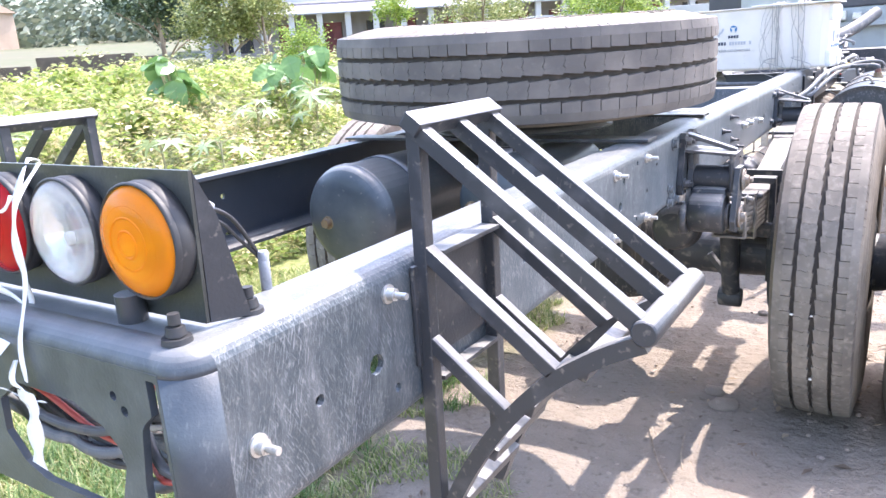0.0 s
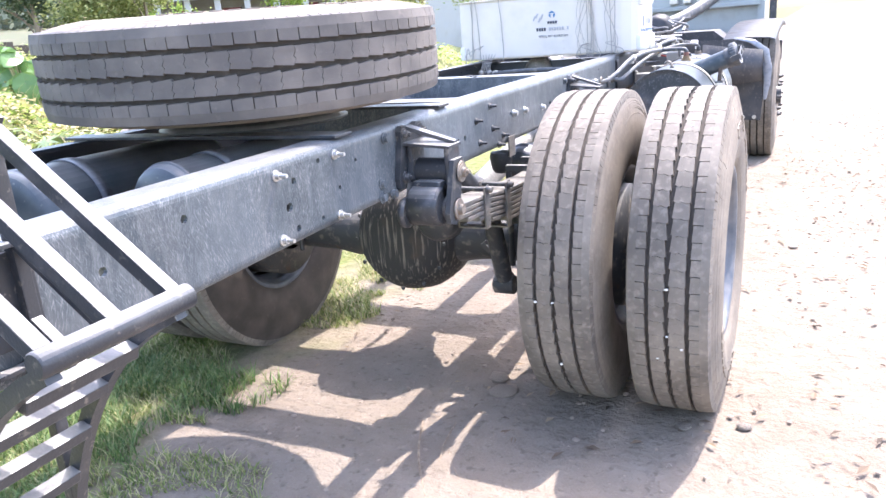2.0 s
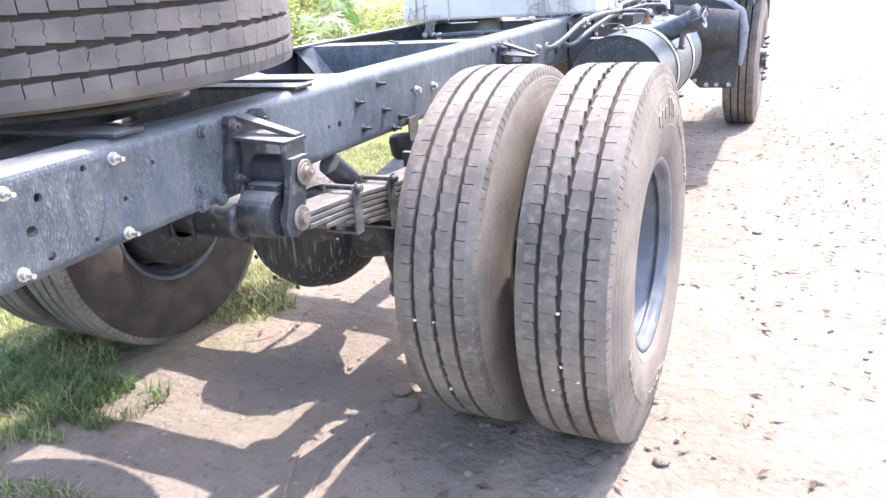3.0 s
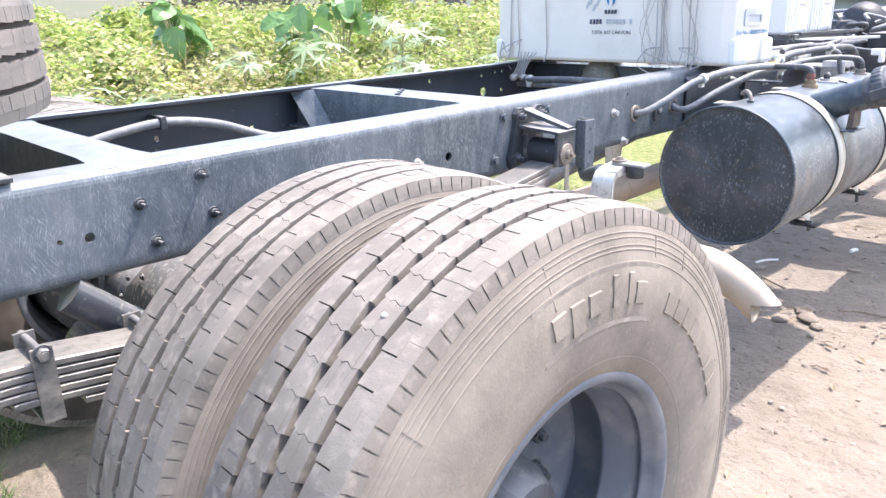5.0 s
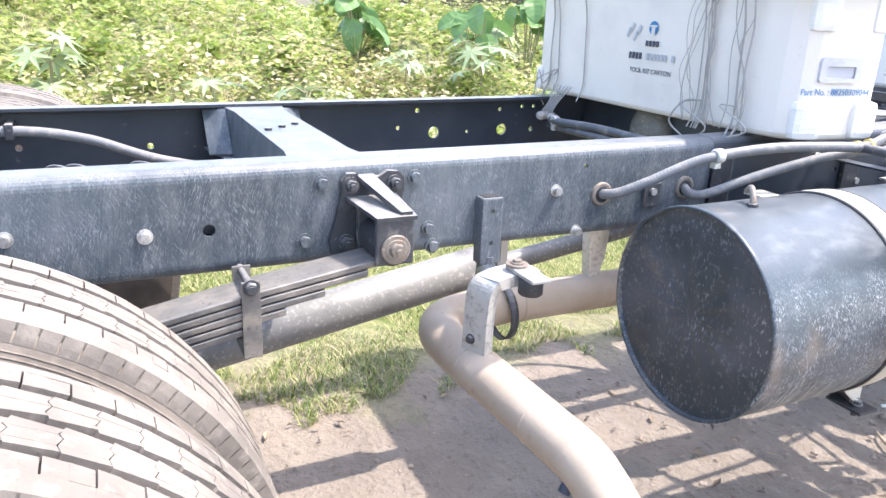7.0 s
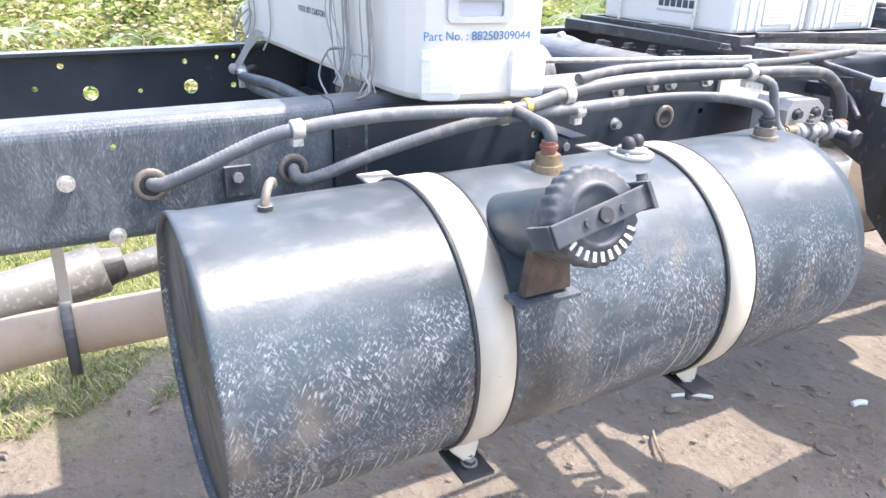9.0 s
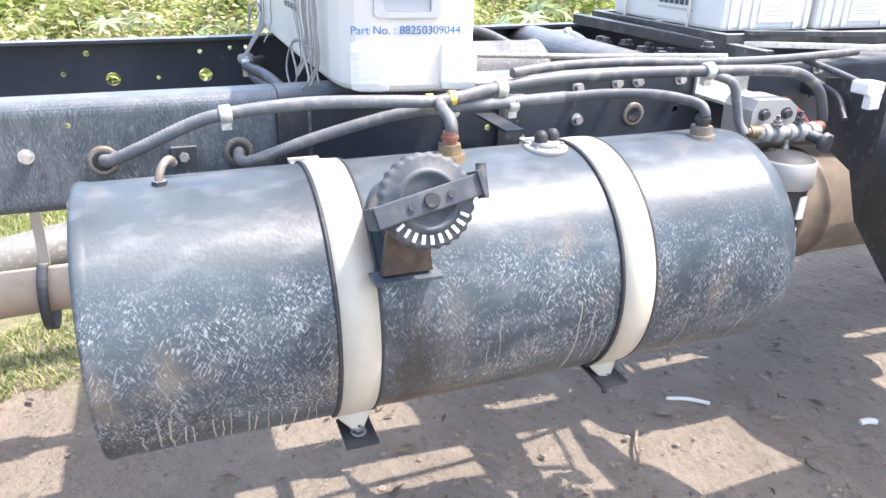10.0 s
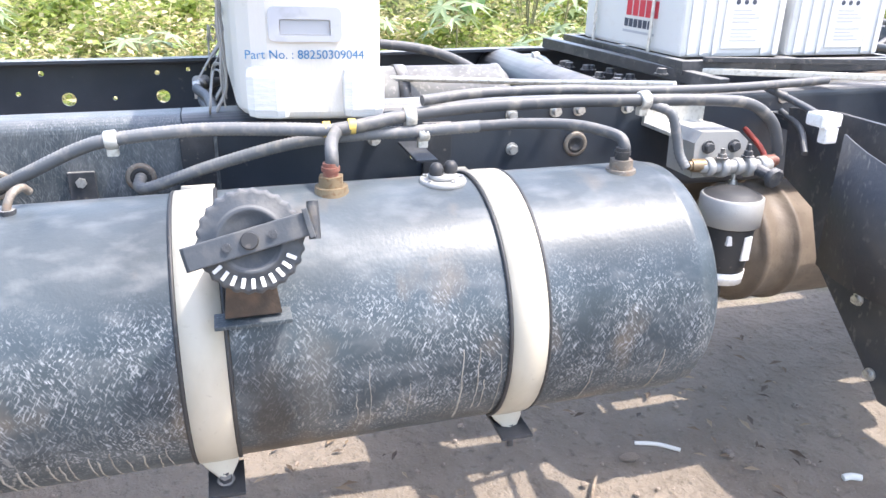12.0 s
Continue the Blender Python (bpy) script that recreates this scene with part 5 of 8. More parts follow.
def tank_strap(y, w):
    st = thing("tank_strap", "cream painted steel strap round the fuel tank", "strap", group="tank straps")
    m = Mesh()
    rings = []
    a0, a1 = radians(128), radians(-54)
    n = 40
    for i in range(n + 1):
        a = a0 + (a1 - a0) * i / n
        c, s = math.cos(a), math.sin(a)
        rings.append([(TX + r * c, yy, TZ + r * s) for r, yy in ((TRAD + 0.0015, y - w), (TRAD + 0.0045, y - w), (TRAD + 0.0055, y), (TRAD + 0.0045, y + w), (TRAD + 0.0015, y + w), (TRAD + 0.002, y))])
    part("band", m.rings(rings), strap_mat, st)
    for s in (-1, 1):
        rim = []
        for i in range(n + 1):
            a = a0 + (a1 - a0) * i / n
            rim.append((TX + (TRAD + 0.002) * math.cos(a), y + s * (w + 0.003), TZ + (TRAD + 0.002) * math.sin(a)))
        part("edge_rubber", Mesh().tube(rim, 0.0035, 6, 1), rubber_black, st)
    # tail drawn into a bolt at the foot
    e = Vector((TX + TRAD * math.cos(a1), y, TZ + TRAD * math.sin(a1)))
    rings = []
    for k, (f, ww) in enumerate(((0.0, w), (0.35, w * 0.85), (0.7, w * 0.55), (1.0, w * 0.32))):
        p = e + Vector((0.010 * f + 0.003, 0.006 * f, -0.030 * f + 0.002))
        rings.append([p + Vector((0, -ww, 0.002)), p + Vector((0.004, 0, 0.004)), p + Vector((0, ww, 0.002)), p + Vector((0, ww, -0.001)), p + Vector((0.003, 0, -0.001)), p + Vector((0, -ww, -0.001))])
    part("tail", Mesh().rings(rings), strap_mat, st)
    part("tail_bolt", Mesh().cyl(e + Vector((0.010, 0.006, -0.020)), e + Vector((0.014, 0.006, -0.060)), 0.006, seg=10).bolt(e + Vector((0.013, 0.006, -0.034)), (0.2, 0, 1), 0.010, 0.010), cast, st)
    part("hook", Mesh().box((0.112, y - w, 0.952), (0.176, y + w, 0.957), 0.001), strap_mat, st)
    return st


# the tank sags a little towards the rear
SAG = Matrix.Translation((0, 4.75, TZ)) @ Matrix.Rotation(radians(0.65), 4, "X") @ Matrix.Translation((0, -4.75, -TZ))
tank.matrix_basis = SAG
for y in (4.110, 4.572):
    tank_strap(y, 0.028).matrix_basis = SAG
    br = thing("tank_bracket", "black steel cradle bracket under the fuel tank", "bracket", group="tank brackets")
    m = Mesh()
    arc = [(TX + (TRAD + 0.002) * math.cos(radians(a)), TZ + (TRAD + 0.002) * math.sin(radians(a))) for a in range(185, 291, 7)]
    m.prism(arc + [(0.455, 0.574 + 0.041 * (y - 4.11)), (0.30, 0.566), (0.13, 0.62), (0.0, 0.80)], y + 0.008, y + 0.016, "y")
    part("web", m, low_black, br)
    fz = 0.573 + 0.041 * (y - 4.11)
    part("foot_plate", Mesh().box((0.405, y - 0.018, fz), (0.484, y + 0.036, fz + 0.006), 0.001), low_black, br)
    part("hanger_arm", Mesh().box((0.0005, y - 0.03, 0.80), (0.012, y + 0.03, 1.02), 0.002), black, br)

# filler neck and cap
ax = Vector((0.94, -0.08, 0.36)).normalized()
fc = Vector((0.612, 4.178, 1.026))
part("filler_neck", Mesh().cyl(fc - ax * 0.26, fc - ax * 0.03, 0.047, seg=40), tank_paint, tank)
part("neck_collar", Mesh().cyl(fc - ax * 0.062, fc - ax * 0.030, 0.051, 0.051, 40, c=0.004), cap_grey, tank, "dark collar under the cap")
u = ax.orthogonal().normalized()
side = (Vector((0, 1, 0)) - ax * ax.y).normalized()
upv = ax.cross(side).normalized()
if upv.z < 0:
    upv = -upv
cap = thing("filler_cap", "black scalloped fuel filler cap with a locking bar", "fuel cap")
rings = []
for d, r in ((-0.034, 0.056), (-0.031, 0.060), (-0.007, 0.060), (-0.003, 0.057), (-0.002, 0.054), (-0.002, 0.041), (0.003, 0.038), (0.003, 0.034), (-0.001, 0.031), (-0.001, 0.0)):
    ring = []
    for i in range(96):
        a = 2 * math.pi * i / 96
        q = r * (1 + (0.026 * math.cos(26 * a) if 0.0535 < r else 0))
        ring.append(fc + ax * d + (side * math.cos(a) + upv * math.sin(a)) * q)
    rings.append(ring)
part("cap_body", Mesh().rings(rings, caps=False), cap_grey, cap)
bar_dir = (side * 0.97 + upv * 0.22).normalized()
part("lock_bar", Mesh().bar(fc + ax * 0.011 - bar_dir * 0.072, fc + ax * 0.011 + bar_dir * 0.070, 0.028, 0.007, up=ax, c=0.002), cap_grey, cap)
part("bar_end", Mesh().bar(fc + ax * 0.010 - bar_dir * 0.072, fc - ax * 0.035 - bar_dir * 0.074, 0.028, 0.006, up=bar_dir, c=0.001), cap_grey, cap)
part("hasp", Mesh().bar(fc + ax * 0.020 + bar_dir * 0.067, fc - ax * 0.045 + bar_dir * 0.072, 0.034, 0.006, up=bar_dir, c=0.001), cap_grey, cap)
part("hasp_bolt", Mesh().cyl(fc - ax * 0.005 + bar_dir * 0.074 - upv * 0.020, fc - ax * 0.005 + bar_dir * 0.074 + upv * 0.024, 0.007, seg=10), cast, cap)
# black disc standing in for the dark hole in the bar
part("centre_hole_disc", Mesh().cyl(fc + ax * 0.013, fc + ax * 0.019, 0.010, seg=18, c=0.001), rubber_black, cap)
for k in (-1, 1):
    part("rivet", Mesh().cyl(fc + ax * 0.013 + bar_dir * 0.026 * k, fc + ax * 0.018 + bar_dir * 0.026 * k, 0.005, seg=12), cast, cap)
for k in range(11):
    a = radians(204 + k * 13)
    p = fc - ax * 0.0015 + (side * math.cos(a) + upv * math.sin(a)) * 0.0485
    part("worn_tooth", Mesh().bar(p - (side * math.cos(a) + upv * math.sin(a)) * 0.006, p + (side * math.cos(a) + upv * math.sin(a)) * 0.006, 0.0045, 0.004, up=ax, c=0.0008), white_tape, cap, "bare worn white edge")
# support under the neck
m = Mesh().add([(0.535, 4.150, 0.968), (0.535, 4.206, 0.968), (0.534, 4.214, 0.900), (0.534, 4.142, 0.900), (0.52, 4.150, 0.968), (0.52, 4.206, 0.968), (0.516, 4.214, 0.895), (0.516, 4.142, 0.895)], [(0, 1, 2, 3), (4, 7, 6, 5), (0, 4, 5, 1), (3, 2, 6, 7), (0, 3, 7, 4), (1, 5, 6, 2)])
part("neck_support", m, rust_dark, tank)
part("support_foot", Mesh().box((0.505, 4.128, 0.889), (0.545, 4.226, 0.8945), 0.001), tank_paint, tank)


def tank_port(y, x, z, mat):
    """A threaded port with a hose union."""
    m = Mesh().cyl((x, y, z - 0.014), (x, y, z), 0.027, 0.025, 22)
    m.cyl((x, y, z), (x, y, z + 0.016), 0.020, 0.020, 6)
    base = part("port", m, mat, tank, "brass port fitting")
    part("union", Mesh().cyl((x, y, z + 0.016), (x, y, z + 0.036), 0.012, 0.012, 14).cyl((x, y, z + 0.024), (x, y, z + 0.030), 0.0145, seg=14), union_mat if mat is brass else rubber_black, base)
    return base


tank_port(4.312, 0.335, 1.006, brass)
tank_port(4.806, 0.335, 1.000, rusty)
snd = part("sender", Mesh().cyl((0.325, 4.492, 0.992), (0.325, 4.492, 1.002), 0.038, seg=30, c=0.002).cyl((0.325, 4.492, 1.002), (0.325, 4.492, 1.010), 0.024, seg=24, c=0.002), alloy, tank, "pale alloy fuel sender")
for dy, dx in ((-0.012, 0.004), (0.014, -0.004)):
    part("terminal", Mesh().lathe([(1.010, 0.011), (1.020, 0.012), (1.028, 0.007), (1.030, 0.0)], 14, "z", (0.325 + dx, 4.492 + dy, 0)), rubber_black, snd)
for k in range(5):
    a = 2 * math.pi * k / 5 + 0.3
    part("screw", Mesh().cyl((0.325 + 0.031 * math.cos(a), 4.492 + 0.031 * math.sin(a), 1.001), (0.325 + 0.031 * math.cos(a), 4.492 + 0.031 * math.sin(a), 1.005), 0.004, seg=8), zinc, snd)
vent = part("vent_elbow", Mesh().tube([(0.33, 3.868, 0.990), (0.33, 3.868, 1.006), (0.32, 3.875, 1.022), (0.305, 3.885, 1.026), (0.292, 3.89, 1.016)], 0.006, 10), rusty, tank, "rust-tinged vent elbow")
part("vent_cap", Mesh().cyl((0.33, 3.868, 0.992), (0.33, 3.868, 1.003), 0.011, seg=6), cast, tank)

# ---- hoses along the rail ----
hs = thing("hose_bundle", "black and grey corrugated hoses and pipes clipped along the rail", "hoses")
for y, z in ((3.768, 0.938), (4.006, 0.938), (4.884, 0.960)):
    g = part("grommet", Mesh().lathe([(0.0, 0.027), (0.004, 0.027), (0.006, 0.024), (0.006, 0.019), (0.003, 0.014), (0.0, 0.014)], 24, "x", (0.0, y, z)), rusty, hs, "tarnished ring grommet")
    part("grommet_rubber", Mesh().lathe([(0.0005, 0.0), (0.004, 0.012), (0.0065, 0.0185), (0.001, 0.0190)], 24, "x", (0.0, y, z)), rubber_black, hs)
RUN = [
    ("hose", corr_mat, 0.0105, 0.0014, [(0.0, 3.768, 0.938), (0.03, 3.785, 0.945), (0.065, 3.84, 0.975), (0.095, 3.92, 1.016), (0.117, 3.98, 1.036), (0.145, 4.11, 1.053), (0.18, 4.24, 1.057), (0.193, 4.335, 1.054)]),
    ("hose", corr_mat, 0.010, 0.0014, [(0.0, 4.006, 0.938), (0.03, 4.005, 0.928), (0.055, 4.03, 0.934), (0.09, 4.13, 0.975), (0.14, 4.26, 1.020), (0.17, 4.36, 1.038), (0.165, 4.48, 1.040), (0.18, 4.60, 1.048)]),
    ("hose", hose_mat, 0.0115, 0.0, [(0.193, 4.335, 1.054), (0.18, 4.40, 1.060), (0.158, 4.477, 1.068), (0.155, 4.60, 1.078), (0.165, 4.78, 1.084), (0.172, 4.934, 1.083), (0.178, 5.08, 1.080), (0.18, 5.17, 1.070), (0.185, 5.225, 1.035), (0.19, 5.245, 0.99), (0.19, 5.25, 0.965)]),
    ("hose", hose_mat, 0.0105, 0.0, [(0.193, 4.338, 1.052), (0.22, 4.335, 1.054), (0.27, 4.322, 1.055), (0.318, 4.314, 1.054), (0.334, 4.312, 1.044), (0.335, 4.312, 1.030)]),
    ("hose", hose_mat, 0.0095, 0.0, [(0.18, 4.60, 1.048), (0.21, 4.68, 1.056), (0.26, 4.755, 1.060), (0.318, 4.798, 1.054), (0.335, 4.806, 1.040), (0.335, 4.806, 1.028)]),
    ("hose", hose_mat, 0.0095, 0.0, [(0.155, 4.50, 1.092), (0.13, 4.62, 1.098), (0.12, 4.8, 1.098), (0.11, 4.97, 1.090), (0.08, 5.2, 1.085), (0.02, 5.5, 1.085)]),
    ("hose", corr_mat, 0.009, 0.0012, [(0.172, 4.95, 1.075), (0.19, 4.985, 1.06), (0.195, 5.0, 1.02), (0.20, 5.01, 0.98), (0.215, 5.02, 0.955)]),
    ("pipe", galv, 0.007, 0.0, [(-0.55, 4.45, 1.03), (-0.45, 4.62, 1.035), (-0.36, 4.80, 1.04), (-0.25, 4.93, 1.05), (-0.1, 5.02, 1.07), (0.05, 5.08, 1.09)]),
    ("pipe", galv, 0.010, 0.0, [(-0.72, 4.92, 0.99), (-0.70, 5.0, 1.045), (-0.62, 5.06, 1.06), (-0.5, 5.05, 1.045), (-0.4, 5.02, 1.03)]),
    ("hose", hose_mat, 0.014, 0.0, [(-0.75, 4.35, 1.09), (-0.74, 4.55, 1.095), (-0.70, 4.75, 1.075), (-0.62, 4.86, 1.03), (-0.55, 4.90, 0.98)]),
    ("hose", hose_mat, 0.013, 0.0, [(-0.80, 4.155, 0.985), (-0.70, 4.10, 0.985), (-0.5, 4.13, 0.99), (-0.2, 4.15, 0.985), (-0.05, 4.16, 0.98)]),
    ("hose", hose_mat, 0.011, 0.0, [(-0.80, 4.14, 0.96), (-0.65, 4.11, 0.965), (-0.4, 4.14, 0.965), (-0.08, 4.18, 0.96)]),
]
for name, mat, r, ribs, pts in RUN:
    part(name, Mesh().tube(pts, r, 12, 8, ribs, 0.0065), mat, hs)
for c, r in (((0.117, 3.98, 1.036), 0.016), ((0.157, 4.477, 1.066), 0.018), ((0.163, 4.50, 1.036), 0.015), ((0.172, 4.934, 1.083), 0.018), ((-0.74, 4.50, 1.095), 0.018), ((-0.63, 5.055, 1.062), 0.015), ((-0.70, 4.10, 0.985), 0.018), ((-0.5, 4.52, 1.034), 0.012)):
    part("clamp", Mesh().cyl(Vector(c) + Vector((0, -0.010, -0.001)), Vector(c) + Vector((0, 0.010, 0.001)), r, seg=18, c=0.002).box(Vector(c) + Vector((-0.012, -0.009, -r - 0.012)), Vector(c) + Vector((0.004, 0.009, -r + 0.004)), 0.002), galv, hs, "pale clip")
for c in ((0.188, 4.325, 1.055), (0.186, 4.368, 1.058)):
    part("marker_band", Mesh().cyl(Vector(c) + Vector((0, -0.006, 0)), Vector(c) + Vector((0, 0.006, 0)), 0.0135, seg=14), yellow_tape, hs, "yellow marker band")
part("bracket", Mesh().box((0.0005, 3.884, 0.900), (0.010, 3.930, 0.955), 0.002), black, hs)
part("bracket", Mesh().box((0.010, 4.49, 0.98), (0.16, 4.53, 0.985), 0.001), low_black, hs)

# ---- long cylinder between the rails ahead of the carton ----
rv = thing("air_reservoir", "grey air reservoir lying along between the rails", "air tank")
part("shell", Mesh().lathe([(4.30, 0.0), (4.302, 0.05), (4.32, 0.080), (4.34, 0.086), (4.880, 0.086), (4.884, 0.089), (4.892, 0.089), (4.896, 0.085), (4.915, 0.066), (4.925, 0.035), (4.927, 0.0)], 44, "y", (-0.52, 0, 0.972)), shaft_mat, rv)
part("band", Mesh().lathe([(4.60, 0.0865), (4.60, 0.0895), (4.63, 0.0895), (4.63, 0.0865)], 44, "y", (-0.52, 0, 0.972)), black, rv)

# ---- tool carton ----
cb = thing("tool_carton", "long white tool kit carton, strung with twine on the rails", "carton")
OUT = [(-0.945, 4.190), (-0.935, 4.179), (-0.40, 4.1795), (0.010, 4.186), (0.062, 4.194), (0.098, 4.214), (0.114, 4.240), (0.128, 4.365), (0.131, 4.415), (0.122, 4.432), (-0.935, 4.436), (-0.945, 4.425)]
rings = []
for z, q in ((1.058, 0.012), (1.062, 0.004), (1.072, 0.0), (1.30, 0.0), (1.378, 0.0), (1.387, 0.004), (1.390, 0.012)):
    rings.append([(x - q * (1 if x > -0.4 else -1), y - q * (1 if y > 4.3 else -1), z) for x, y in OUT])
part("body", Mesh().rings(rings, smooth=False), carton, cb, bevel=0.004)
part("top_flap", Mesh().box((-0.95, 4.170, 1.388), (0.03, 4.44, 1.394), 0.002), carton, cb)
part("top_flap", Mesh().box((-0.30, 4.165, 1.392), (0.138, 4.445, 1.399), 0.002, Matrix.Rotation(radians(0.6), 4, "Y")), wrap, cb)
YAW = Matrix.Rotation(radians(-6.0), 4, "Z")
for y, t in ((4.238, 14), (4.402, 0)):
    part("corner_pad", Mesh().box((-0.03, -0.040, 1.060), (0.009, 0.034, 1.150), 0.018, Matrix.Translation((0.118 + 0.11 * (y - 4.24), y, 0)) @ YAW @ Matrix.Rotation(radians(-t), 4, "Z")), wrap, cb, "white moulded foam corner")
part("corner_pad", Mesh().box((-0.03, -0.036, 1.30), (0.006, 0.03, 1.385), 0.018, Matrix.Translation((0.118, 4.240, 0)) @ YAW @ Matrix.Rotation(radians(-14), 4, "Z")), wrap, cb, "white moulded foam corner")
part("corner_pad", Mesh().box((0.100, 4.375, 1.30), (0.1375, 4.44, 1.385), 0.02), wrap, cb, "white moulded foam corner")
part("corner_pad", Mesh().box((-0.95, 4.168, 1.060), (-0.915, 4.24, 1.14), 0.014), wrap, cb, "white moulded foam corner")
# hand hole in the end
handle_grey = material("grey_hand_hole_plastic", (0.46, 0.47, 0.50), 0.45, vary=[((0.36, 0.36, 0.37), 0.02, 0.5, 0.8, ONE)])
frm = Mesh()
plate(frm, ring_rect(4.304, 1.219, 0.060, 0.028, 0.010), [ring_rect(4.304, 1.214, 0.042, 0.013, 0.004)], lambda u, v, d: (0.1205 + 0.112 * (u - 4.304) + d, u, v), 0.007)
part("handle_frame", frm, handle_grey, cb, "grey-white moulded hand-hole frame")
# grey sheet filling the slot, the recess's shade put into its colour
part("handle_slot", Mesh().box((-0.002, -0.041, 1.202), (0.0022, 0.041, 1.226), 0.0005, Matrix.Translation((0.1212, 4.304, 0)) @ YAW), pale_ink, cb)
me = writing("Part No. : 88250309044", 0.0205, blue_ink)
laid(part("printed_line", me, blue_ink, cb), Matrix.Rotation(radians(-6.4), 4, "Z") @ SIDE, (0.1235, 4.302, 1.169))
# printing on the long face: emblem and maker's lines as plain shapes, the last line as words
em = Mesh().cyl((-0.375, 4.1775, 1.287), (-0.375, 4.1768, 1.287), 0.0185, seg=26)
part("emblem", em, blue_ink, cb)
part("emblem_cut", Mesh().box((-0.382, 4.1758, 1.268), (-0.368, 4.1767, 1.291), 0), carton, cb)
part("emblem_cut", Mesh().box((-0.389, 4.1758, 1.290), (-0.361, 4.1767, 1.295), 0), carton, cb)
for k in range(4):
    part("printed_bar", Mesh().box((-0.402 + 0.0145 * k, 4.1768, 1.238), (-0.391 + 0.0145 * k, 4.1776, 1.253), 0), ink, cb)
for k in range(13):
    if k in (4, 11):
        continue
    part("printed_bar", Mesh().box((-0.468 + 0.0148 * k, 4.1768, 1.201), (-0.4575 + 0.0148 * k, 4.1776, 1.219), 0), ink if k < 4 else pale_ink, cb)
me = writing("TOOL KIT CARTON", 0.0185, ink, stretch=1.05)
laid(part("printed_line", me, ink, cb), BACK, (-0.372, 4.1772, 1.170))
for k, (x, z) in enumerate(((-0.47, 1.285), (-0.455, 1.262), (-0.485, 1.272), (-0.44, 1.28))):
    part("dirt_smear", Mesh().bar((x, 4.1772, z - 0.012), (x + 0.012, 4.1772, z + 0.012), 0.010, 0.0008, up=(0, 1, 0), c=0), pale_ink, cb)
# twine round the carton
tw = thing("twine_tie", "grey twine wound round the carton and knotted at the rail", "twine")
rng = random.Random(9)
for x in (-0.86, -0.845, -0.70, -0.18, -0.155, -0.13, -0.02, -0.06, -0.84, -0.165):
    lean = rng.uniform(-0.03, 0.03)
    pts = [(x, 4.44, 1.20), (x, 4.442, 1.401), (x + lean * 0.3, 4.30, 1.403), (x + lean * 0.5, 4.170, 1.400), (x + lean * 0.8, 4.171, 1.30), (x + lean, 4.173 - rng.uniform(0, 0.01), 1.20), (x + lean * 1.2, 4.172, 1.10), (x + lean * 1.3, 4.15, 1.05)]
    part("strand", Mesh().tube(pts, rng.uniform(0.0016, 0.0028), 6, 4), twine, tw)
for k in range(5):
    x = (-0.85, -0.83, -0.16, -0.03, -0.15)[k]
    pts = [(x, 4.168, 1.12), (x + rng.uniform(-0.05, 0.05), 4.150, 1.09 + rng.uniform(-0.02, 0.06)), (x + rng.uniform(-0.08, 0.08), 4.14, 1.07 + rng.uniform(-0.02, 0.08)), (x + rng.uniform(-0.09, 0.09), 4.135, 1.02)]
    part("loose_end", Mesh().tube(pts, 0.0022, 6, 5), twine, tw)
for k in range(9):
    x = rng.choice((-0.20, -0.15, -0.10, -0.04)) + rng.uniform(-0.03, 0.03)
    pts = [(x, 4.173, 1.398)]
    for z in (1.33, 1.26, 1.19, 1.12, 1.06):
        x += rng.uniform(-0.035, 0.035)
        pts.append((x, 4.172 - rng.uniform(0, 0.012), z))
    part("loose_end", Mesh().tube(pts, rng.uniform(0.0010, 0.0018), 5, 4), twine, tw)
for x, y in ((-0.80, 4.12), (-0.74, 4.11), (-0.79, 4.10)):
    part("knot", Mesh().lathe([(-0.016, 0.004), (-0.008, 0.013), (0.004, 0.015), (0.014, 0.008), (0.016, 0.0)], 10, "x", (x, y, 0.99)), twine, tw)
for k in range(6):
    part("strand", Mesh().tube([(-0.80 + 0.012 * k, 4.10, 0.99), (-0.79 + 0.010 * k, 4.13, 1.04), (-0.82 + 0.02 * k, 4.165, 1.09)], 0.002, 6, 4), twine, tw)

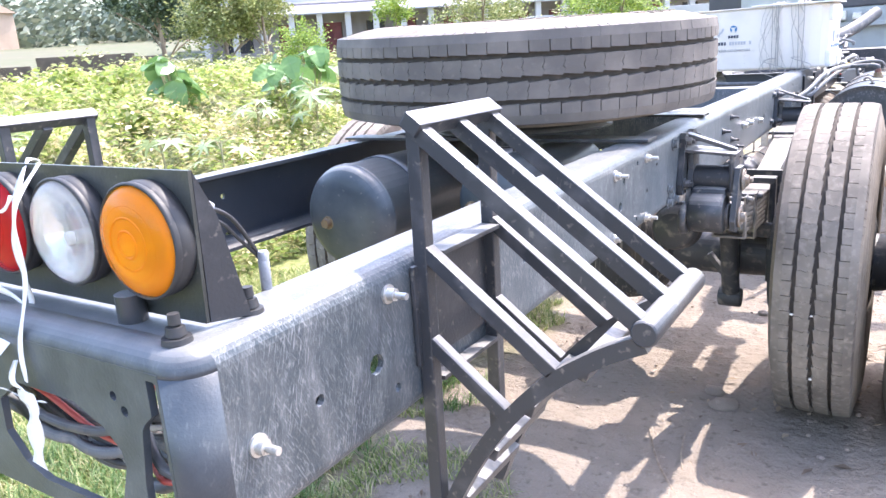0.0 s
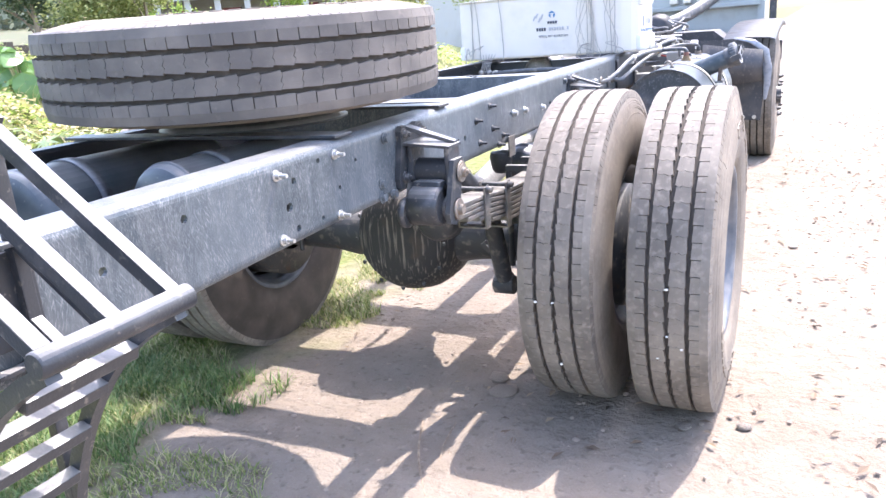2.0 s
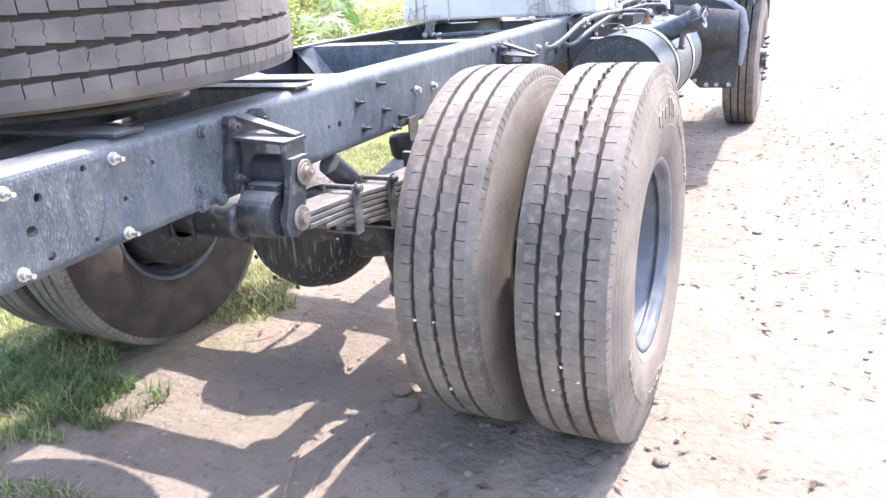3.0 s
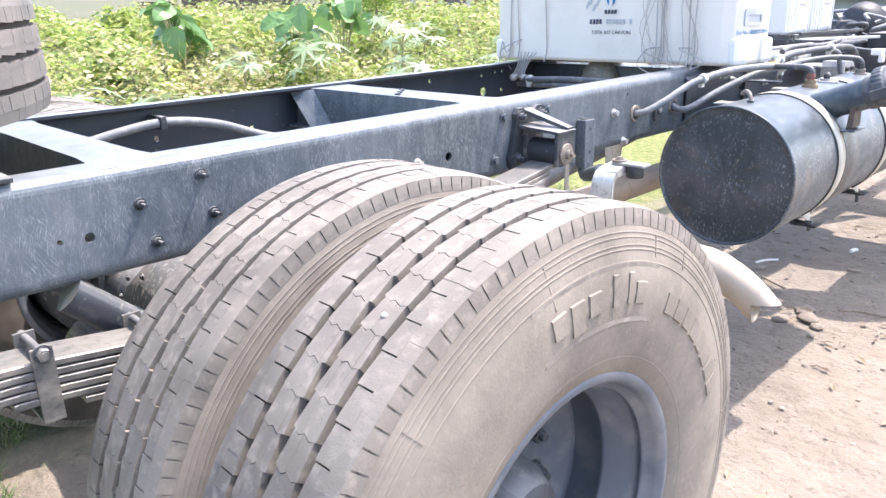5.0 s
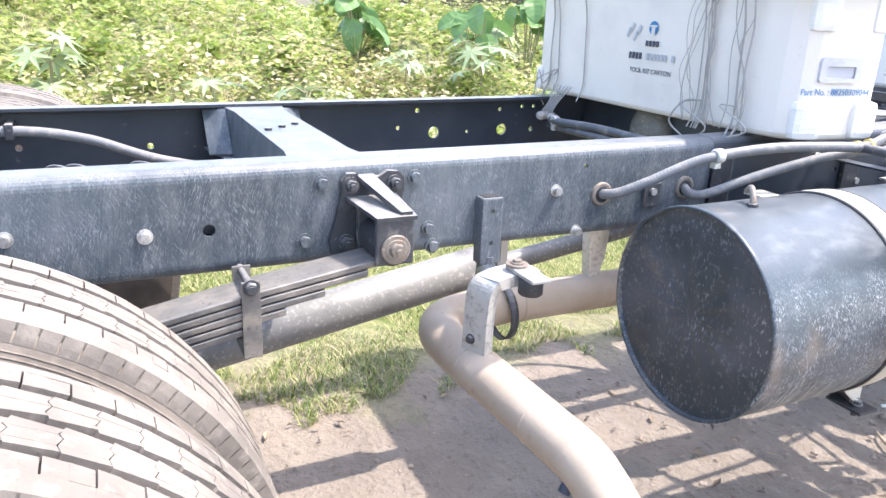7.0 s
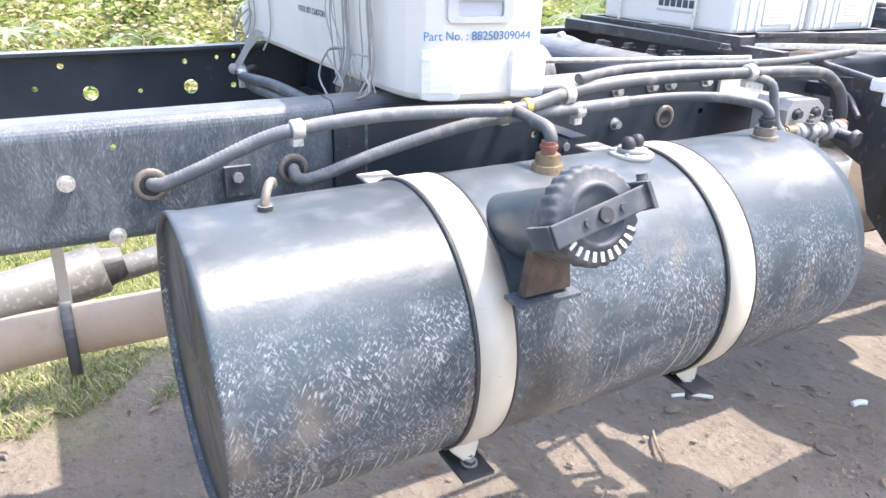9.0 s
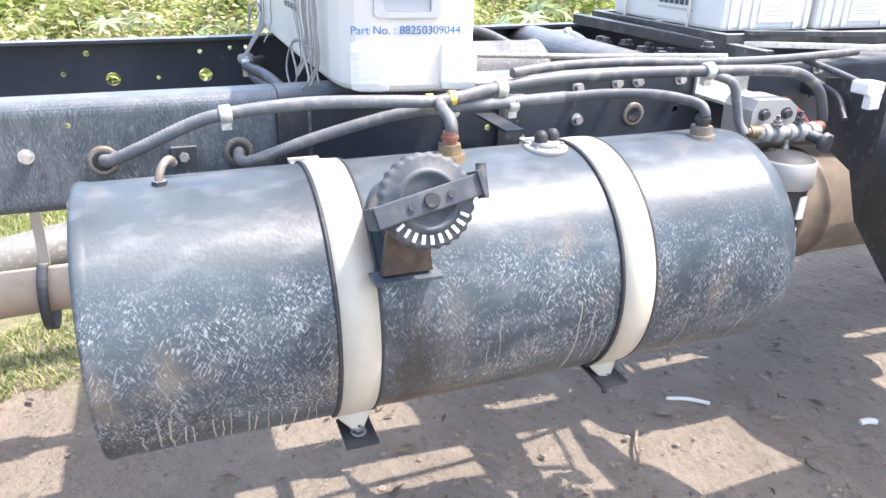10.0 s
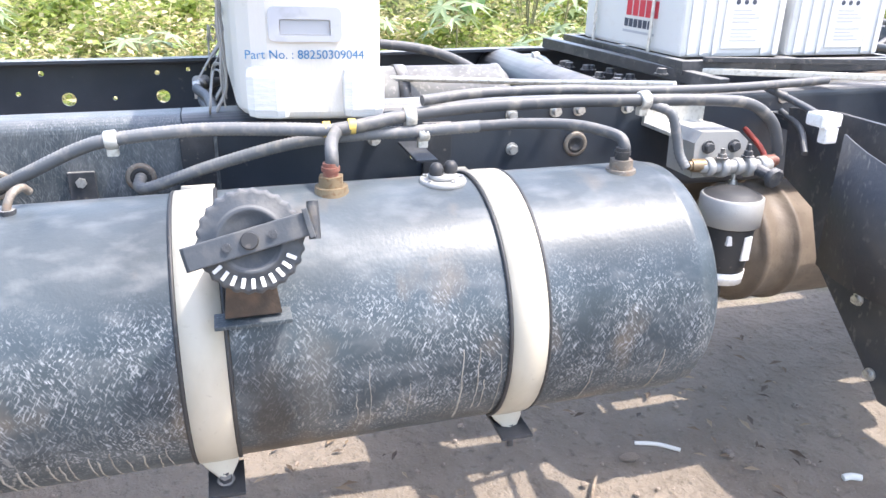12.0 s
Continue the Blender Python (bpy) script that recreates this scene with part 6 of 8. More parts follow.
# ---- batteries on their tray ----
def battery(y0, y1):
    b = thing("truck_battery", "white lead-acid truck battery with grey lid on a tray", "battery", group="batteries")
    x0, x1, z0 = -0.605, -0.115, 1.122
    part("case", Mesh().box((x0, y0, z0), (x1, y1, z0 + 0.165), 0.010), batt_white, b)
    part("lid", Mesh().box((x0 - 0.003, y0 - 0.003, z0 + 0.165), (x1 + 0.003, y1 + 0.003, z0 + 0.175), 0.003), batt_white, b)
    part("cover", Mesh().box((x0 + 0.01, y0 + 0.012, z0 + 0.175), (x1 - 0.05, y1 - 0.012, z0 + 0.222), 0.006), batt_grey, b)
    part("cover_ledge", Mesh().box((x1 - 0.06, y0 + 0.015, z0 + 0.172), (x1 - 0.006, y1 - 0.015, z0 + 0.184), 0.004), batt_grey, b)
    for k in range(8):
        y = y0 + 0.02 + k * (y1 - y0 - 0.04) / 7
        if k in (0, 1, 2, 6, 7):
            part("case_rib", Mesh().box((x1 - 0.001, y - 0.004, z0 + 0.006), (x1 + 0.004, y + 0.004, z0 + 0.16), 0.001), batt_white, b)
    hy = y0 + (y1 - y0) * 0.62
    part("handle", Mesh().tube([(x1 - 0.03, hy - 0.045, z0 + 0.18), (x1 - 0.020, hy - 0.045, z0 + 0.215), (x1 - 0.014, hy - 0.035, z0 + 0.228), (x1 - 0.014, hy + 0.035, z0 + 0.228), (x1 - 0.020, hy + 0.045, z0 + 0.215), (x1 - 0.03, hy + 0.045, z0 + 0.18)], 0.008, 8, 4), rubber_black, b)
    lab = part("label", Mesh().box((x1 + 0.0002, hy - 0.065, z0 + 0.02), (x1 + 0.0035, hy + 0.05, z0 + 0.15), 0.0005), batt_white, b)
    for k in range(3):
        part("label_mark", Mesh().cyl((x1 + 0.0034, hy - 0.035 + 0.022 * k, z0 + 0.125), (x1 + 0.0042, hy - 0.035 + 0.022 * k, z0 + 0.125), 0.006, seg=10), ink, lab)
    for k in range(9):
        z = z0 + 0.105 - k * 0.0085
        if k != 4:
            part("label_line", Mesh().box((x1 + 0.0034, hy - 0.045, z), (x1 + 0.0040, hy + 0.005 + 0.012 * ((k * 7) % 3), z + 0.0035), 0), pale_ink, lab)
    # maker's mark as plain bars
    for k in range(5):
        part("brand_bar", Mesh().box((-0.375 + 0.031 * k, y0 - 0.0012, z0 + 0.078), (-0.350 + 0.031 * k, y0 + 0.0005, z0 + 0.118), 0), red_ink, b)
    for k in range(6):
        part("brand_bar", Mesh().box((-0.380 + 0.0225 * k, y0 - 0.0012, z0 + 0.050), (-0.363 + 0.0225 * k, y0 + 0.0005, z0 + 0.070), 0), ink, b)
    part("brand_bar", Mesh().box((-0.385, y0 - 0.0012, z0 + 0.036), (-0.235, y0 + 0.0005, z0 + 0.042), 0), pale_ink, b)
    return b


battery(5.192, 5.468)
battery(5.490, 5.768)
tray = thing("battery_tray", "black angle-iron battery tray over the chassis rails", "tray")
for x0, y0, x1, y1 in ((-0.66, 5.165, -0.085, 5.190), (-0.66, 5.775, -0.06, 5.80), (-0.085, 5.165, -0.06, 5.80), (-0.685, 5.165, -0.66, 5.80), (-0.66, 5.46, -0.06, 5.50)):
    part("angle", Mesh().box((x0, y0, 1.092), (x1, y1, 1.122), 0.002), black, tray)
part("stay", Mesh().bar((-0.66, 5.10, 1.10), (0.05, 5.20, 1.085), 0.03, 0.028), black, tray)
part("stay", Mesh().bar((-0.08, 5.17, 1.10), (0.08, 5.86, 1.085), 0.016, 0.014), galv, tray, "galvanised stay")
part("stay", Mesh().bar((-0.06, 5.22, 1.125), (0.02, 5.80, 1.12), 0.012, 0.012), black, tray)
part("leg", Mesh().box((-0.64, 5.17, top_at(5.2) + 0.001), (-0.60, 5.21, 1.092), 0.002), black, tray)
part("leg", Mesh().box((-0.10, 5.17, top_at(5.2) + 0.001), (-0.062, 5.21, 1.092), 0.002), black, tray)
for x in (-0.525, -0.235):
    part("hold_down_rod", Mesh().cyl((x, 5.180, 1.09), (x, 5.184, 1.345), 0.0045, seg=10), galv, tray, "threaded hold-down rod")
part("hold_down_bar", Mesh().bar((-0.64, 5.20, 1.342), (-0.12, 5.20, 1.342), 0.024, 0.008), batt_grey, tray)
for k in range(12):
    a = rng.uniform(0, 1)
    part("nut", Mesh().bolt((-0.5 + 0.5 * a, 5.06 + 0.07 * rng.random(), top_at(5.1) - 0.008 + 0.036 * (a > 0.8)), (0, 0, 1), 0.012, 0.014), black, tray)

# ---- fuel filter with water bowl ----
ff = thing("fuel_filter", "alloy fuel filter with a dark water bowl on the rail", "fuel filter")
part("mount_plate", Mesh().box((0.001, 5.04, 1.0), (0.012, 5.19, 1.066), 0.002).box((0.001, 5.04, 0.995), (0.115, 5.19, 1.003), 0.002), galv, ff)
part("mount_block", Mesh().prism([(5.045, 0.93), (5.155, 0.93), (5.165, 1.0), (5.14, 1.020), (5.055, 1.022), (5.042, 1.0)], 0.11, 0.20, "x"), alloy, ff)
fx, fy = 0.262, 5.10
part("head", Mesh().lathe([(0.922, 0.0), (0.922, 0.034), (0.918, 0.042), (0.914, 0.050), (0.9115, 0.056)], 36, "z", (fx, fy, 0)), rubber_black, ff)
part("head_ring", Mesh().cyl((fx, fy, 0.855), (fx, fy, 0.912), 0.060, seg=40, c=0.003), alloy, ff)
bowl = part("bowl", Mesh().lathe([(0.852, 0.052), (0.78, 0.046), (0.735, 0.042), (0.730, 0.03), (0.730, 0.0)], 40, "z", (fx, fy, 0)), rubber_black, ff, "black filter bowl")
part("bowl_band", Mesh().lathe([(0.760, 0.0446), (0.760, 0.0462), (0.735, 0.0442), (0.735, 0.0424)], 40, "z", (fx, fy, 0)), white_tape, bowl)
part("bowl_label", Mesh().box((fx + 0.030, fy - 0.030, 0.822), (fx + 0.046, fy - 0.012, 0.842), 0.001), white_tape, bowl)
part("bowl_label", Mesh().box((fx + 0.040, fy + 0.004, 0.79), (fx + 0.0515, fy + 0.022, 0.84), 0.001), white_tape, bowl)
part("drain", Mesh().cyl((fx, fy, 0.69), (fx, fy, 0.732), 0.008, seg=10), rubber_black, bowl)
pb = Mesh().cyl((0.215, 5.05, 0.956), (0.230, 5.205, 0.956), 0.013, seg=20, c=0.003)
for k, q in ((0.12, 0.021), (0.3, 0.024), (0.52, 0.019), (0.66, 0.026), (0.86, 0.021)):
    pb.cyl((0.215 + 0.015 * k, 5.05 + 0.155 * k - 0.008, 0.956), (0.215 + 0.015 * k, 5.05 + 0.155 * k + 0.008, 0.956), q * 0.9, seg=18 if k != 0.66 else 8, c=0.003)
part("pump_body", pb, alloy, ff)
for y, z, h in ((5.09, 0.974, 0.020), (5.125, 0.915, 0.026), (5.15, 0.974, 0.026)):
    part("pump_bolt", Mesh().bolt((0.225, y, z), (0, 0, 1), 0.009, h * 0.5, h * 0.5), zinc if z < 0.95 else cast, ff)
for y in (5.045, 5.210):
    part("union", Mesh().cyl((0.213, y - 0.014, 0.960), (0.216, y + 0.014, 0.960), 0.013, seg=6).cyl((0.213, y - 0.020, 0.960), (0.216, y + 0.020, 0.960), 0.009, seg=12), brass if y < 5.1 else union_mat, ff)
part("pump_knob", Mesh().cyl((0.235, 5.165, 0.952), (0.275, 5.17, 0.947), 0.012, seg=14).cyl((0.275, 5.17, 0.947), (0.290, 5.171, 0.945), 0.021, seg=8, c=0.004), cast, ff)
for y in (5.072, 5.132):
    part("bolt", Mesh().bolt((0.20, y, 0.992), (1, 0, 0), 0.010, 0.012), cast, ff)

# ---- exhaust ----
ex = thing("exhaust_tail_pipe", "dusty beige exhaust tail pipe with a pinched end", "exhaust")
path = [(-0.10, 5.45, 0.66), (-0.115, 4.8, 0.660), (-0.13, 4.2, 0.645), (-0.138, 3.75, 0.638), (-0.138, 3.60, 0.637), (-0.132, 3.515, 0.636), (-0.108, 3.448, 0.635), (-0.062, 3.413, 0.634), (0.0, 3.403, 0.633), (0.126, 3.410, 0.630), (0.30, 3.427, 0.622), (0.44, 3.440, 0.614)]
part("pipe", Mesh().tube(path, 0.0475, 28, 6), ex_mat, ex)
for c, d in (((0.112, 3.409, 0.6304), (0.98, 0.08, -0.03)), ((-0.1355, 3.92, 0.640), (-0.02, 1, 0)), ((-0.138, 3.66, 0.6375), (0, 1, 0)), ((0.33, 3.4298, 0.6203), (0.98, 0.09, -0.05))):
    c, d = Vector(c), Vector(d).normalized()
    part("weld_bead", Mesh().cyl(c - d * 0.003, c + d * 0.003, 0.0486, seg=28), ex_mat, ex)
tipm = Mesh()
rings = []
for f, rw, rh, drop, lobe in ((0.0, 0.0475, 0.0475, 0.0, 0.0), (0.25, 0.047, 0.0475, 0.006, 0.0), (0.5, 0.046, 0.048, 0.020, 0.0), (0.7, 0.044, 0.047, 0.033, 0.006), (0.85, 0.040, 0.047, 0.046, 0.018), (1.0, 0.035, 0.046, 0.060, 0.042)):
    c = Vector((0.44 + 0.135 * f, 3.440 + 0.010 * f, 0.614 - 0.01 * f - drop))
    d = Vector((0.130, 0.008, -0.01 - 0.11 * f)).normalized()
    s = Vector((0, 1, 0))
    h = d.cross(s).normalized()
    rings.append([c + s * rw * math.cos(a) + h * rh * math.sin(a) + d * lobe * abs(math.sin(a)) for a in [2 * math.pi * k / 36 for k in range(36)]])
tipm.rings(rings, caps=False)
tipm.rings([[p + (sum(r, Vector()) / len(r) - p).normalized() * 0.003 for p in r] for r in rings], caps=False)
part("pinched_end", tipm, ex_mat, ex)
# dark disc laid on the pipe, the hole's inner shade put into its colour
part("weep_hole", Mesh().cyl((0.455, 3.412, 0.577), (0.457, 3.404, 0.5635), 0.011, seg=12), ink, ex)
si = thing("exhaust_silencer", "dusty brown cylindrical exhaust silencer under the frame", "silencer")
part("drum", Mesh().lathe([(5.315, 0.0), (5.318, 0.080), (5.330, 0.118), (5.352, 0.138), (5.366, 0.143), (5.368, 0.152), (5.386, 0.152), (5.389, 0.144), (5.455, 0.148), (5.458, 0.155), (5.470, 0.155), (5.473, 0.149), (6.3, 0.149), (6.32, 0.0)], 56, "y", (-0.065, 0, 0.668)), gear_mat, si)
part("inlet_collar", Mesh().lathe([(5.290, 0.054), (5.290, 0.066), (5.325, 0.072), (5.325, 0.0)], 32, "y", (-0.10, 0, 0.660)), gear_mat, si)
part("hanger_band", Mesh().lathe([(5.80, 0.1505), (5.80, 0.154), (5.85, 0.154), (5.85, 0.1505)], 48, "y", (-0.065, 0, 0.668)), black, si)
eb = thing("exhaust_bracket", "pale steel exhaust hanger with rubber mounts below the rail", "bracket")
part("square_tube", Mesh().box((0.0008, 3.452, 0.815), (0.034, 3.500, 0.957), 0.004), paint, eb)
# black pad on the solid tube, painted for the shade of an open end
part("tube_mouth", Mesh().box((0.006, 3.458, 0.9572), (0.028, 3.494, 0.9590), 0.0005), rubber_black, eb)
part("bent_foot", Mesh().tube([(0.017, 3.476, 0.83), (0.019, 3.474, 0.806), (0.035, 3.464, 0.795), (0.070, 3.452, 0.808), (0.10, 3.440, 0.820)], 0.020, 12), paint, eb)
arm = curve_points([(0, 3.515, 0.838), (0, 3.460, 0.834), (0, 3.424, 0.826), (0, 3.404, 0.804), (0, 3.398, 0.755), (0, 3.396, 0.672)], 5)
rings = []
for i, p in enumerate(arm):
    d = (arm[min(i + 1, len(arm) - 1)] - arm[max(i - 1, 0)]).normalized()
    s = Vector((0.93, 0.36, 0)) if d.z < -0.5 else Vector((1, 0.1, 0))
    n = d.cross(s).normalized()
    c = p + Vector((0.132, 0, 0))
    rings.append([c + s * u + n * v for u, v in ((-0.030, 0.003), (0.030, 0.003), (0.030, -0.020), (0.026, -0.020), (0.026, -0.002), (-0.026, -0.002), (-0.026, -0.020), (-0.030, -0.020))])
part("bent_arm", Mesh().rings(rings, smooth=False), galv, eb)
part("mount_lug", Mesh().box((0.12, 3.462, 0.838), (0.222, 3.504, 0.846), 0.003), alloy, eb)
part("rubber_mount", Mesh().cyl((0.185, 3.483, 0.805), (0.185, 3.483, 0.838), 0.024, seg=20, c=0.003), rubber_black, eb)
part("mount_washer", Mesh().cyl((0.135, 3.480, 0.846), (0.135, 3.480, 0.851), 0.022, seg=20).bolt((0.135, 3.480, 0.851), (0, 0, 1), 0.010, 0.008), rusty, eb)
part("clamp_band", Mesh().lathe([(3.602, 0.068), (3.602, 0.071), (3.622, 0.071), (3.622, 0.068)], 28, "y", (-0.138, 0, 0.622)), cast, eb)
part("hanger_strip", Mesh().box((-0.150, 3.605, 0.685), (-0.145, 3.625, 0.85), 0.001), alloy, eb)
part("far_mount", Mesh().prism([(3.84, 0.85), (3.91, 0.85), (3.90, 0.745), (3.885, 0.685), (3.855, 0.685)], -0.155, -0.125, "x"), galv, eb)
# black discs on the uncut tube, painted for the shade inside holes
for z in (0.93, 0.862):
    part("pin_hole", Mesh().cyl((0.034, 3.476, z), (0.0346, 3.476, z), 0.005, seg=12), rubber_black, eb)
part("bolt", Mesh().bolt((0.126, 3.3925, 0.700), (0.36, -0.93, 0.0), 0.008, 0.010), cast, eb)

# ---- front of the truck: flap, inner wing, cowl ----
mf = thing("mudguard_flap", "black rubber mudguard flap hanging behind the front wheel", "mudguard")
m = Mesh()
# the upper inner corner is widened to cover the dark area beside the rail
plate(m, [(0.065, 1.035), (0.20, 1.05), (0.54, 1.045), (0.70, 0.95), (0.668, 0.52), (0.46, 0.52), (0.40, 0.58), (0.235, 0.73), (0.19, 0.84), (0.088, 0.885)], [], lambda u, v, d: (u, 5.37 + d, v), 0.012)
part("sheet", m, flap_mat, mf)
rings = []
for i in range(9):
    a = i / 8
    x = 0.30 + 0.37 * a
    y = 5.30 - 0.05 * math.sin(math.pi * a)
    rings.append([(x, y, 1.03 - 0.05 * a), (x, y + 0.005, 1.03 - 0.05 * a), (x, y + 0.005, 0.76 + 0.02 * a), (x, y, 0.76 + 0.02 * a)])
part("side_sheet", Mesh().rings(rings), flap_mat, mf)
for x, z in ((0.43, 0.565), (0.50, 0.54), (0.56, 0.54), (0.63, 0.54), (0.36, 0.70)):
    part("bolt", Mesh().bolt((x, 5.369, z), (0, -1, 0), 0.010, 0.012), zinc, mf)
part("tag", Mesh().box((0.42, 5.262, 0.945), (0.45, 5.264, 0.978), 0), white_tape, mf, "white paper tag")
rings = []
for x, y, z, r in ((0.50, 5.34, 1.058, 0.012), (0.60, 5.33, 1.035, 0.022), (0.68, 5.335, 0.975, 0.020), (0.705, 5.345, 0.86, 0.026), (0.70, 5.35, 0.76, 0.018), (0.69, 5.355, 0.66, 0.010)):
    rings.append([(x + r * math.cos(a) * (1 + 0.3 * math.sin(3 * a + z * 20)), y + 0.4 * r * math.sin(a), z + 0.5 * r * math.sin(a)) for a in [2 * math.pi * k / 14 for k in range(14)]])
part("plastic_wrap", Mesh().rings(rings), film_mat, mf, "crumpled clear-white packing film")
part("stay", Mesh().bar((0.0, 5.385, 1.0), (0.45, 5.385, 1.0), 0.03, 0.03), black, mf)

rings = []
for y, z in ((5.385, 1.05), (5.55, 1.075), (5.9, 1.11), (6.4, 1.135), (6.9, 1.14), (7.38, 1.12)):
    rings.append([(x, y, z + dz) for x, dz in ((0.42, 0.0), (0.58, 0.008), (0.70, 0.002), (0.735, -0.012), (0.740, -0.05), (0.735, -0.05), (0.730, -0.016), (0.698, -0.004), (0.58, 0.002), (0.42, -0.006))])
part("arch_sheet", Mesh().rings(rings), flap_mat, mf)
conn = thing("wire_connectors", "bundle of white and red wire connectors on the rail", "wiring")
for pts, mat, r in (([(0.02, 5.34, 1.07), (0.12, 5.33, 1.06), (0.24, 5.30, 1.05)], hose_mat, 0.008), ([(0.02, 5.30, 0.98), (0.10, 5.28, 0.96), (0.15, 5.27, 0.93)], red_wire, 0.006), ([(0.03, 5.38, 1.02), (0.12, 5.36, 1.0), (0.18, 5.33, 0.96)], hose_mat, 0.007)):
    part("lead", Mesh().tube(pts, r, 8), mat, conn)
part("plug", Mesh().box((0.225, 5.27, 1.035), (0.27, 5.32, 1.062), 0.006), white_tape, conn)
part("plug", Mesh().box((0.255, 5.28, 1.005), (0.275, 5.31, 1.036), 0.003), white_tape, conn)

gb = thing("gearbox", "dusty brown cast gearbox housing between the rails", "gearbox")
part("housing", Mesh().lathe([(5.30, 0.0), (5.30, 0.07), (5.36, 0.11), (5.40, 0.17), (5.50, 0.185), (5.52, 0.20), (5.56, 0.20), (5.58, 0.185), (5.9, 0.19), (5.92, 0.23), (6.2, 0.25), (6.2, 0.0)], 44, "y", (-0.43, 0, 0.78)), gear_mat, gb)

en = thing("engine", "dark engine and hose cluster ahead of the gearbox", "engine")
part("block", Mesh().box((-0.70, 6.25, 0.75), (-0.15, 7.2, 1.16), 0.05), cast, en)
rng = random.Random(21)
part("air_pipe", Mesh().tube([(-0.28, 6.3, 1.14), (-0.1, 6.5, 1.17), (0.05, 6.8, 1.25), (0.18, 7.1, 1.36)], 0.05, 14), hose_mat, en)
part("cover", Mesh().lathe([(-0.16, 0.0), (-0.15, 0.09), (0.0, 0.12), (0.15, 0.10), (0.2, 0.0)], 20, "y", (-0.18, 6.45, 1.13)), rubber_black, en)
for k in range(22):
    x, y = rng.uniform(-0.65, 0.15), rng.uniform(5.85, 6.6)
    z = rng.uniform(1.08, 1.17)
    pts = [(x, y, z)]
    for _ in range(3):
        x, y, z = x + rng.uniform(-0.13, 0.15), y + rng.uniform(-0.14, 0.16), min(1.2, max(1.05, z + rng.uniform(-0.05, 0.05)))
        pts.append((x, y, z))
    part("hose", Mesh().tube(pts, rng.uniform(0.006, 0.014), 8, 5), rng.choice([hose_mat, hose_mat, corr_mat, galv, rubber_black]), en)
side_box = thing("side_locker", "black steel locker beside the rail", "locker")
part("body", Mesh().prism([(0.02, 0.86), (0.40, 0.86), (0.40, 1.02), (0.30, 1.10), (0.02, 1.10)], 5.90, 6.35, "y"), black, side_box)

cw = thing("cab_cowl", "pale grey open cowl of the truck, with dark panel above", "cowl")
part("firewall", Mesh().box((-1.25, 7.45, 0.95), (0.52, 7.52, 1.43), 0.02), cowl_paint, cw)
part("side_wing", Mesh().prism([(7.42, 0.80), (7.42, 1.40), (7.8, 1.42), (8.2, 1.2), (8.2, 0.8)], 0.50, 0.56, "x"), cowl_paint, cw)
part("ledge", Mesh().box((-1.25, 7.38, 1.26), (0.52, 7.46, 1.30), 0.008), cowl_paint, cw)
part("dash_panel", Mesh().box((-1.25, 7.44, 1.43), (0.70, 7.54, 1.90), 0.015), dark_panel, cw, "dark upper panel")
part("screen_frame", Mesh().box((-0.95, 7.41, 1.44), (-0.42, 7.445, 1.95), 0.01), cowl_paint, cw)
part("step_bracket", Mesh().box((0.60, 7.40, 0.80), (0.66, 7.46, 1.35), 0.01).box((0.58, 7.38, 0.78), (0.72, 7.48, 0.95), 0.01), black, cw)
for k in range(4):
    part("fitting", Mesh().box((-0.25 + 0.12 * k, 7.36, 1.32), (-0.18 + 0.12 * k, 7.45, 1.38 + 0.02 * (k % 2)), 0.01), galv, cw)


# ---- plants and distance ----
def leaf_material(name, ramp, gloss=0.45, through=0.35):
    """Leaves that vary one by one and let some light through."""
    m = bpy.data.materials.new(name)
    m.use_nodes = True
    nt = m.node_tree
    b = nt.nodes["Principled BSDF"]
    g = nt.nodes.new("ShaderNodeNewGeometry")
    cr = nt.nodes.new("ShaderNodeValToRGB")
    el = cr.color_ramp.elements
    while len(el) < len(ramp):
        el.new(0.5)
    for e, (p, c) in zip(el, ramp):
        e.position, e.color = p, (*c, 1)
    nt.links.new(g.outputs["Random Per Island"], cr.inputs[0])
    nt.links.new(cr.outputs[0], b.inputs["Base Color"])
    b.inputs["Roughness"].default_value = gloss
    tr = nt.nodes.new("ShaderNodeBsdfTranslucent")
    nt.links.new(cr.outputs[0], tr.inputs[0])
    mx = nt.nodes.new("ShaderNodeMixShader")
    mx.inputs[0].default_value = through
    nt.links.new(b.outputs[0], mx.inputs[1])
    nt.links.new(tr.outputs[0], mx.inputs[2])
    nt.links.new(mx.outputs[0], nt.nodes["Material Output"].inputs[0])
    return m


creeper = leaf_material("creeper_leaves", [(0.0, (0.13, 0.19, 0.045)), (0.3, (0.23, 0.31, 0.07)), (0.62, (0.33, 0.40, 0.10)), (0.85, (0.42, 0.45, 0.16)), (1.0, (0.46, 0.41, 0.24))], 0.5, 0.45)
dry_grass = leaf_material("dry_grass", [(0.0, (0.38, 0.34, 0.15)), (0.5, (0.52, 0.45, 0.25)), (1.0, (0.64, 0.55, 0.36))], 0.6, 0.25)
green_grass = leaf_material("short_grass", [(0.0, (0.10, 0.16, 0.035)), (0.4, (0.20, 0.26, 0.065)), (0.65, (0.38, 0.38, 0.16)), (1.0, (0.50, 0.43, 0.26))], 0.6, 0.3)
tree_dark = leaf_material("dark_tree_leaves", [(0.0, (0.03, 0.055, 0.03)), (0.6, (0.07, 0.11, 0.06)), (1.0, (0.15, 0.19, 0.12))], 0.5, 0.2)
tree_pale = leaf_material("olive_tree_leaves", [(0.0, (0.12, 0.16, 0.05)), (0.5, (0.25, 0.29, 0.10)), (1.0, (0.42, 0.42, 0.20))], 0.5, 0.3)
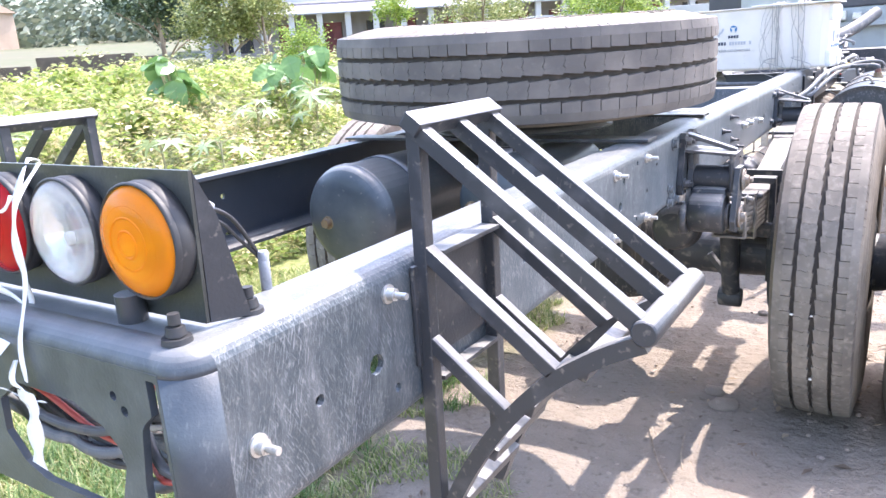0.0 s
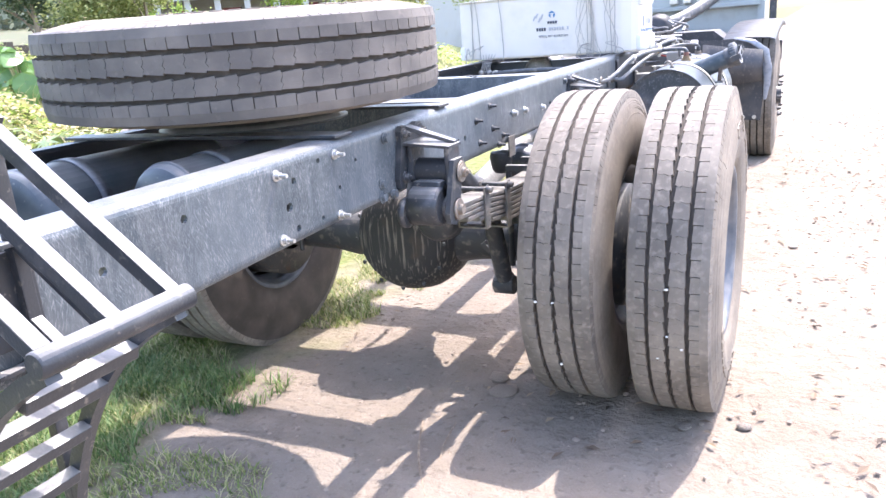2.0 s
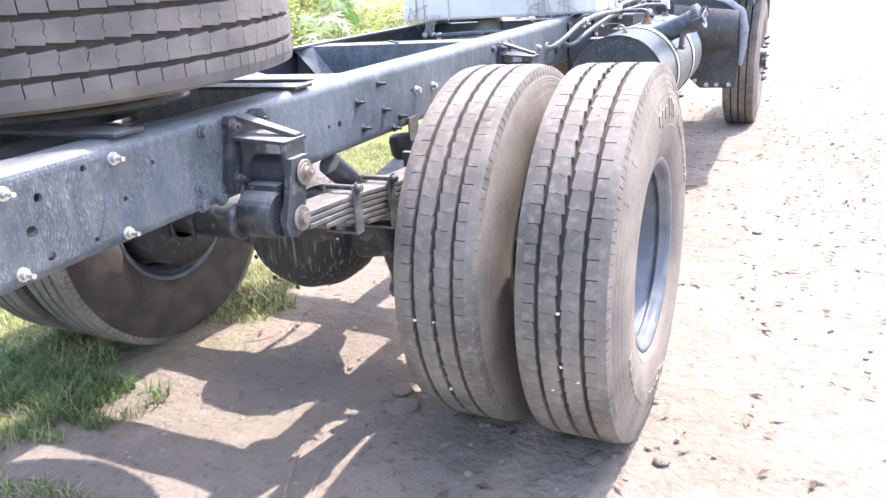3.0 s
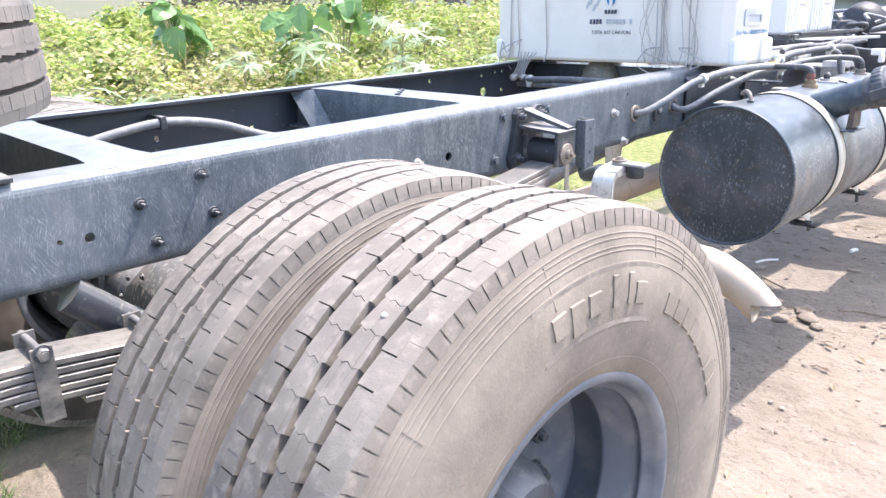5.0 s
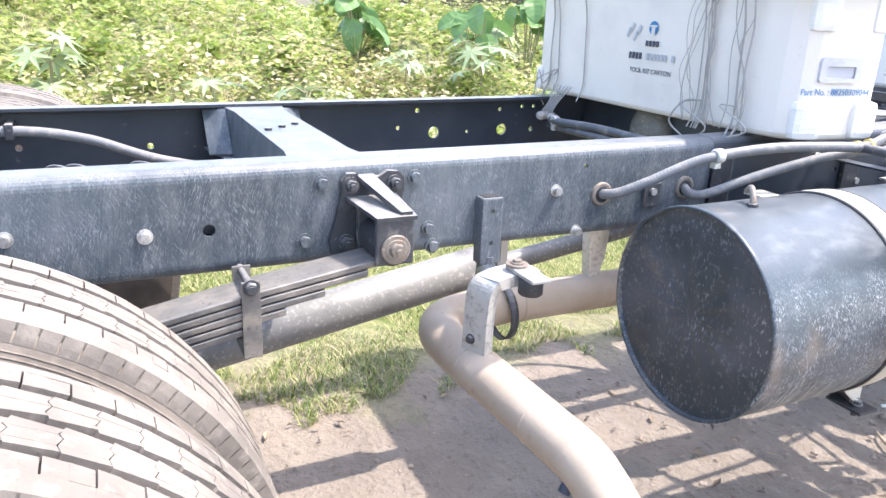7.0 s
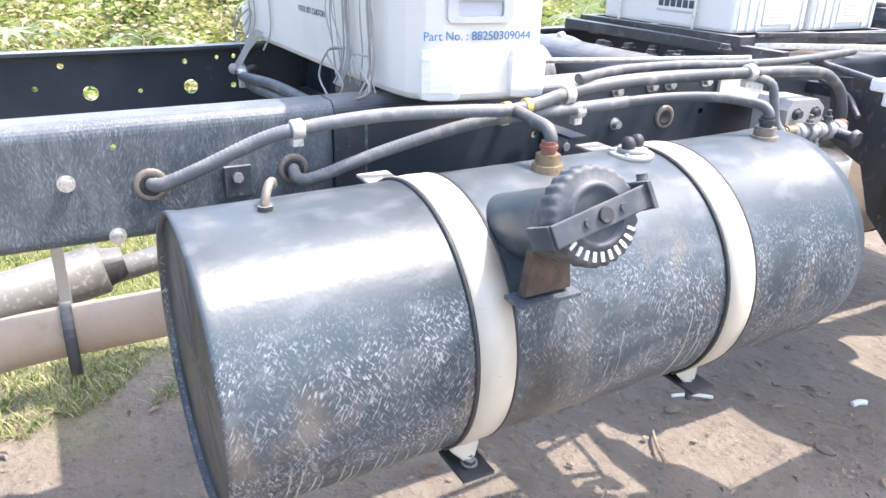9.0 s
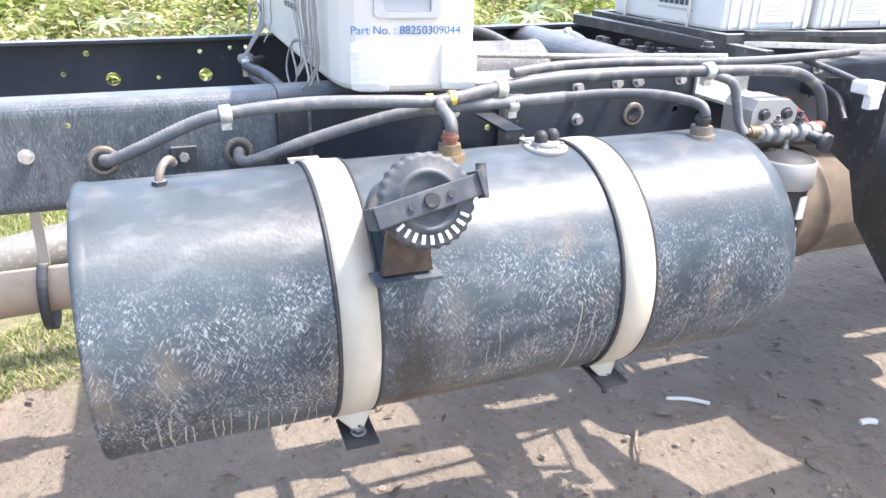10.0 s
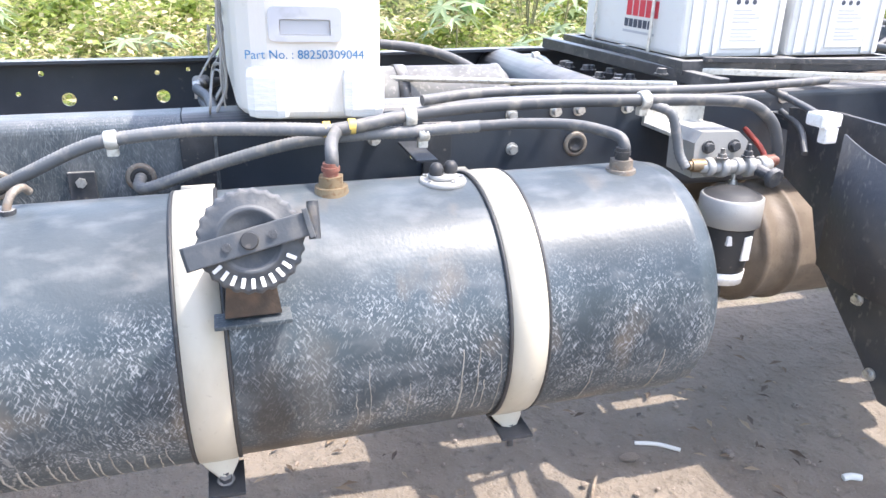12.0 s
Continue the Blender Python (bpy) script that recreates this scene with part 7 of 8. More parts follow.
tree_lime = leaf_material("lime_tree_leaves", [(0.0, (0.10, 0.17, 0.03)), (0.5, (0.22, 0.33, 0.06)), (1.0, (0.38, 0.45, 0.10))], 0.5, 0.35)
# castor greens paled: the sun's shine on the leaves is put into the colour
pale_leaf = leaf_material("castor_leaves", [(0.0, (0.16, 0.25, 0.08)), (0.5, (0.27, 0.35, 0.17)), (1.0, (0.42, 0.47, 0.32))], 0.3, 0.3)
ear_leaf = leaf_material("broad_leaves", [(0.0, (0.08, 0.17, 0.05)), (0.6, (0.15, 0.27, 0.09)), (1.0, (0.30, 0.40, 0.20))], 0.3, 0.3)
# greyed greens: distance haze is mixed into these leaf colours
far_scrub = leaf_material("far_scrub_leaves", [(0.0, (0.13, 0.17, 0.13)), (0.5, (0.21, 0.25, 0.18)), (1.0, (0.34, 0.36, 0.27))], 0.7, 0.1)
# mound below the leaves, the shade between them put into its colour
soil_dark = material("shaded_undergrowth", (0.16, 0.18, 0.07), 0.95, vary=[((0.20, 0.20, 0.08), 0.15, 0.4, 0.7, ONE), ((0.09, 0.10, 0.04), 0.06, 0.5, 0.75, ONE)], bump=[(0.08, 0.05, ONE)])
field_mat = material("dry_field", (0.098, 0.096, 0.056), 0.95, vary=[((0.085, 0.10, 0.045), 8.0, 0.4, 0.7, (1, 1, 1)), ((0.13, 0.118, 0.08), 1.5, 0.5, 0.8, ONE)])
bark = material("grey_bark", (0.22, 0.17, 0.13), 0.9, vary=[((0.34, 0.28, 0.23), 0.1, 0.4, 0.7, (1, 1, 4))], bump=[(0.04, 0.02, (1, 1, 4))])
stem_mat = material("green_stem", (0.25, 0.24, 0.13), 0.6, vary=[((0.35, 0.26, 0.18), 0.05, 0.5, 0.8, ONE)])
lime_wall = material("whitewashed_wall", (0.46, 0.455, 0.465), 0.85, vary=[((0.36, 0.35, 0.355), 1.2, 0.45, 0.75, (1, 1, 1.5)), ((0.42, 0.39, 0.37), 0.3, 0.62, 0.8, (1, 1, 3), 0.6)])
door_red = material("dark_red_door", (0.20, 0.055, 0.06), 0.6, vary=[((0.12, 0.04, 0.05), 0.3, 0.4, 0.7, ONE)])
# solid sheet for openings, the unlit room behind painted as near-black
door_dark = material("dark_opening", (0.05, 0.05, 0.06), 0.8)
# whitewashed wall under the lean-to, its colour darkened for the verandah's shade
shaded_verandah = material("verandah_shade_wall", (0.24, 0.215, 0.215), 0.9, vary=[((0.36, 0.33, 0.33), 0.8, 0.45, 0.75, (1, 1, 2))])
roof_mat = material("pale_sheet_roof", (0.38, 0.39, 0.43), 0.6, vary=[((0.30, 0.30, 0.33), 1.0, 0.4, 0.7, ONE)])
mud_wall = material("brown_mud_wall", (0.085, 0.068, 0.052), 0.9, vary=[((0.14, 0.115, 0.09), 0.4, 0.4, 0.7, ONE)])
# ochre paled, with the haze of distance painted into the wall colour
hazed_ochre_wall = material("hazed_ochre_wall", (0.44, 0.33, 0.25), 0.85, vary=[((0.38, 0.29, 0.22), 1.0, 0.4, 0.7, ONE)])


def mound(x, y):
    """Height of the scrub over the ground."""
    up = min(1.0, max(0.0, (-x - 2.6) / 3.2))
    far = min(1.0, max(0.0, (-x - 4.6) / 4.6))
    wob = 0.5 + 0.5 * noise.noise((x * 0.45, y * 0.45, 7)) + 0.35 * noise.noise((x * 1.3, y * 1.3, 2))
    lump = max(0.0, noise.noise((x * 0.95, y * 0.95, 21)) + 0.15) * 0.55 + max(0.0, noise.noise((x * 2.4, y * 2.4, 23))) * 0.16
    return up * (0.06 + 0.26 * wob + lump) + far * 0.72


def scatter_leaves(seed, count, x0, x1, y0, y1, s0, s1, lift, thin=None, bias=1.6):
    rng = random.Random(seed)
    m = Mesh()
    for _ in range(count):
        x = x0 + (x1 - x0) * rng.random() ** bias
        y = rng.uniform(y0, y1)
        if thin and noise.noise((x * 0.6, y * 0.6, seed)) < thin:
            continue
        size = (s0 + (s1 - s0) * abs(x - x0) / abs(x1 - x0)) * rng.uniform(0.6, 1.4)
        z = mound(x, y) + rng.uniform(-0.10, lift)
        a = rng.uniform(0, 6.283)
        d = Vector((math.cos(a), math.sin(a), rng.uniform(-0.7, 0.5))).normalized()
        s = d.cross(Vector((rng.uniform(-0.5, 0.5), rng.uniform(-0.5, 0.5), 1))).normalized()
        p = Vector((x, y, z))
        n = s.cross(d) * size * 0.12
        w = size * rng.uniform(0.28, 0.42)
        m.add([p - d * size * 0.5, p - s * w + n, p + d * size * 0.5, p + s * w + n, p], [(0, 1, 4), (1, 2, 4), (2, 3, 4), (3, 0, 4)])
    return m


def stuff(name, m, mat, label, category):
    return tagged(part(name, m, mat), label, category, kind="stuff")


mm = Mesh()
xs, ys = [-2.4 - 0.35 * i for i in range(44)], [-9 + 0.4 * i for i in range(72)]
mm.add([(x, y, mound(x, y) - 0.12) for y in ys for x in xs], [(j * 44 + i, j * 44 + i + 1, (j + 1) * 44 + i + 1, (j + 1) * 44 + i) for j in range(71) for i in range(43)], True)
tagged(part("undergrowth", mm, soil_dark), "shaded undergrowth below the scrub beside the yard", "undergrowth", kind="structure")
stuff("scrub_leaves", scatter_leaves(11, 80000, -2.9, -13.0, -6, 15, 0.055, 0.13, 0.20), creeper, "sunlit yellow-green creeper scrub covering the waste ground", "scrub")
stuff("straw_patch", scatter_leaves(14, 9000, -3.0, -6.5, 2.2, 7.5, 0.04, 0.07, 0.24, thin=-0.05), dry_grass, "brown dry growth at the scrub's near edge", "scrub")
stuff("dry_scrub", scatter_leaves(12, 20000, -3.2, -13.0, -6, 15, 0.05, 0.10, 0.26, thin=0.05), dry_grass, "dry straw-coloured growth among the scrub", "scrub")


def blades(seed, count, place, h0, h1, mat):
    rng = random.Random(seed)
    m = Mesh()
    for _ in range(count):
        spot = place(rng)
        if spot is None:
            continue
        x, y, z = spot
        h = rng.uniform(h0, h1)
        a = rng.uniform(0, 6.283)
        lean = Vector((math.cos(a), math.sin(a), 0)) * h * rng.uniform(0.5, 1.6)
        s = Vector((-math.sin(a), math.cos(a), 0)) * rng.uniform(0.0012, 0.003)
        p = Vector((x, y, z - 0.004))
        q = p + lean * 0.4 + Vector((0, 0, h * 0.65))
        m.add([p - s, p + s, q + s * 0.8, q - s * 0.8, p + lean + Vector((0, 0, h))], [(0, 1, 2, 3), (3, 2, 4)])
    return m


def grass_spot(rng):
    x = -0.5 - 2.5 * rng.random() ** 1.5
    y = rng.uniform(-0.6, 6.0)
    edge = -0.98 + 0.5 * noise.noise((y * 1.7, x * 0.6, 1)) + 0.25 * noise.noise((y * 6, x * 4, 9))
    if x > edge or noise.noise((x * 2.3, y * 2.3, 4)) < -0.22:
        return None
    return x, y, 0.0


stuff("short_grass", blades(3, 150000, grass_spot, 0.012, 0.045, green_grass), green_grass, "short green and straw grass beside the truck", "grass")


# deep lush greens, darkened further for the shade of the frame
lush = leaf_material("shaded_lush_grass", [(0.0, (0.06, 0.125, 0.03)), (0.45, (0.115, 0.20, 0.055)), (0.8, (0.21, 0.28, 0.10)), (1.0, (0.36, 0.35, 0.19))], 0.5, 0.4)


def lush_spot(rng):
    x, y = -0.45 - 1.7 * rng.random(), rng.uniform(0.3, 2.0)
    if x > (-0.92 if y < 1.74 else -0.78) + 0.25 * noise.noise((y * 2.2, x, 5)) or noise.noise((x * 5, y * 5, 6)) < -0.25:
        return None
    return x, y, 0.0


stuff("shaded_lush_grass", blades(9, 30000, lush_spot, 0.02, 0.075, lush), lush, "lush grass beside the frame, its greens darkened for shade", "grass")


def near_grass(rng):
    x, y = rng.uniform(-0.9, 0.15), rng.uniform(0.2, 1.5)
    if x > -0.25 + 0.6 * noise.noise((x * 2, y * 2, 12)) or noise.noise((x * 4, y * 4, 8)) < -0.05:
        return None
    return x, y, 0.0


stuff("short_grass", blades(5, 16000, near_grass, 0.010, 0.04, green_grass), green_grass, "sparse grass patch under the frame's rear end", "grass")
stuff("tall_dry_grass", blades(6, 16000, lambda r: (lambda x, y: (x, y, mound(x, y) - 0.05) if noise.noise((x * 0.8, y * 0.8, 30)) > 0.0 else None)(-3.0 - 8 * r.random(), r.uniform(-4, 13)), 0.15, 0.45, dry_grass), dry_grass, "tall dry grass among the scrub", "grass")


def lobed_leaf(size, lobes=7):
    m = Mesh()
    rim = []
    for i in range(lobes * 2 + 1):
        a = math.pi * (-0.86 + 1.72 * i / (lobes * 2)) + math.pi / 2
        r = size * (1.0 - 0.22 * abs(i - lobes) / lobes) if i % 2 else size * 0.30
        rim.append((r * math.cos(a), r * math.sin(a), -0.25 * r * r / size + (0.05 * size if i % 2 else 0)))
    pts = [(0, 0, 0)] + rim
    return m.add(pts, [(0, i, i + 1) for i in range(1, len(rim))])


def heart_leaf(size):
    """A large ear-shaped leaf: midrib fold, ribs between the side veins, wavy rim."""
    m = Mesh()
    n, rows = 7, []
    for i in range(15):
        v = -0.46 + 1.46 * i / 14
        half = 0.52 * math.sqrt(max(0.0, 1 - ((v - 0.02) / (0.98 if v > 0.02 else 0.50)) ** 2)) ** 0.9
        row = []
        for j in range(-n, n + 1):
            u = half * j / n
            rib = 0.030 * math.cos(22 * (v - 0.5 * abs(u))) * min(1, abs(j) / 2)
            z = 0.24 * abs(u) + rib + 0.05 * abs(u) * math.sin(11 * v) - 0.32 * v * abs(v)
            row.append((u * size, v * size, z * size))
        rows.append(row)
    k = 2 * n + 1
    return m.add([p for r in rows for p in r], [(i * k + j, i * k + j + 1, (i + 1) * k + j + 1, (i + 1) * k + j) for i in range(14) for j in range(k - 1)], True)


LOBED = [mesh_data("leaf", lobed_leaf(s), pale_leaf) for s in (0.16, 0.21, 0.26)]
HEART = [mesh_data("leaf", heart_leaf(s), ear_leaf) for s in (0.17, 0.21, 0.25)]


def leafy_plant(kind, x, y, h, n, seed, spread):
    rng = random.Random(seed)
    lobed = kind == "castor"
    p = thing("castor_plant" if lobed else "broad_leaf_plant", "young castor plant in the scrub, star-shaped leaves paled for shine" if lobed else "broad heart-leaved plant standing above the scrub", "plant", (x, y, 0), group="castor plants" if lobed else "broad-leaf plants")
    z0 = mound(x, y) - 0.15
    if lobed:
        part("stem", Mesh().tube([(0, 0, z0), (rng.uniform(-0.04, 0.04), rng.uniform(-0.04, 0.04), (z0 + h) / 2), (0, 0, h)], 0.009, 6, 3), stem_mat, p)
    for k in range(n):
        a = 6.283 * k / n + rng.uniform(-0.4, 0.4)
        zz = (z0 + (h - z0) * rng.uniform(0.5, 1.0)) if lobed else z0
        rr = spread * rng.uniform(0.5, 1.1)
        tip = Vector((rr * math.cos(a), rr * math.sin(a), (zz + rng.uniform(0.0, 0.15)) if lobed else h * rng.uniform(0.72, 1.0)))
        part("leaf_stalk", Mesh().tube([(0, 0, zz), tip * 0.5 + Vector((0, 0, zz * 0.5 + 0.04)), tip], 0.005 if lobed else 0.007, 5, 3), stem_mat, p)
        lf = part("leaf", rng.choice(LOBED if lobed else HEART), pale_leaf if lobed else ear_leaf, p)
        tilt = rng.uniform(0.2, 0.7) if lobed else rng.uniform(-0.1, 1.3)
        lf.matrix_basis = Matrix.Translation(tip) @ Euler((-tilt, 0, a - math.pi / 2)).to_matrix().to_4x4() @ Euler((0, 0 if lobed else rng.uniform(-0.9, 0.9), 0)).to_matrix().to_4x4()
    return p


for i, (x, y, h, n) in enumerate([(-5.4, 6.3, 0.95, 9), (-5.1, 7.3, 0.98, 9), (-5.8, 8.3, 1.02, 10), (-6.3, 6.9, 1.05, 9), (-4.8, 8.9, 0.95, 9), (-5.2, 9.9, 1.0, 9), (-4.5, 1.9, 0.82, 9), (-5.0, 2.5, 0.88, 8), (-4.6, 1.2, 0.75, 7), (-5.6, 5.6, 0.85, 8), (-6.9, 8.6, 1.12, 9), (-4.4, 6.8, 0.72, 7), (-4.2, 8.0, 0.78, 8), (-5.9, 11.2, 1.1, 9), (-4.9, 4.4, 0.6, 6), (-4.7, 3.6, 0.7, 6)]):
    leafy_plant("castor", x, y, h, n, 40 + i, 0.24)
for i, (x, y, h, n) in enumerate([(-6.85, 5.50, 1.36, 14), (-6.1, 6.6, 1.34, 10), (-6.5, 7.5, 1.38, 13), (-8.5, 9.6, 1.25, 6), (-5.6, 10.6, 1.15, 6)]):
    leafy_plant("broad", x, y, h, n, 70 + i, 0.24)


def crown(rng, centre, radius, count, size, m, squash=0.8):
    """Clumps of small leaves round a centre, open and uneven."""
    clumps = []
    for _ in range(34):
        d = Vector((rng.gauss(0, 1), rng.gauss(0, 1), rng.gauss(0, 0.8))).normalized()
        clumps.append((Vector(centre) + Vector((d.x * radius, d.y * radius, d.z * radius * squash)) * rng.uniform(0.35, 1.0), radius * rng.uniform(0.18, 0.42)))
    for _ in range(count):
        c, r = rng.choice(clumps)
        d = Vector((rng.gauss(0, 1), rng.gauss(0, 1), rng.gauss(0, 1)))
        p = c + d * r * 0.5
        a = Vector((rng.gauss(0, 1), rng.gauss(0, 1), rng.gauss(0, 0.5))).normalized()
        s = a.orthogonal().normalized() * size * 0.35
        q = size * rng.uniform(0.6, 1.4)
        m.add([p - a * q * 0.5, p - s, p + a * q * 0.5, p + s], [(0, 1, 2, 3)])
    return m


def tree(x, y, h, r, mat, seed, count, label, bole=0.4):
    rng = random.Random(seed)
    t = thing("tree", label, "tree", (x, y, 0))
    part("trunk", Mesh().rings([[(0.14 * h / 6 * f * math.cos(a) + 0.1 * math.sin(z), 0.14 * h / 6 * f * math.sin(a), z) for a in [6.283 * k / 10 for k in range(10)]] for z, f in ((-0.1, 1.5), (0.3, 1.1), (h * bole, 0.8), (h * 0.85, 0.3))]), bark, t)
    for k in range(6):
        a = 6.283 * k / 6 + rng.uniform(-0.3, 0.3)
        z = h * (bole + 0.05 * k)
        part("limb", Mesh().tube([(0, 0, z), (r * 0.4 * math.cos(a), r * 0.4 * math.sin(a), z + r * 0.35), (r * 0.8 * math.cos(a), r * 0.8 * math.sin(a), z + r * 0.6)], 0.035 * h / 6, 6, 3), bark, t)
    part("crown", crown(rng, (0, 0, h - r * 0.7), r, count, 0.12 * h / 5, Mesh()), mat, t, kind="stuff")
    return t


tree(-16.8, 13.2, 4.1, 1.25, tree_dark, 1, 9000, "dark green leafy tree with a pale trunk", 0.3)
tree(-14.4, 13.2, 3.45, 1.1, tree_pale, 3, 9000, "olive-coloured tree before the white shed", 0.35)
tree(-13.7, 13.9, 3.3, 0.9, tree_pale, 4, 5000, "olive-coloured tree before the white shed", 0.35)
tree(-12.2, 17.6, 2.9, 0.55, tree_lime, 5, 2200, "small bright green tree by the shed wall", 0.3)
tree(-11.0, 20.6, 3.6, 1.5, tree_pale, 6, 6000, "sparse pale tree by the far wall", 0.3)
tree(-7.9, 23.0, 3.8, 1.5, tree_pale, 9, 6000, "sparse pale tree by the far wall", 0.3)
tree(-6.6, 20.5, 3.4, 1.3, tree_lime, 7, 6000, "bright lime-green bushy tree", 0.2)
tree(-9.0, 10.1, 1.95, 0.55, tree_lime, 8, 2600, "bright green bush standing out of the scrub", 0.2)
for i, (x, y, h, r) in enumerate([(-11.8, 3.4, 2.2, 1.1), (-12.8, 1.8, 2.6, 1.3)]):
    tree(x, y, h, r, tree_dark, 20 + i, 6000, "dark tangled shrub at the scrub's edge", 0.1)
cl = Mesh()
rng = random.Random(55)
for _ in range(150):
    x = -3.4 - 8.5 * rng.random() ** 1.2
    y = rng.uniform(-3, 13)
    if noise.noise((x * 0.5, y * 0.5, 40)) < -0.12:
        continue
    r = rng.uniform(0.16, 0.42)
    crown(rng, (x, y, mound(x, y) + 0.02), r, int(900 * r), 0.055 + 0.004 * abs(x), cl, 0.7)
stuff("creeper_clumps", cl, creeper, "bright leafy clumps of creeper rising out of the scrub", "scrub")

stuff("low_shrubs", scatter_leaves(31, 6000, -10.5, -15.0, 9, 16, 0.08, 0.13, 0.45, thin=-0.1), tree_pale, "low brownish shrubs before the shed", "shrubs")

# rising field and scrub-covered slope
fm = Mesh()
rings = []
for d, z in ((21, -0.1), (25, 0.5), (30, 1.0), (40, 1.85), (80, 4.1), (200, 10.5)):
    rings.append([(d * -math.sin(a), d * math.cos(a), z) for a in [radians(49 + 3.2 * k) for k in range(32)]])
fm.rings(rings, closed=False, caps=False)
setting("field", fm, field_mat, "pale dry field rising beyond the scrub", "field")
rng = random.Random(77)
hill = Mesh()
for k in range(420):
    a = radians(rng.uniform(36, 118))
    d = rng.uniform(82, 150)
    crown(rng, (-d * math.sin(a), d * math.cos(a), 0.052 * d - 0.5 + rng.uniform(0, 4.5)), rng.uniform(2.0, 4.2), 230, 0.85, hill, 0.7)
stuff("far_scrub", hill, far_scrub, "hazy grey-green scrub and trees on the far slope", "trees")
low = Mesh()
for k in range(60):
    a = radians(rng.uniform(48, 150))
    d = rng.uniform(13.5, 20)
    crown(rng, (-d * math.sin(a), d * math.cos(a), 0.5), rng.uniform(0.5, 0.9), 120, 0.16, low, 0.7)
stuff("scrub_edge", low, tree_pale, "low scrub along the field's edge", "scrub")

wl = Mesh()
wl.box((-0.15, -1.9, 0.3), (0.15, 1.3, 1.98), 0.02).box((-0.15, 1.3, 0.3), (0.15, 2.1, 1.85), 0.02).box((-0.15, -3.4, 0.3), (0.15, -2.1, 1.72), 0.02)
lw = tagged(part("low_wall", wl, mud_wall), "low brown broken mud wall at the field's edge", "wall", kind="structure")
lw.matrix_basis = pose(-24.5, 16.3, 0, 0, 0, -33)


def shed():
    """A long whitewashed shed: wall, lean-to roof, upper wall, posts, doors and windows. Local x runs along the front, -y faces out."""
    s = thing("white_shed", "long whitewashed shed with a verandah and dark red doors", "building", (-31.6, 27.5, 1.0))
    s.rotation_euler = (0, 0, radians(40))
    L = 30.0
    opens = []
    x = 1.0
    rng = random.Random(5)
    while x < L - 2:
        w = rng.choice([0.95, 1.0, 1.5, 0.9])
        low = 0.0 if w < 1.2 else 0.9
        opens.append((x, w, low))
        x += w + rng.uniform(0.75, 1.6)
    wall = Mesh()
    outline = [(0, 0), (L, 0), (L, 3.3), (0, 3.3)]
    holes = [[(a, max(0.02, b)), (a + w, max(0.02, b)), (a + w, 2.25), (a, 2.25)] for a, w, b in opens]
    plate(wall, outline, holes, lambda u, v, d: (u, d, v), 0.25)
    part("wall", wall, shaded_verandah, s)
    part("upper_wall", Mesh().box((-0.5, 2.0, 3.2), (L + 0.5, 2.3, 6.6), 0.02), roof_mat, s)
    part("side_wall", Mesh().box((-0.25, 0.0, 0), (0.0, 8.0, 6.6), 0.02), lime_wall, s)
    part("lean_to_roof", Mesh().prism([(-1.9, 2.60), (-1.9, 2.68), (2.05, 3.72), (2.05, 3.62)], -0.6, L + 0.6, "x"), roof_mat, s)
    part("main_roof", Mesh().prism([(1.6, 6.6), (1.6, 6.7), (5.0, 7.9), (8.4, 6.7), (8.4, 6.6)], -0.8, L + 0.8, "x"), roof_mat, s)
    for k in range(21):
        part("verandah_post", Mesh().box((0.2 + 1.45 * k, -1.75, 0), (0.50 + 1.45 * k, -1.45, 2.64), 0.02), lime_wall, s)
    part("plinth", Mesh().box((-0.3, -1.9, -1.2), (L + 0.3, 0.0, 0.25), 0.02), lime_wall, s)
    for k, (a, w, b) in enumerate(opens):
        if b < 0.1:
            d = part("door", Mesh().box((a + 0.02, 0.10, 0.26), (a + w - 0.02, 0.15, 2.24), 0.01), door_red if k % 3 else door_dark, s)
            part("door_frame", Mesh().box((a, 0.04, 0.25), (a + 0.05, 0.12, 2.25), 0.005).box((a + w - 0.05, 0.04, 0.25), (a + w, 0.12, 2.25), 0.005), mud_wall, d)
        else:
            d = part("window", Mesh().box((a, 0.14, b), (a + w, 0.17, 2.25), 0.005), door_dark, s)
            for j in range(5):
                part("bar", Mesh().cyl((a + w * (j + 0.5) / 5, 0.08, b), (a + w * (j + 0.5) / 5, 0.08, 2.25), 0.012, seg=6), mud_wall, d)
    return s


shed()
h2 = thing("ochre_house", "small ochre-walled house on the far slope", "building", (-70.0, 37.0, 4.9))
part("wall", Mesh().box((-1.5, -1.2, -2), (1.5, 1.2, 2.2), 0.05), hazed_ochre_wall, h2)
part("roof", Mesh().prism([(-1.4, 2.2), (0, 2.9), (1.4, 2.2)], -1.8, 1.8, "x"), hazed_ochre_wall, h2)
part("window", Mesh().box((0.2, -1.26, 0.7), (0.8, -1.2, 1.5), 0), door_dark, h2)
fw_ = Mesh().box((-6.0, -0.12, 0), (6.0, 0.12, 2.6), 0.02)
gw = tagged(part("boundary_wall", fw_, lime_wall), "grey plastered boundary wall behind the trees", "wall", kind="structure")
gw.matrix_basis = pose(-9.0, 33.0, 0, 0, 0, 20)

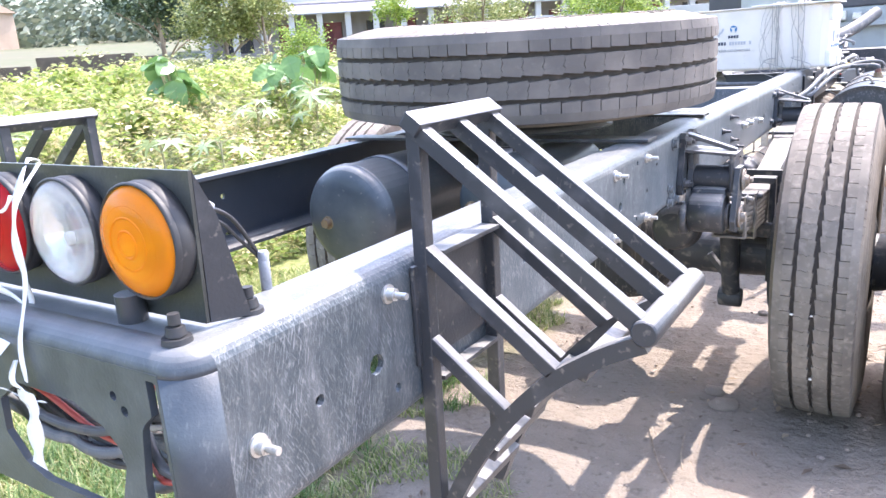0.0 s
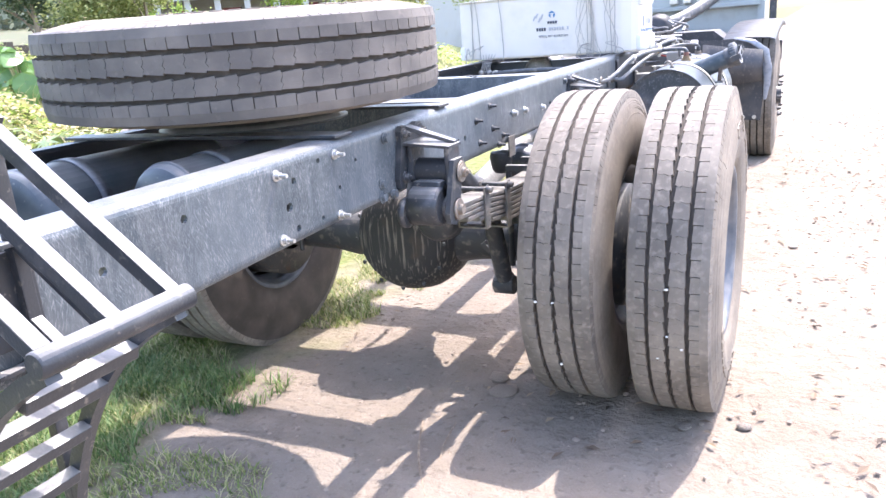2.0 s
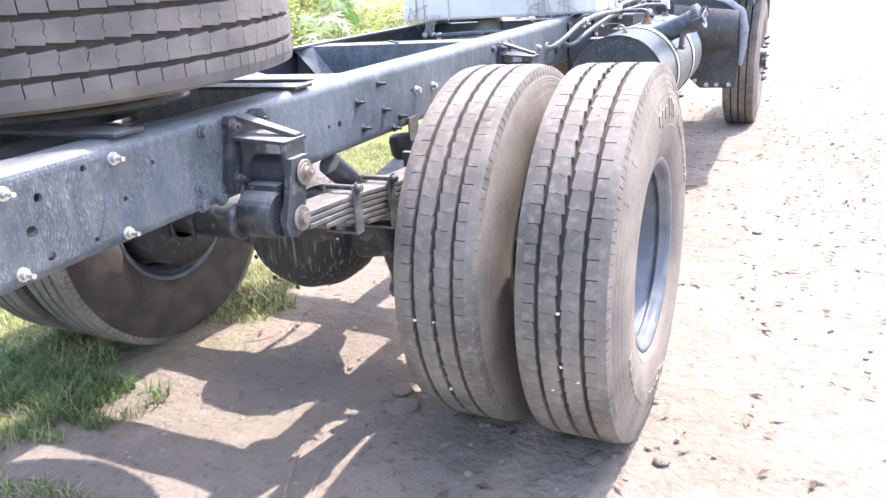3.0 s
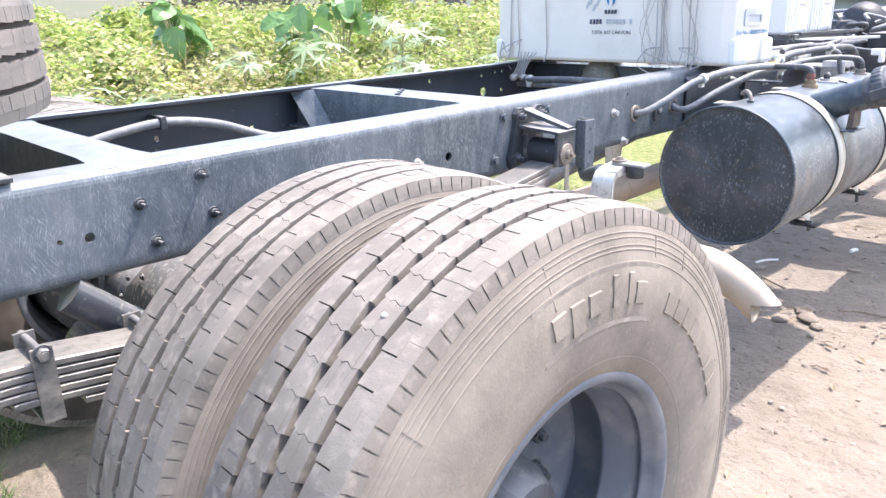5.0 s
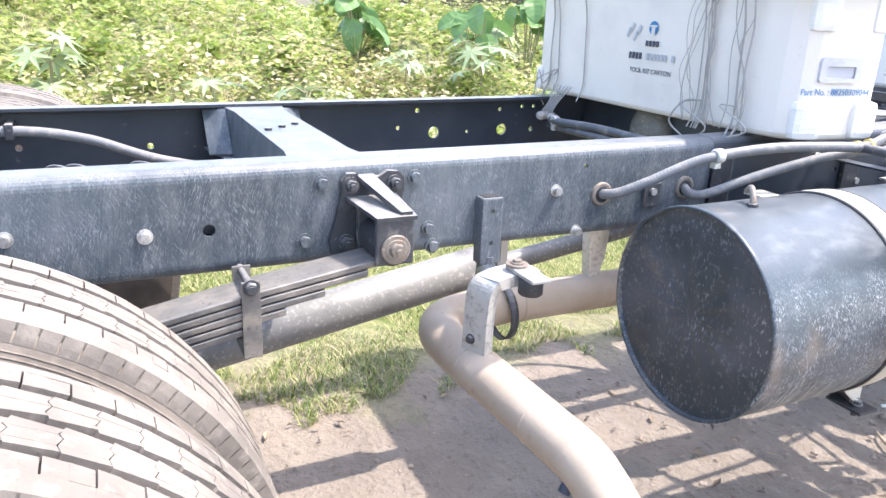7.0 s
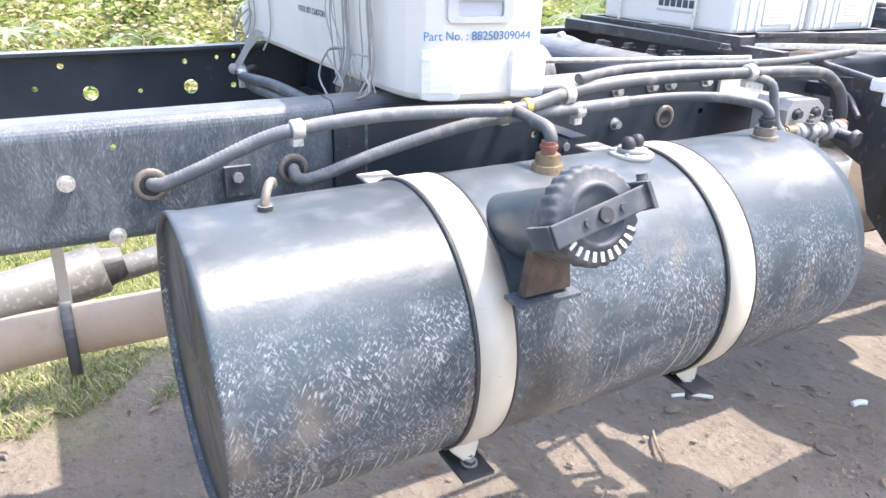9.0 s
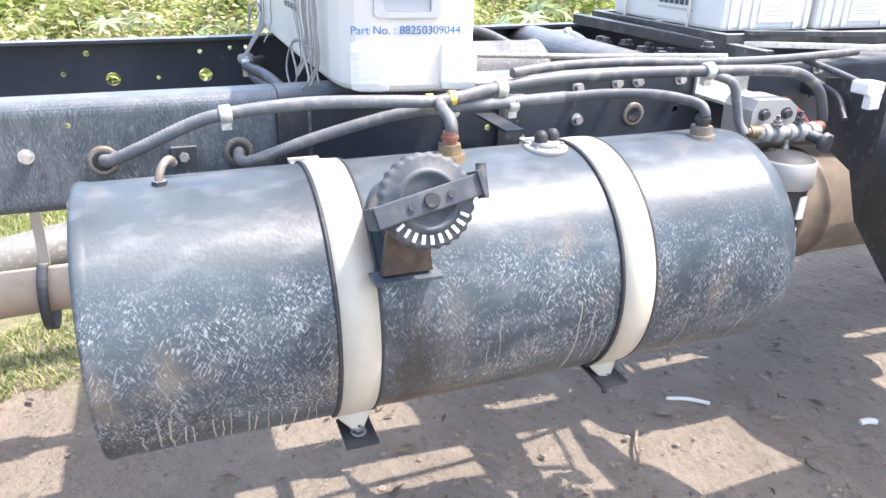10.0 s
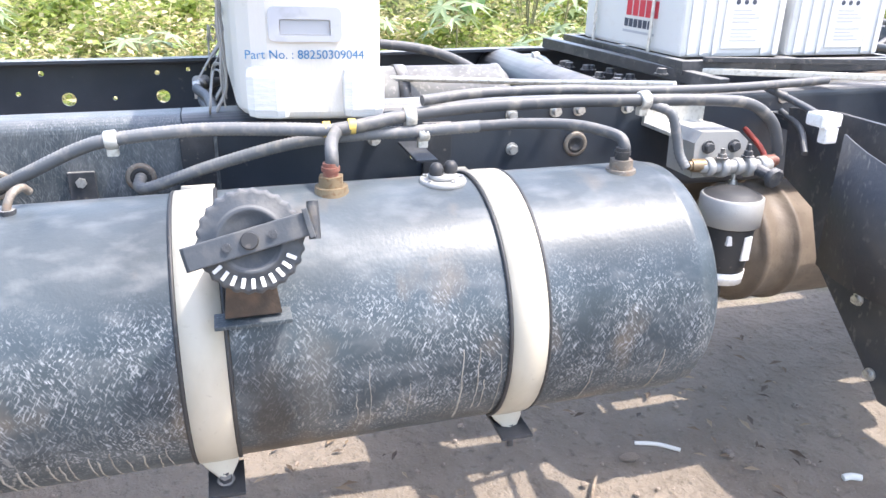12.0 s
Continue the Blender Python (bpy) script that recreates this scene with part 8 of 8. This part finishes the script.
# ---- loose things on the ground ----
def pebble(seed, r):
    rng = random.Random(seed)
    bm = bmesh.new()
    bmesh.ops.create_icosphere(bm, subdivisions=1, radius=r)
    sx, sy, sz = rng.uniform(0.7, 1.3), rng.uniform(0.7, 1.3), rng.uniform(0.4, 0.8)
    for v in bm.verts:
        v.co = Vector((v.co.x * sx, v.co.y * sy, v.co.z * sz)) * rng.uniform(0.8, 1.15)
    bm.verts.index_update()
    out = [v.co.copy() for v in bm.verts], [[v.index for v in f.verts] for f in bm.faces]
    bm.free()
    return out


stone_mat = material("grey_brown_stone", (0.27, 0.225, 0.185), 0.9, vary=[((0.38, 0.33, 0.28), 0.02, 0.4, 0.7, ONE)], bump=[(0.008, 0.003, ONE)], shift=0.35)
clod_mat = material("dry_earth_clod", (0.31, 0.25, 0.20), 0.95, vary=[((0.23, 0.185, 0.145), 0.012, 0.45, 0.7, ONE)], bump=[(0.006, 0.003, ONE)])
dead_leaf = leaf_material("dead_leaves", [(0.0, (0.07, 0.05, 0.035)), (0.5, (0.16, 0.11, 0.07)), (1.0, (0.34, 0.26, 0.17))], 0.7, 0.1)
white_mat = material("paper_scrap", (0.75, 0.73, 0.68), 0.7)
twig_mat = material("dry_twig", (0.20, 0.15, 0.105), 0.8, vary=[((0.34, 0.27, 0.2), 0.02, 0.4, 0.7, ONE)])
SHAPES = [pebble(i, 1.0) for i in range(12)]
gm = Mesh()
rng = random.Random(15)
for _ in range(9000):
    x, y = rng.uniform(-0.7, 3.6), rng.uniform(-0.8, 11.0)
    r = 0.002 + 0.009 * rng.random() ** 4
    v, f = rng.choice(SHAPES)
    a = rng.uniform(0, 6.283)
    c, s = math.cos(a) * r, math.sin(a) * r
    gm.add([(x + p.x * c - p.y * s, y + p.x * s + p.y * c, p.z * r + r * 0.15 + 0.004) for p in v], f)
stuff("gravel", gm, clod_mat, "small clods and gravel strewn over the earth", "gravel")
STONE = [mesh_data("stone", Mesh().add([tuple(p) for p in v], f, True), stone_mat) for v, f in SHAPES]
for k in range(90):
    x, y = rng.uniform(-0.5, 2.8), rng.uniform(0.8, 9.0)
    if x < 0.1 and rng.random() < 0.5:
        continue
    st = part("stone", rng.choice(STONE), stone_mat)
    r = rng.uniform(0.010, 0.026)
    st.matrix_basis = pose(x, y, r * 0.3 + 0.002, 0, 0, rng.uniform(0, 360)) @ Matrix.Diagonal((r, r, r * rng.uniform(0.5, 0.9), 1))
    tagged(st, "grey-brown stone lying on the dry earth", "stone", "loose stones")
for x, y, r in ((0.03, 2.19, 0.05), (-0.02, 2.28, 0.055), (0.02, 2.20, 0.03), (0.30, 4.72, 0.055), (0.26, 4.80, 0.05), (0.36, 4.66, 0.035), (0.22, 4.64, 0.04), (0.25, 5.45, 0.03), (-0.1, 5.2, 0.03)):
    st = part("earth_clod", rng.choice(STONE), clod_mat)
    st.data = st.data.copy()
    st.data.materials[0] = clod_mat
    st.matrix_basis = pose(x, y, 0.005, 0, 0, rng.uniform(0, 360)) @ Matrix.Diagonal((r, r, r * 0.4, 1))
    tagged(st, "dry clod of earth on the ground", "clod", "earth clods")
lm = Mesh()
for _ in range(3600):
    x, y = rng.uniform(-0.8, 3.4), rng.uniform(0.6, 10.0)
    if noise.noise((x * 1.5, y * 1.5, 41)) < (0.0 if x < 1.0 else -0.3):
        continue
    size = rng.uniform(0.008, 0.03)
    a = rng.uniform(0, 6.283)
    d = Vector((math.cos(a), math.sin(a), rng.uniform(-0.2, 0.2)))
    s = Vector((-math.sin(a), math.cos(a), rng.uniform(-0.3, 0.3)))
    p = Vector((x, y, 0.012))
    lm.add([p - d * size, p - s * size * 0.35 + Vector((0, 0, 0.004)), p + d * size, p + s * size * 0.35 + Vector((0, 0, 0.004))], [(0, 1, 2, 3)])
stuff("dead_leaves", lm, dead_leaf, "dark dead leaves and chaff scattered on the earth", "leaf litter")
for k, (x, y, l, a, r, mt) in enumerate([(-0.115, 5.299, 0.13, 60, 0.006, white_mat), (0.03, 5.02, 0.16, 150, 0.005, twig_mat), (-0.05, 1.72, 0.42, 118, 0.004, twig_mat), (0.0, 1.78, 0.30, 104, 0.003, twig_mat), (0.1, 1.66, 0.26, 130, 0.003, twig_mat), (0.45, 4.9, 0.18, 20, 0.004, twig_mat), (1.3, 6.1, 0.12, 70, 0.004, twig_mat), (0.15, 5.75, 0.05, 75, 0.010, white_mat)]):
    tw_ = part("stick", Mesh().tube([(-l / 2, 0, 0), (0, l * 0.04, 0.004), (l / 2, 0, 0)], r, 7, 4), mt)
    tw_.matrix_basis = pose(x, y, 0.010, 0, 0, a)
    tagged(tw_, "pale peeled stick lying on the earth" if mt is white_mat else "thin dry twig lying on the earth", "stick", "sticks")
for x, y in ((0.23, 4.38), (0.22, 2.32), (0.36, 3.9)):
    rg = part("stem_ring", Mesh().lathe([(0.0, 0.010), (0.003, 0.013), (0.0, 0.016)], 16, "z", (0, 0, 0)), twig_mat)
    rg.location = (x - 0.3, y + 0.3, 0.012)
    tagged(rg, "curled dry stem ring on the earth", "stem")
# pebbles lodged in the tread
for x, a in ((0.257, -3.5), (0.309, -3.3), (0.311, -29.0), (0.628, 4.2), (0.630, -11.3), (0.668, -15.5), (0.603, -20.0), (0.60, 72.0), (0.655, 58.0)):
    st = part("tread_pebble", rng.choice(STONE), white_mat)
    st.data = st.data.copy()
    st.data.materials[0] = white_mat
    st.matrix_basis = pose(x, 2.443 - 0.523 * math.cos(radians(a)), WZ + 0.523 * math.sin(radians(a)), 0, 0, 30) @ Matrix.Diagonal((0.006, 0.006, 0.006, 1))
    tagged(st, "small white pebble lodged in the tyre tread", "pebble", "tread pebbles")
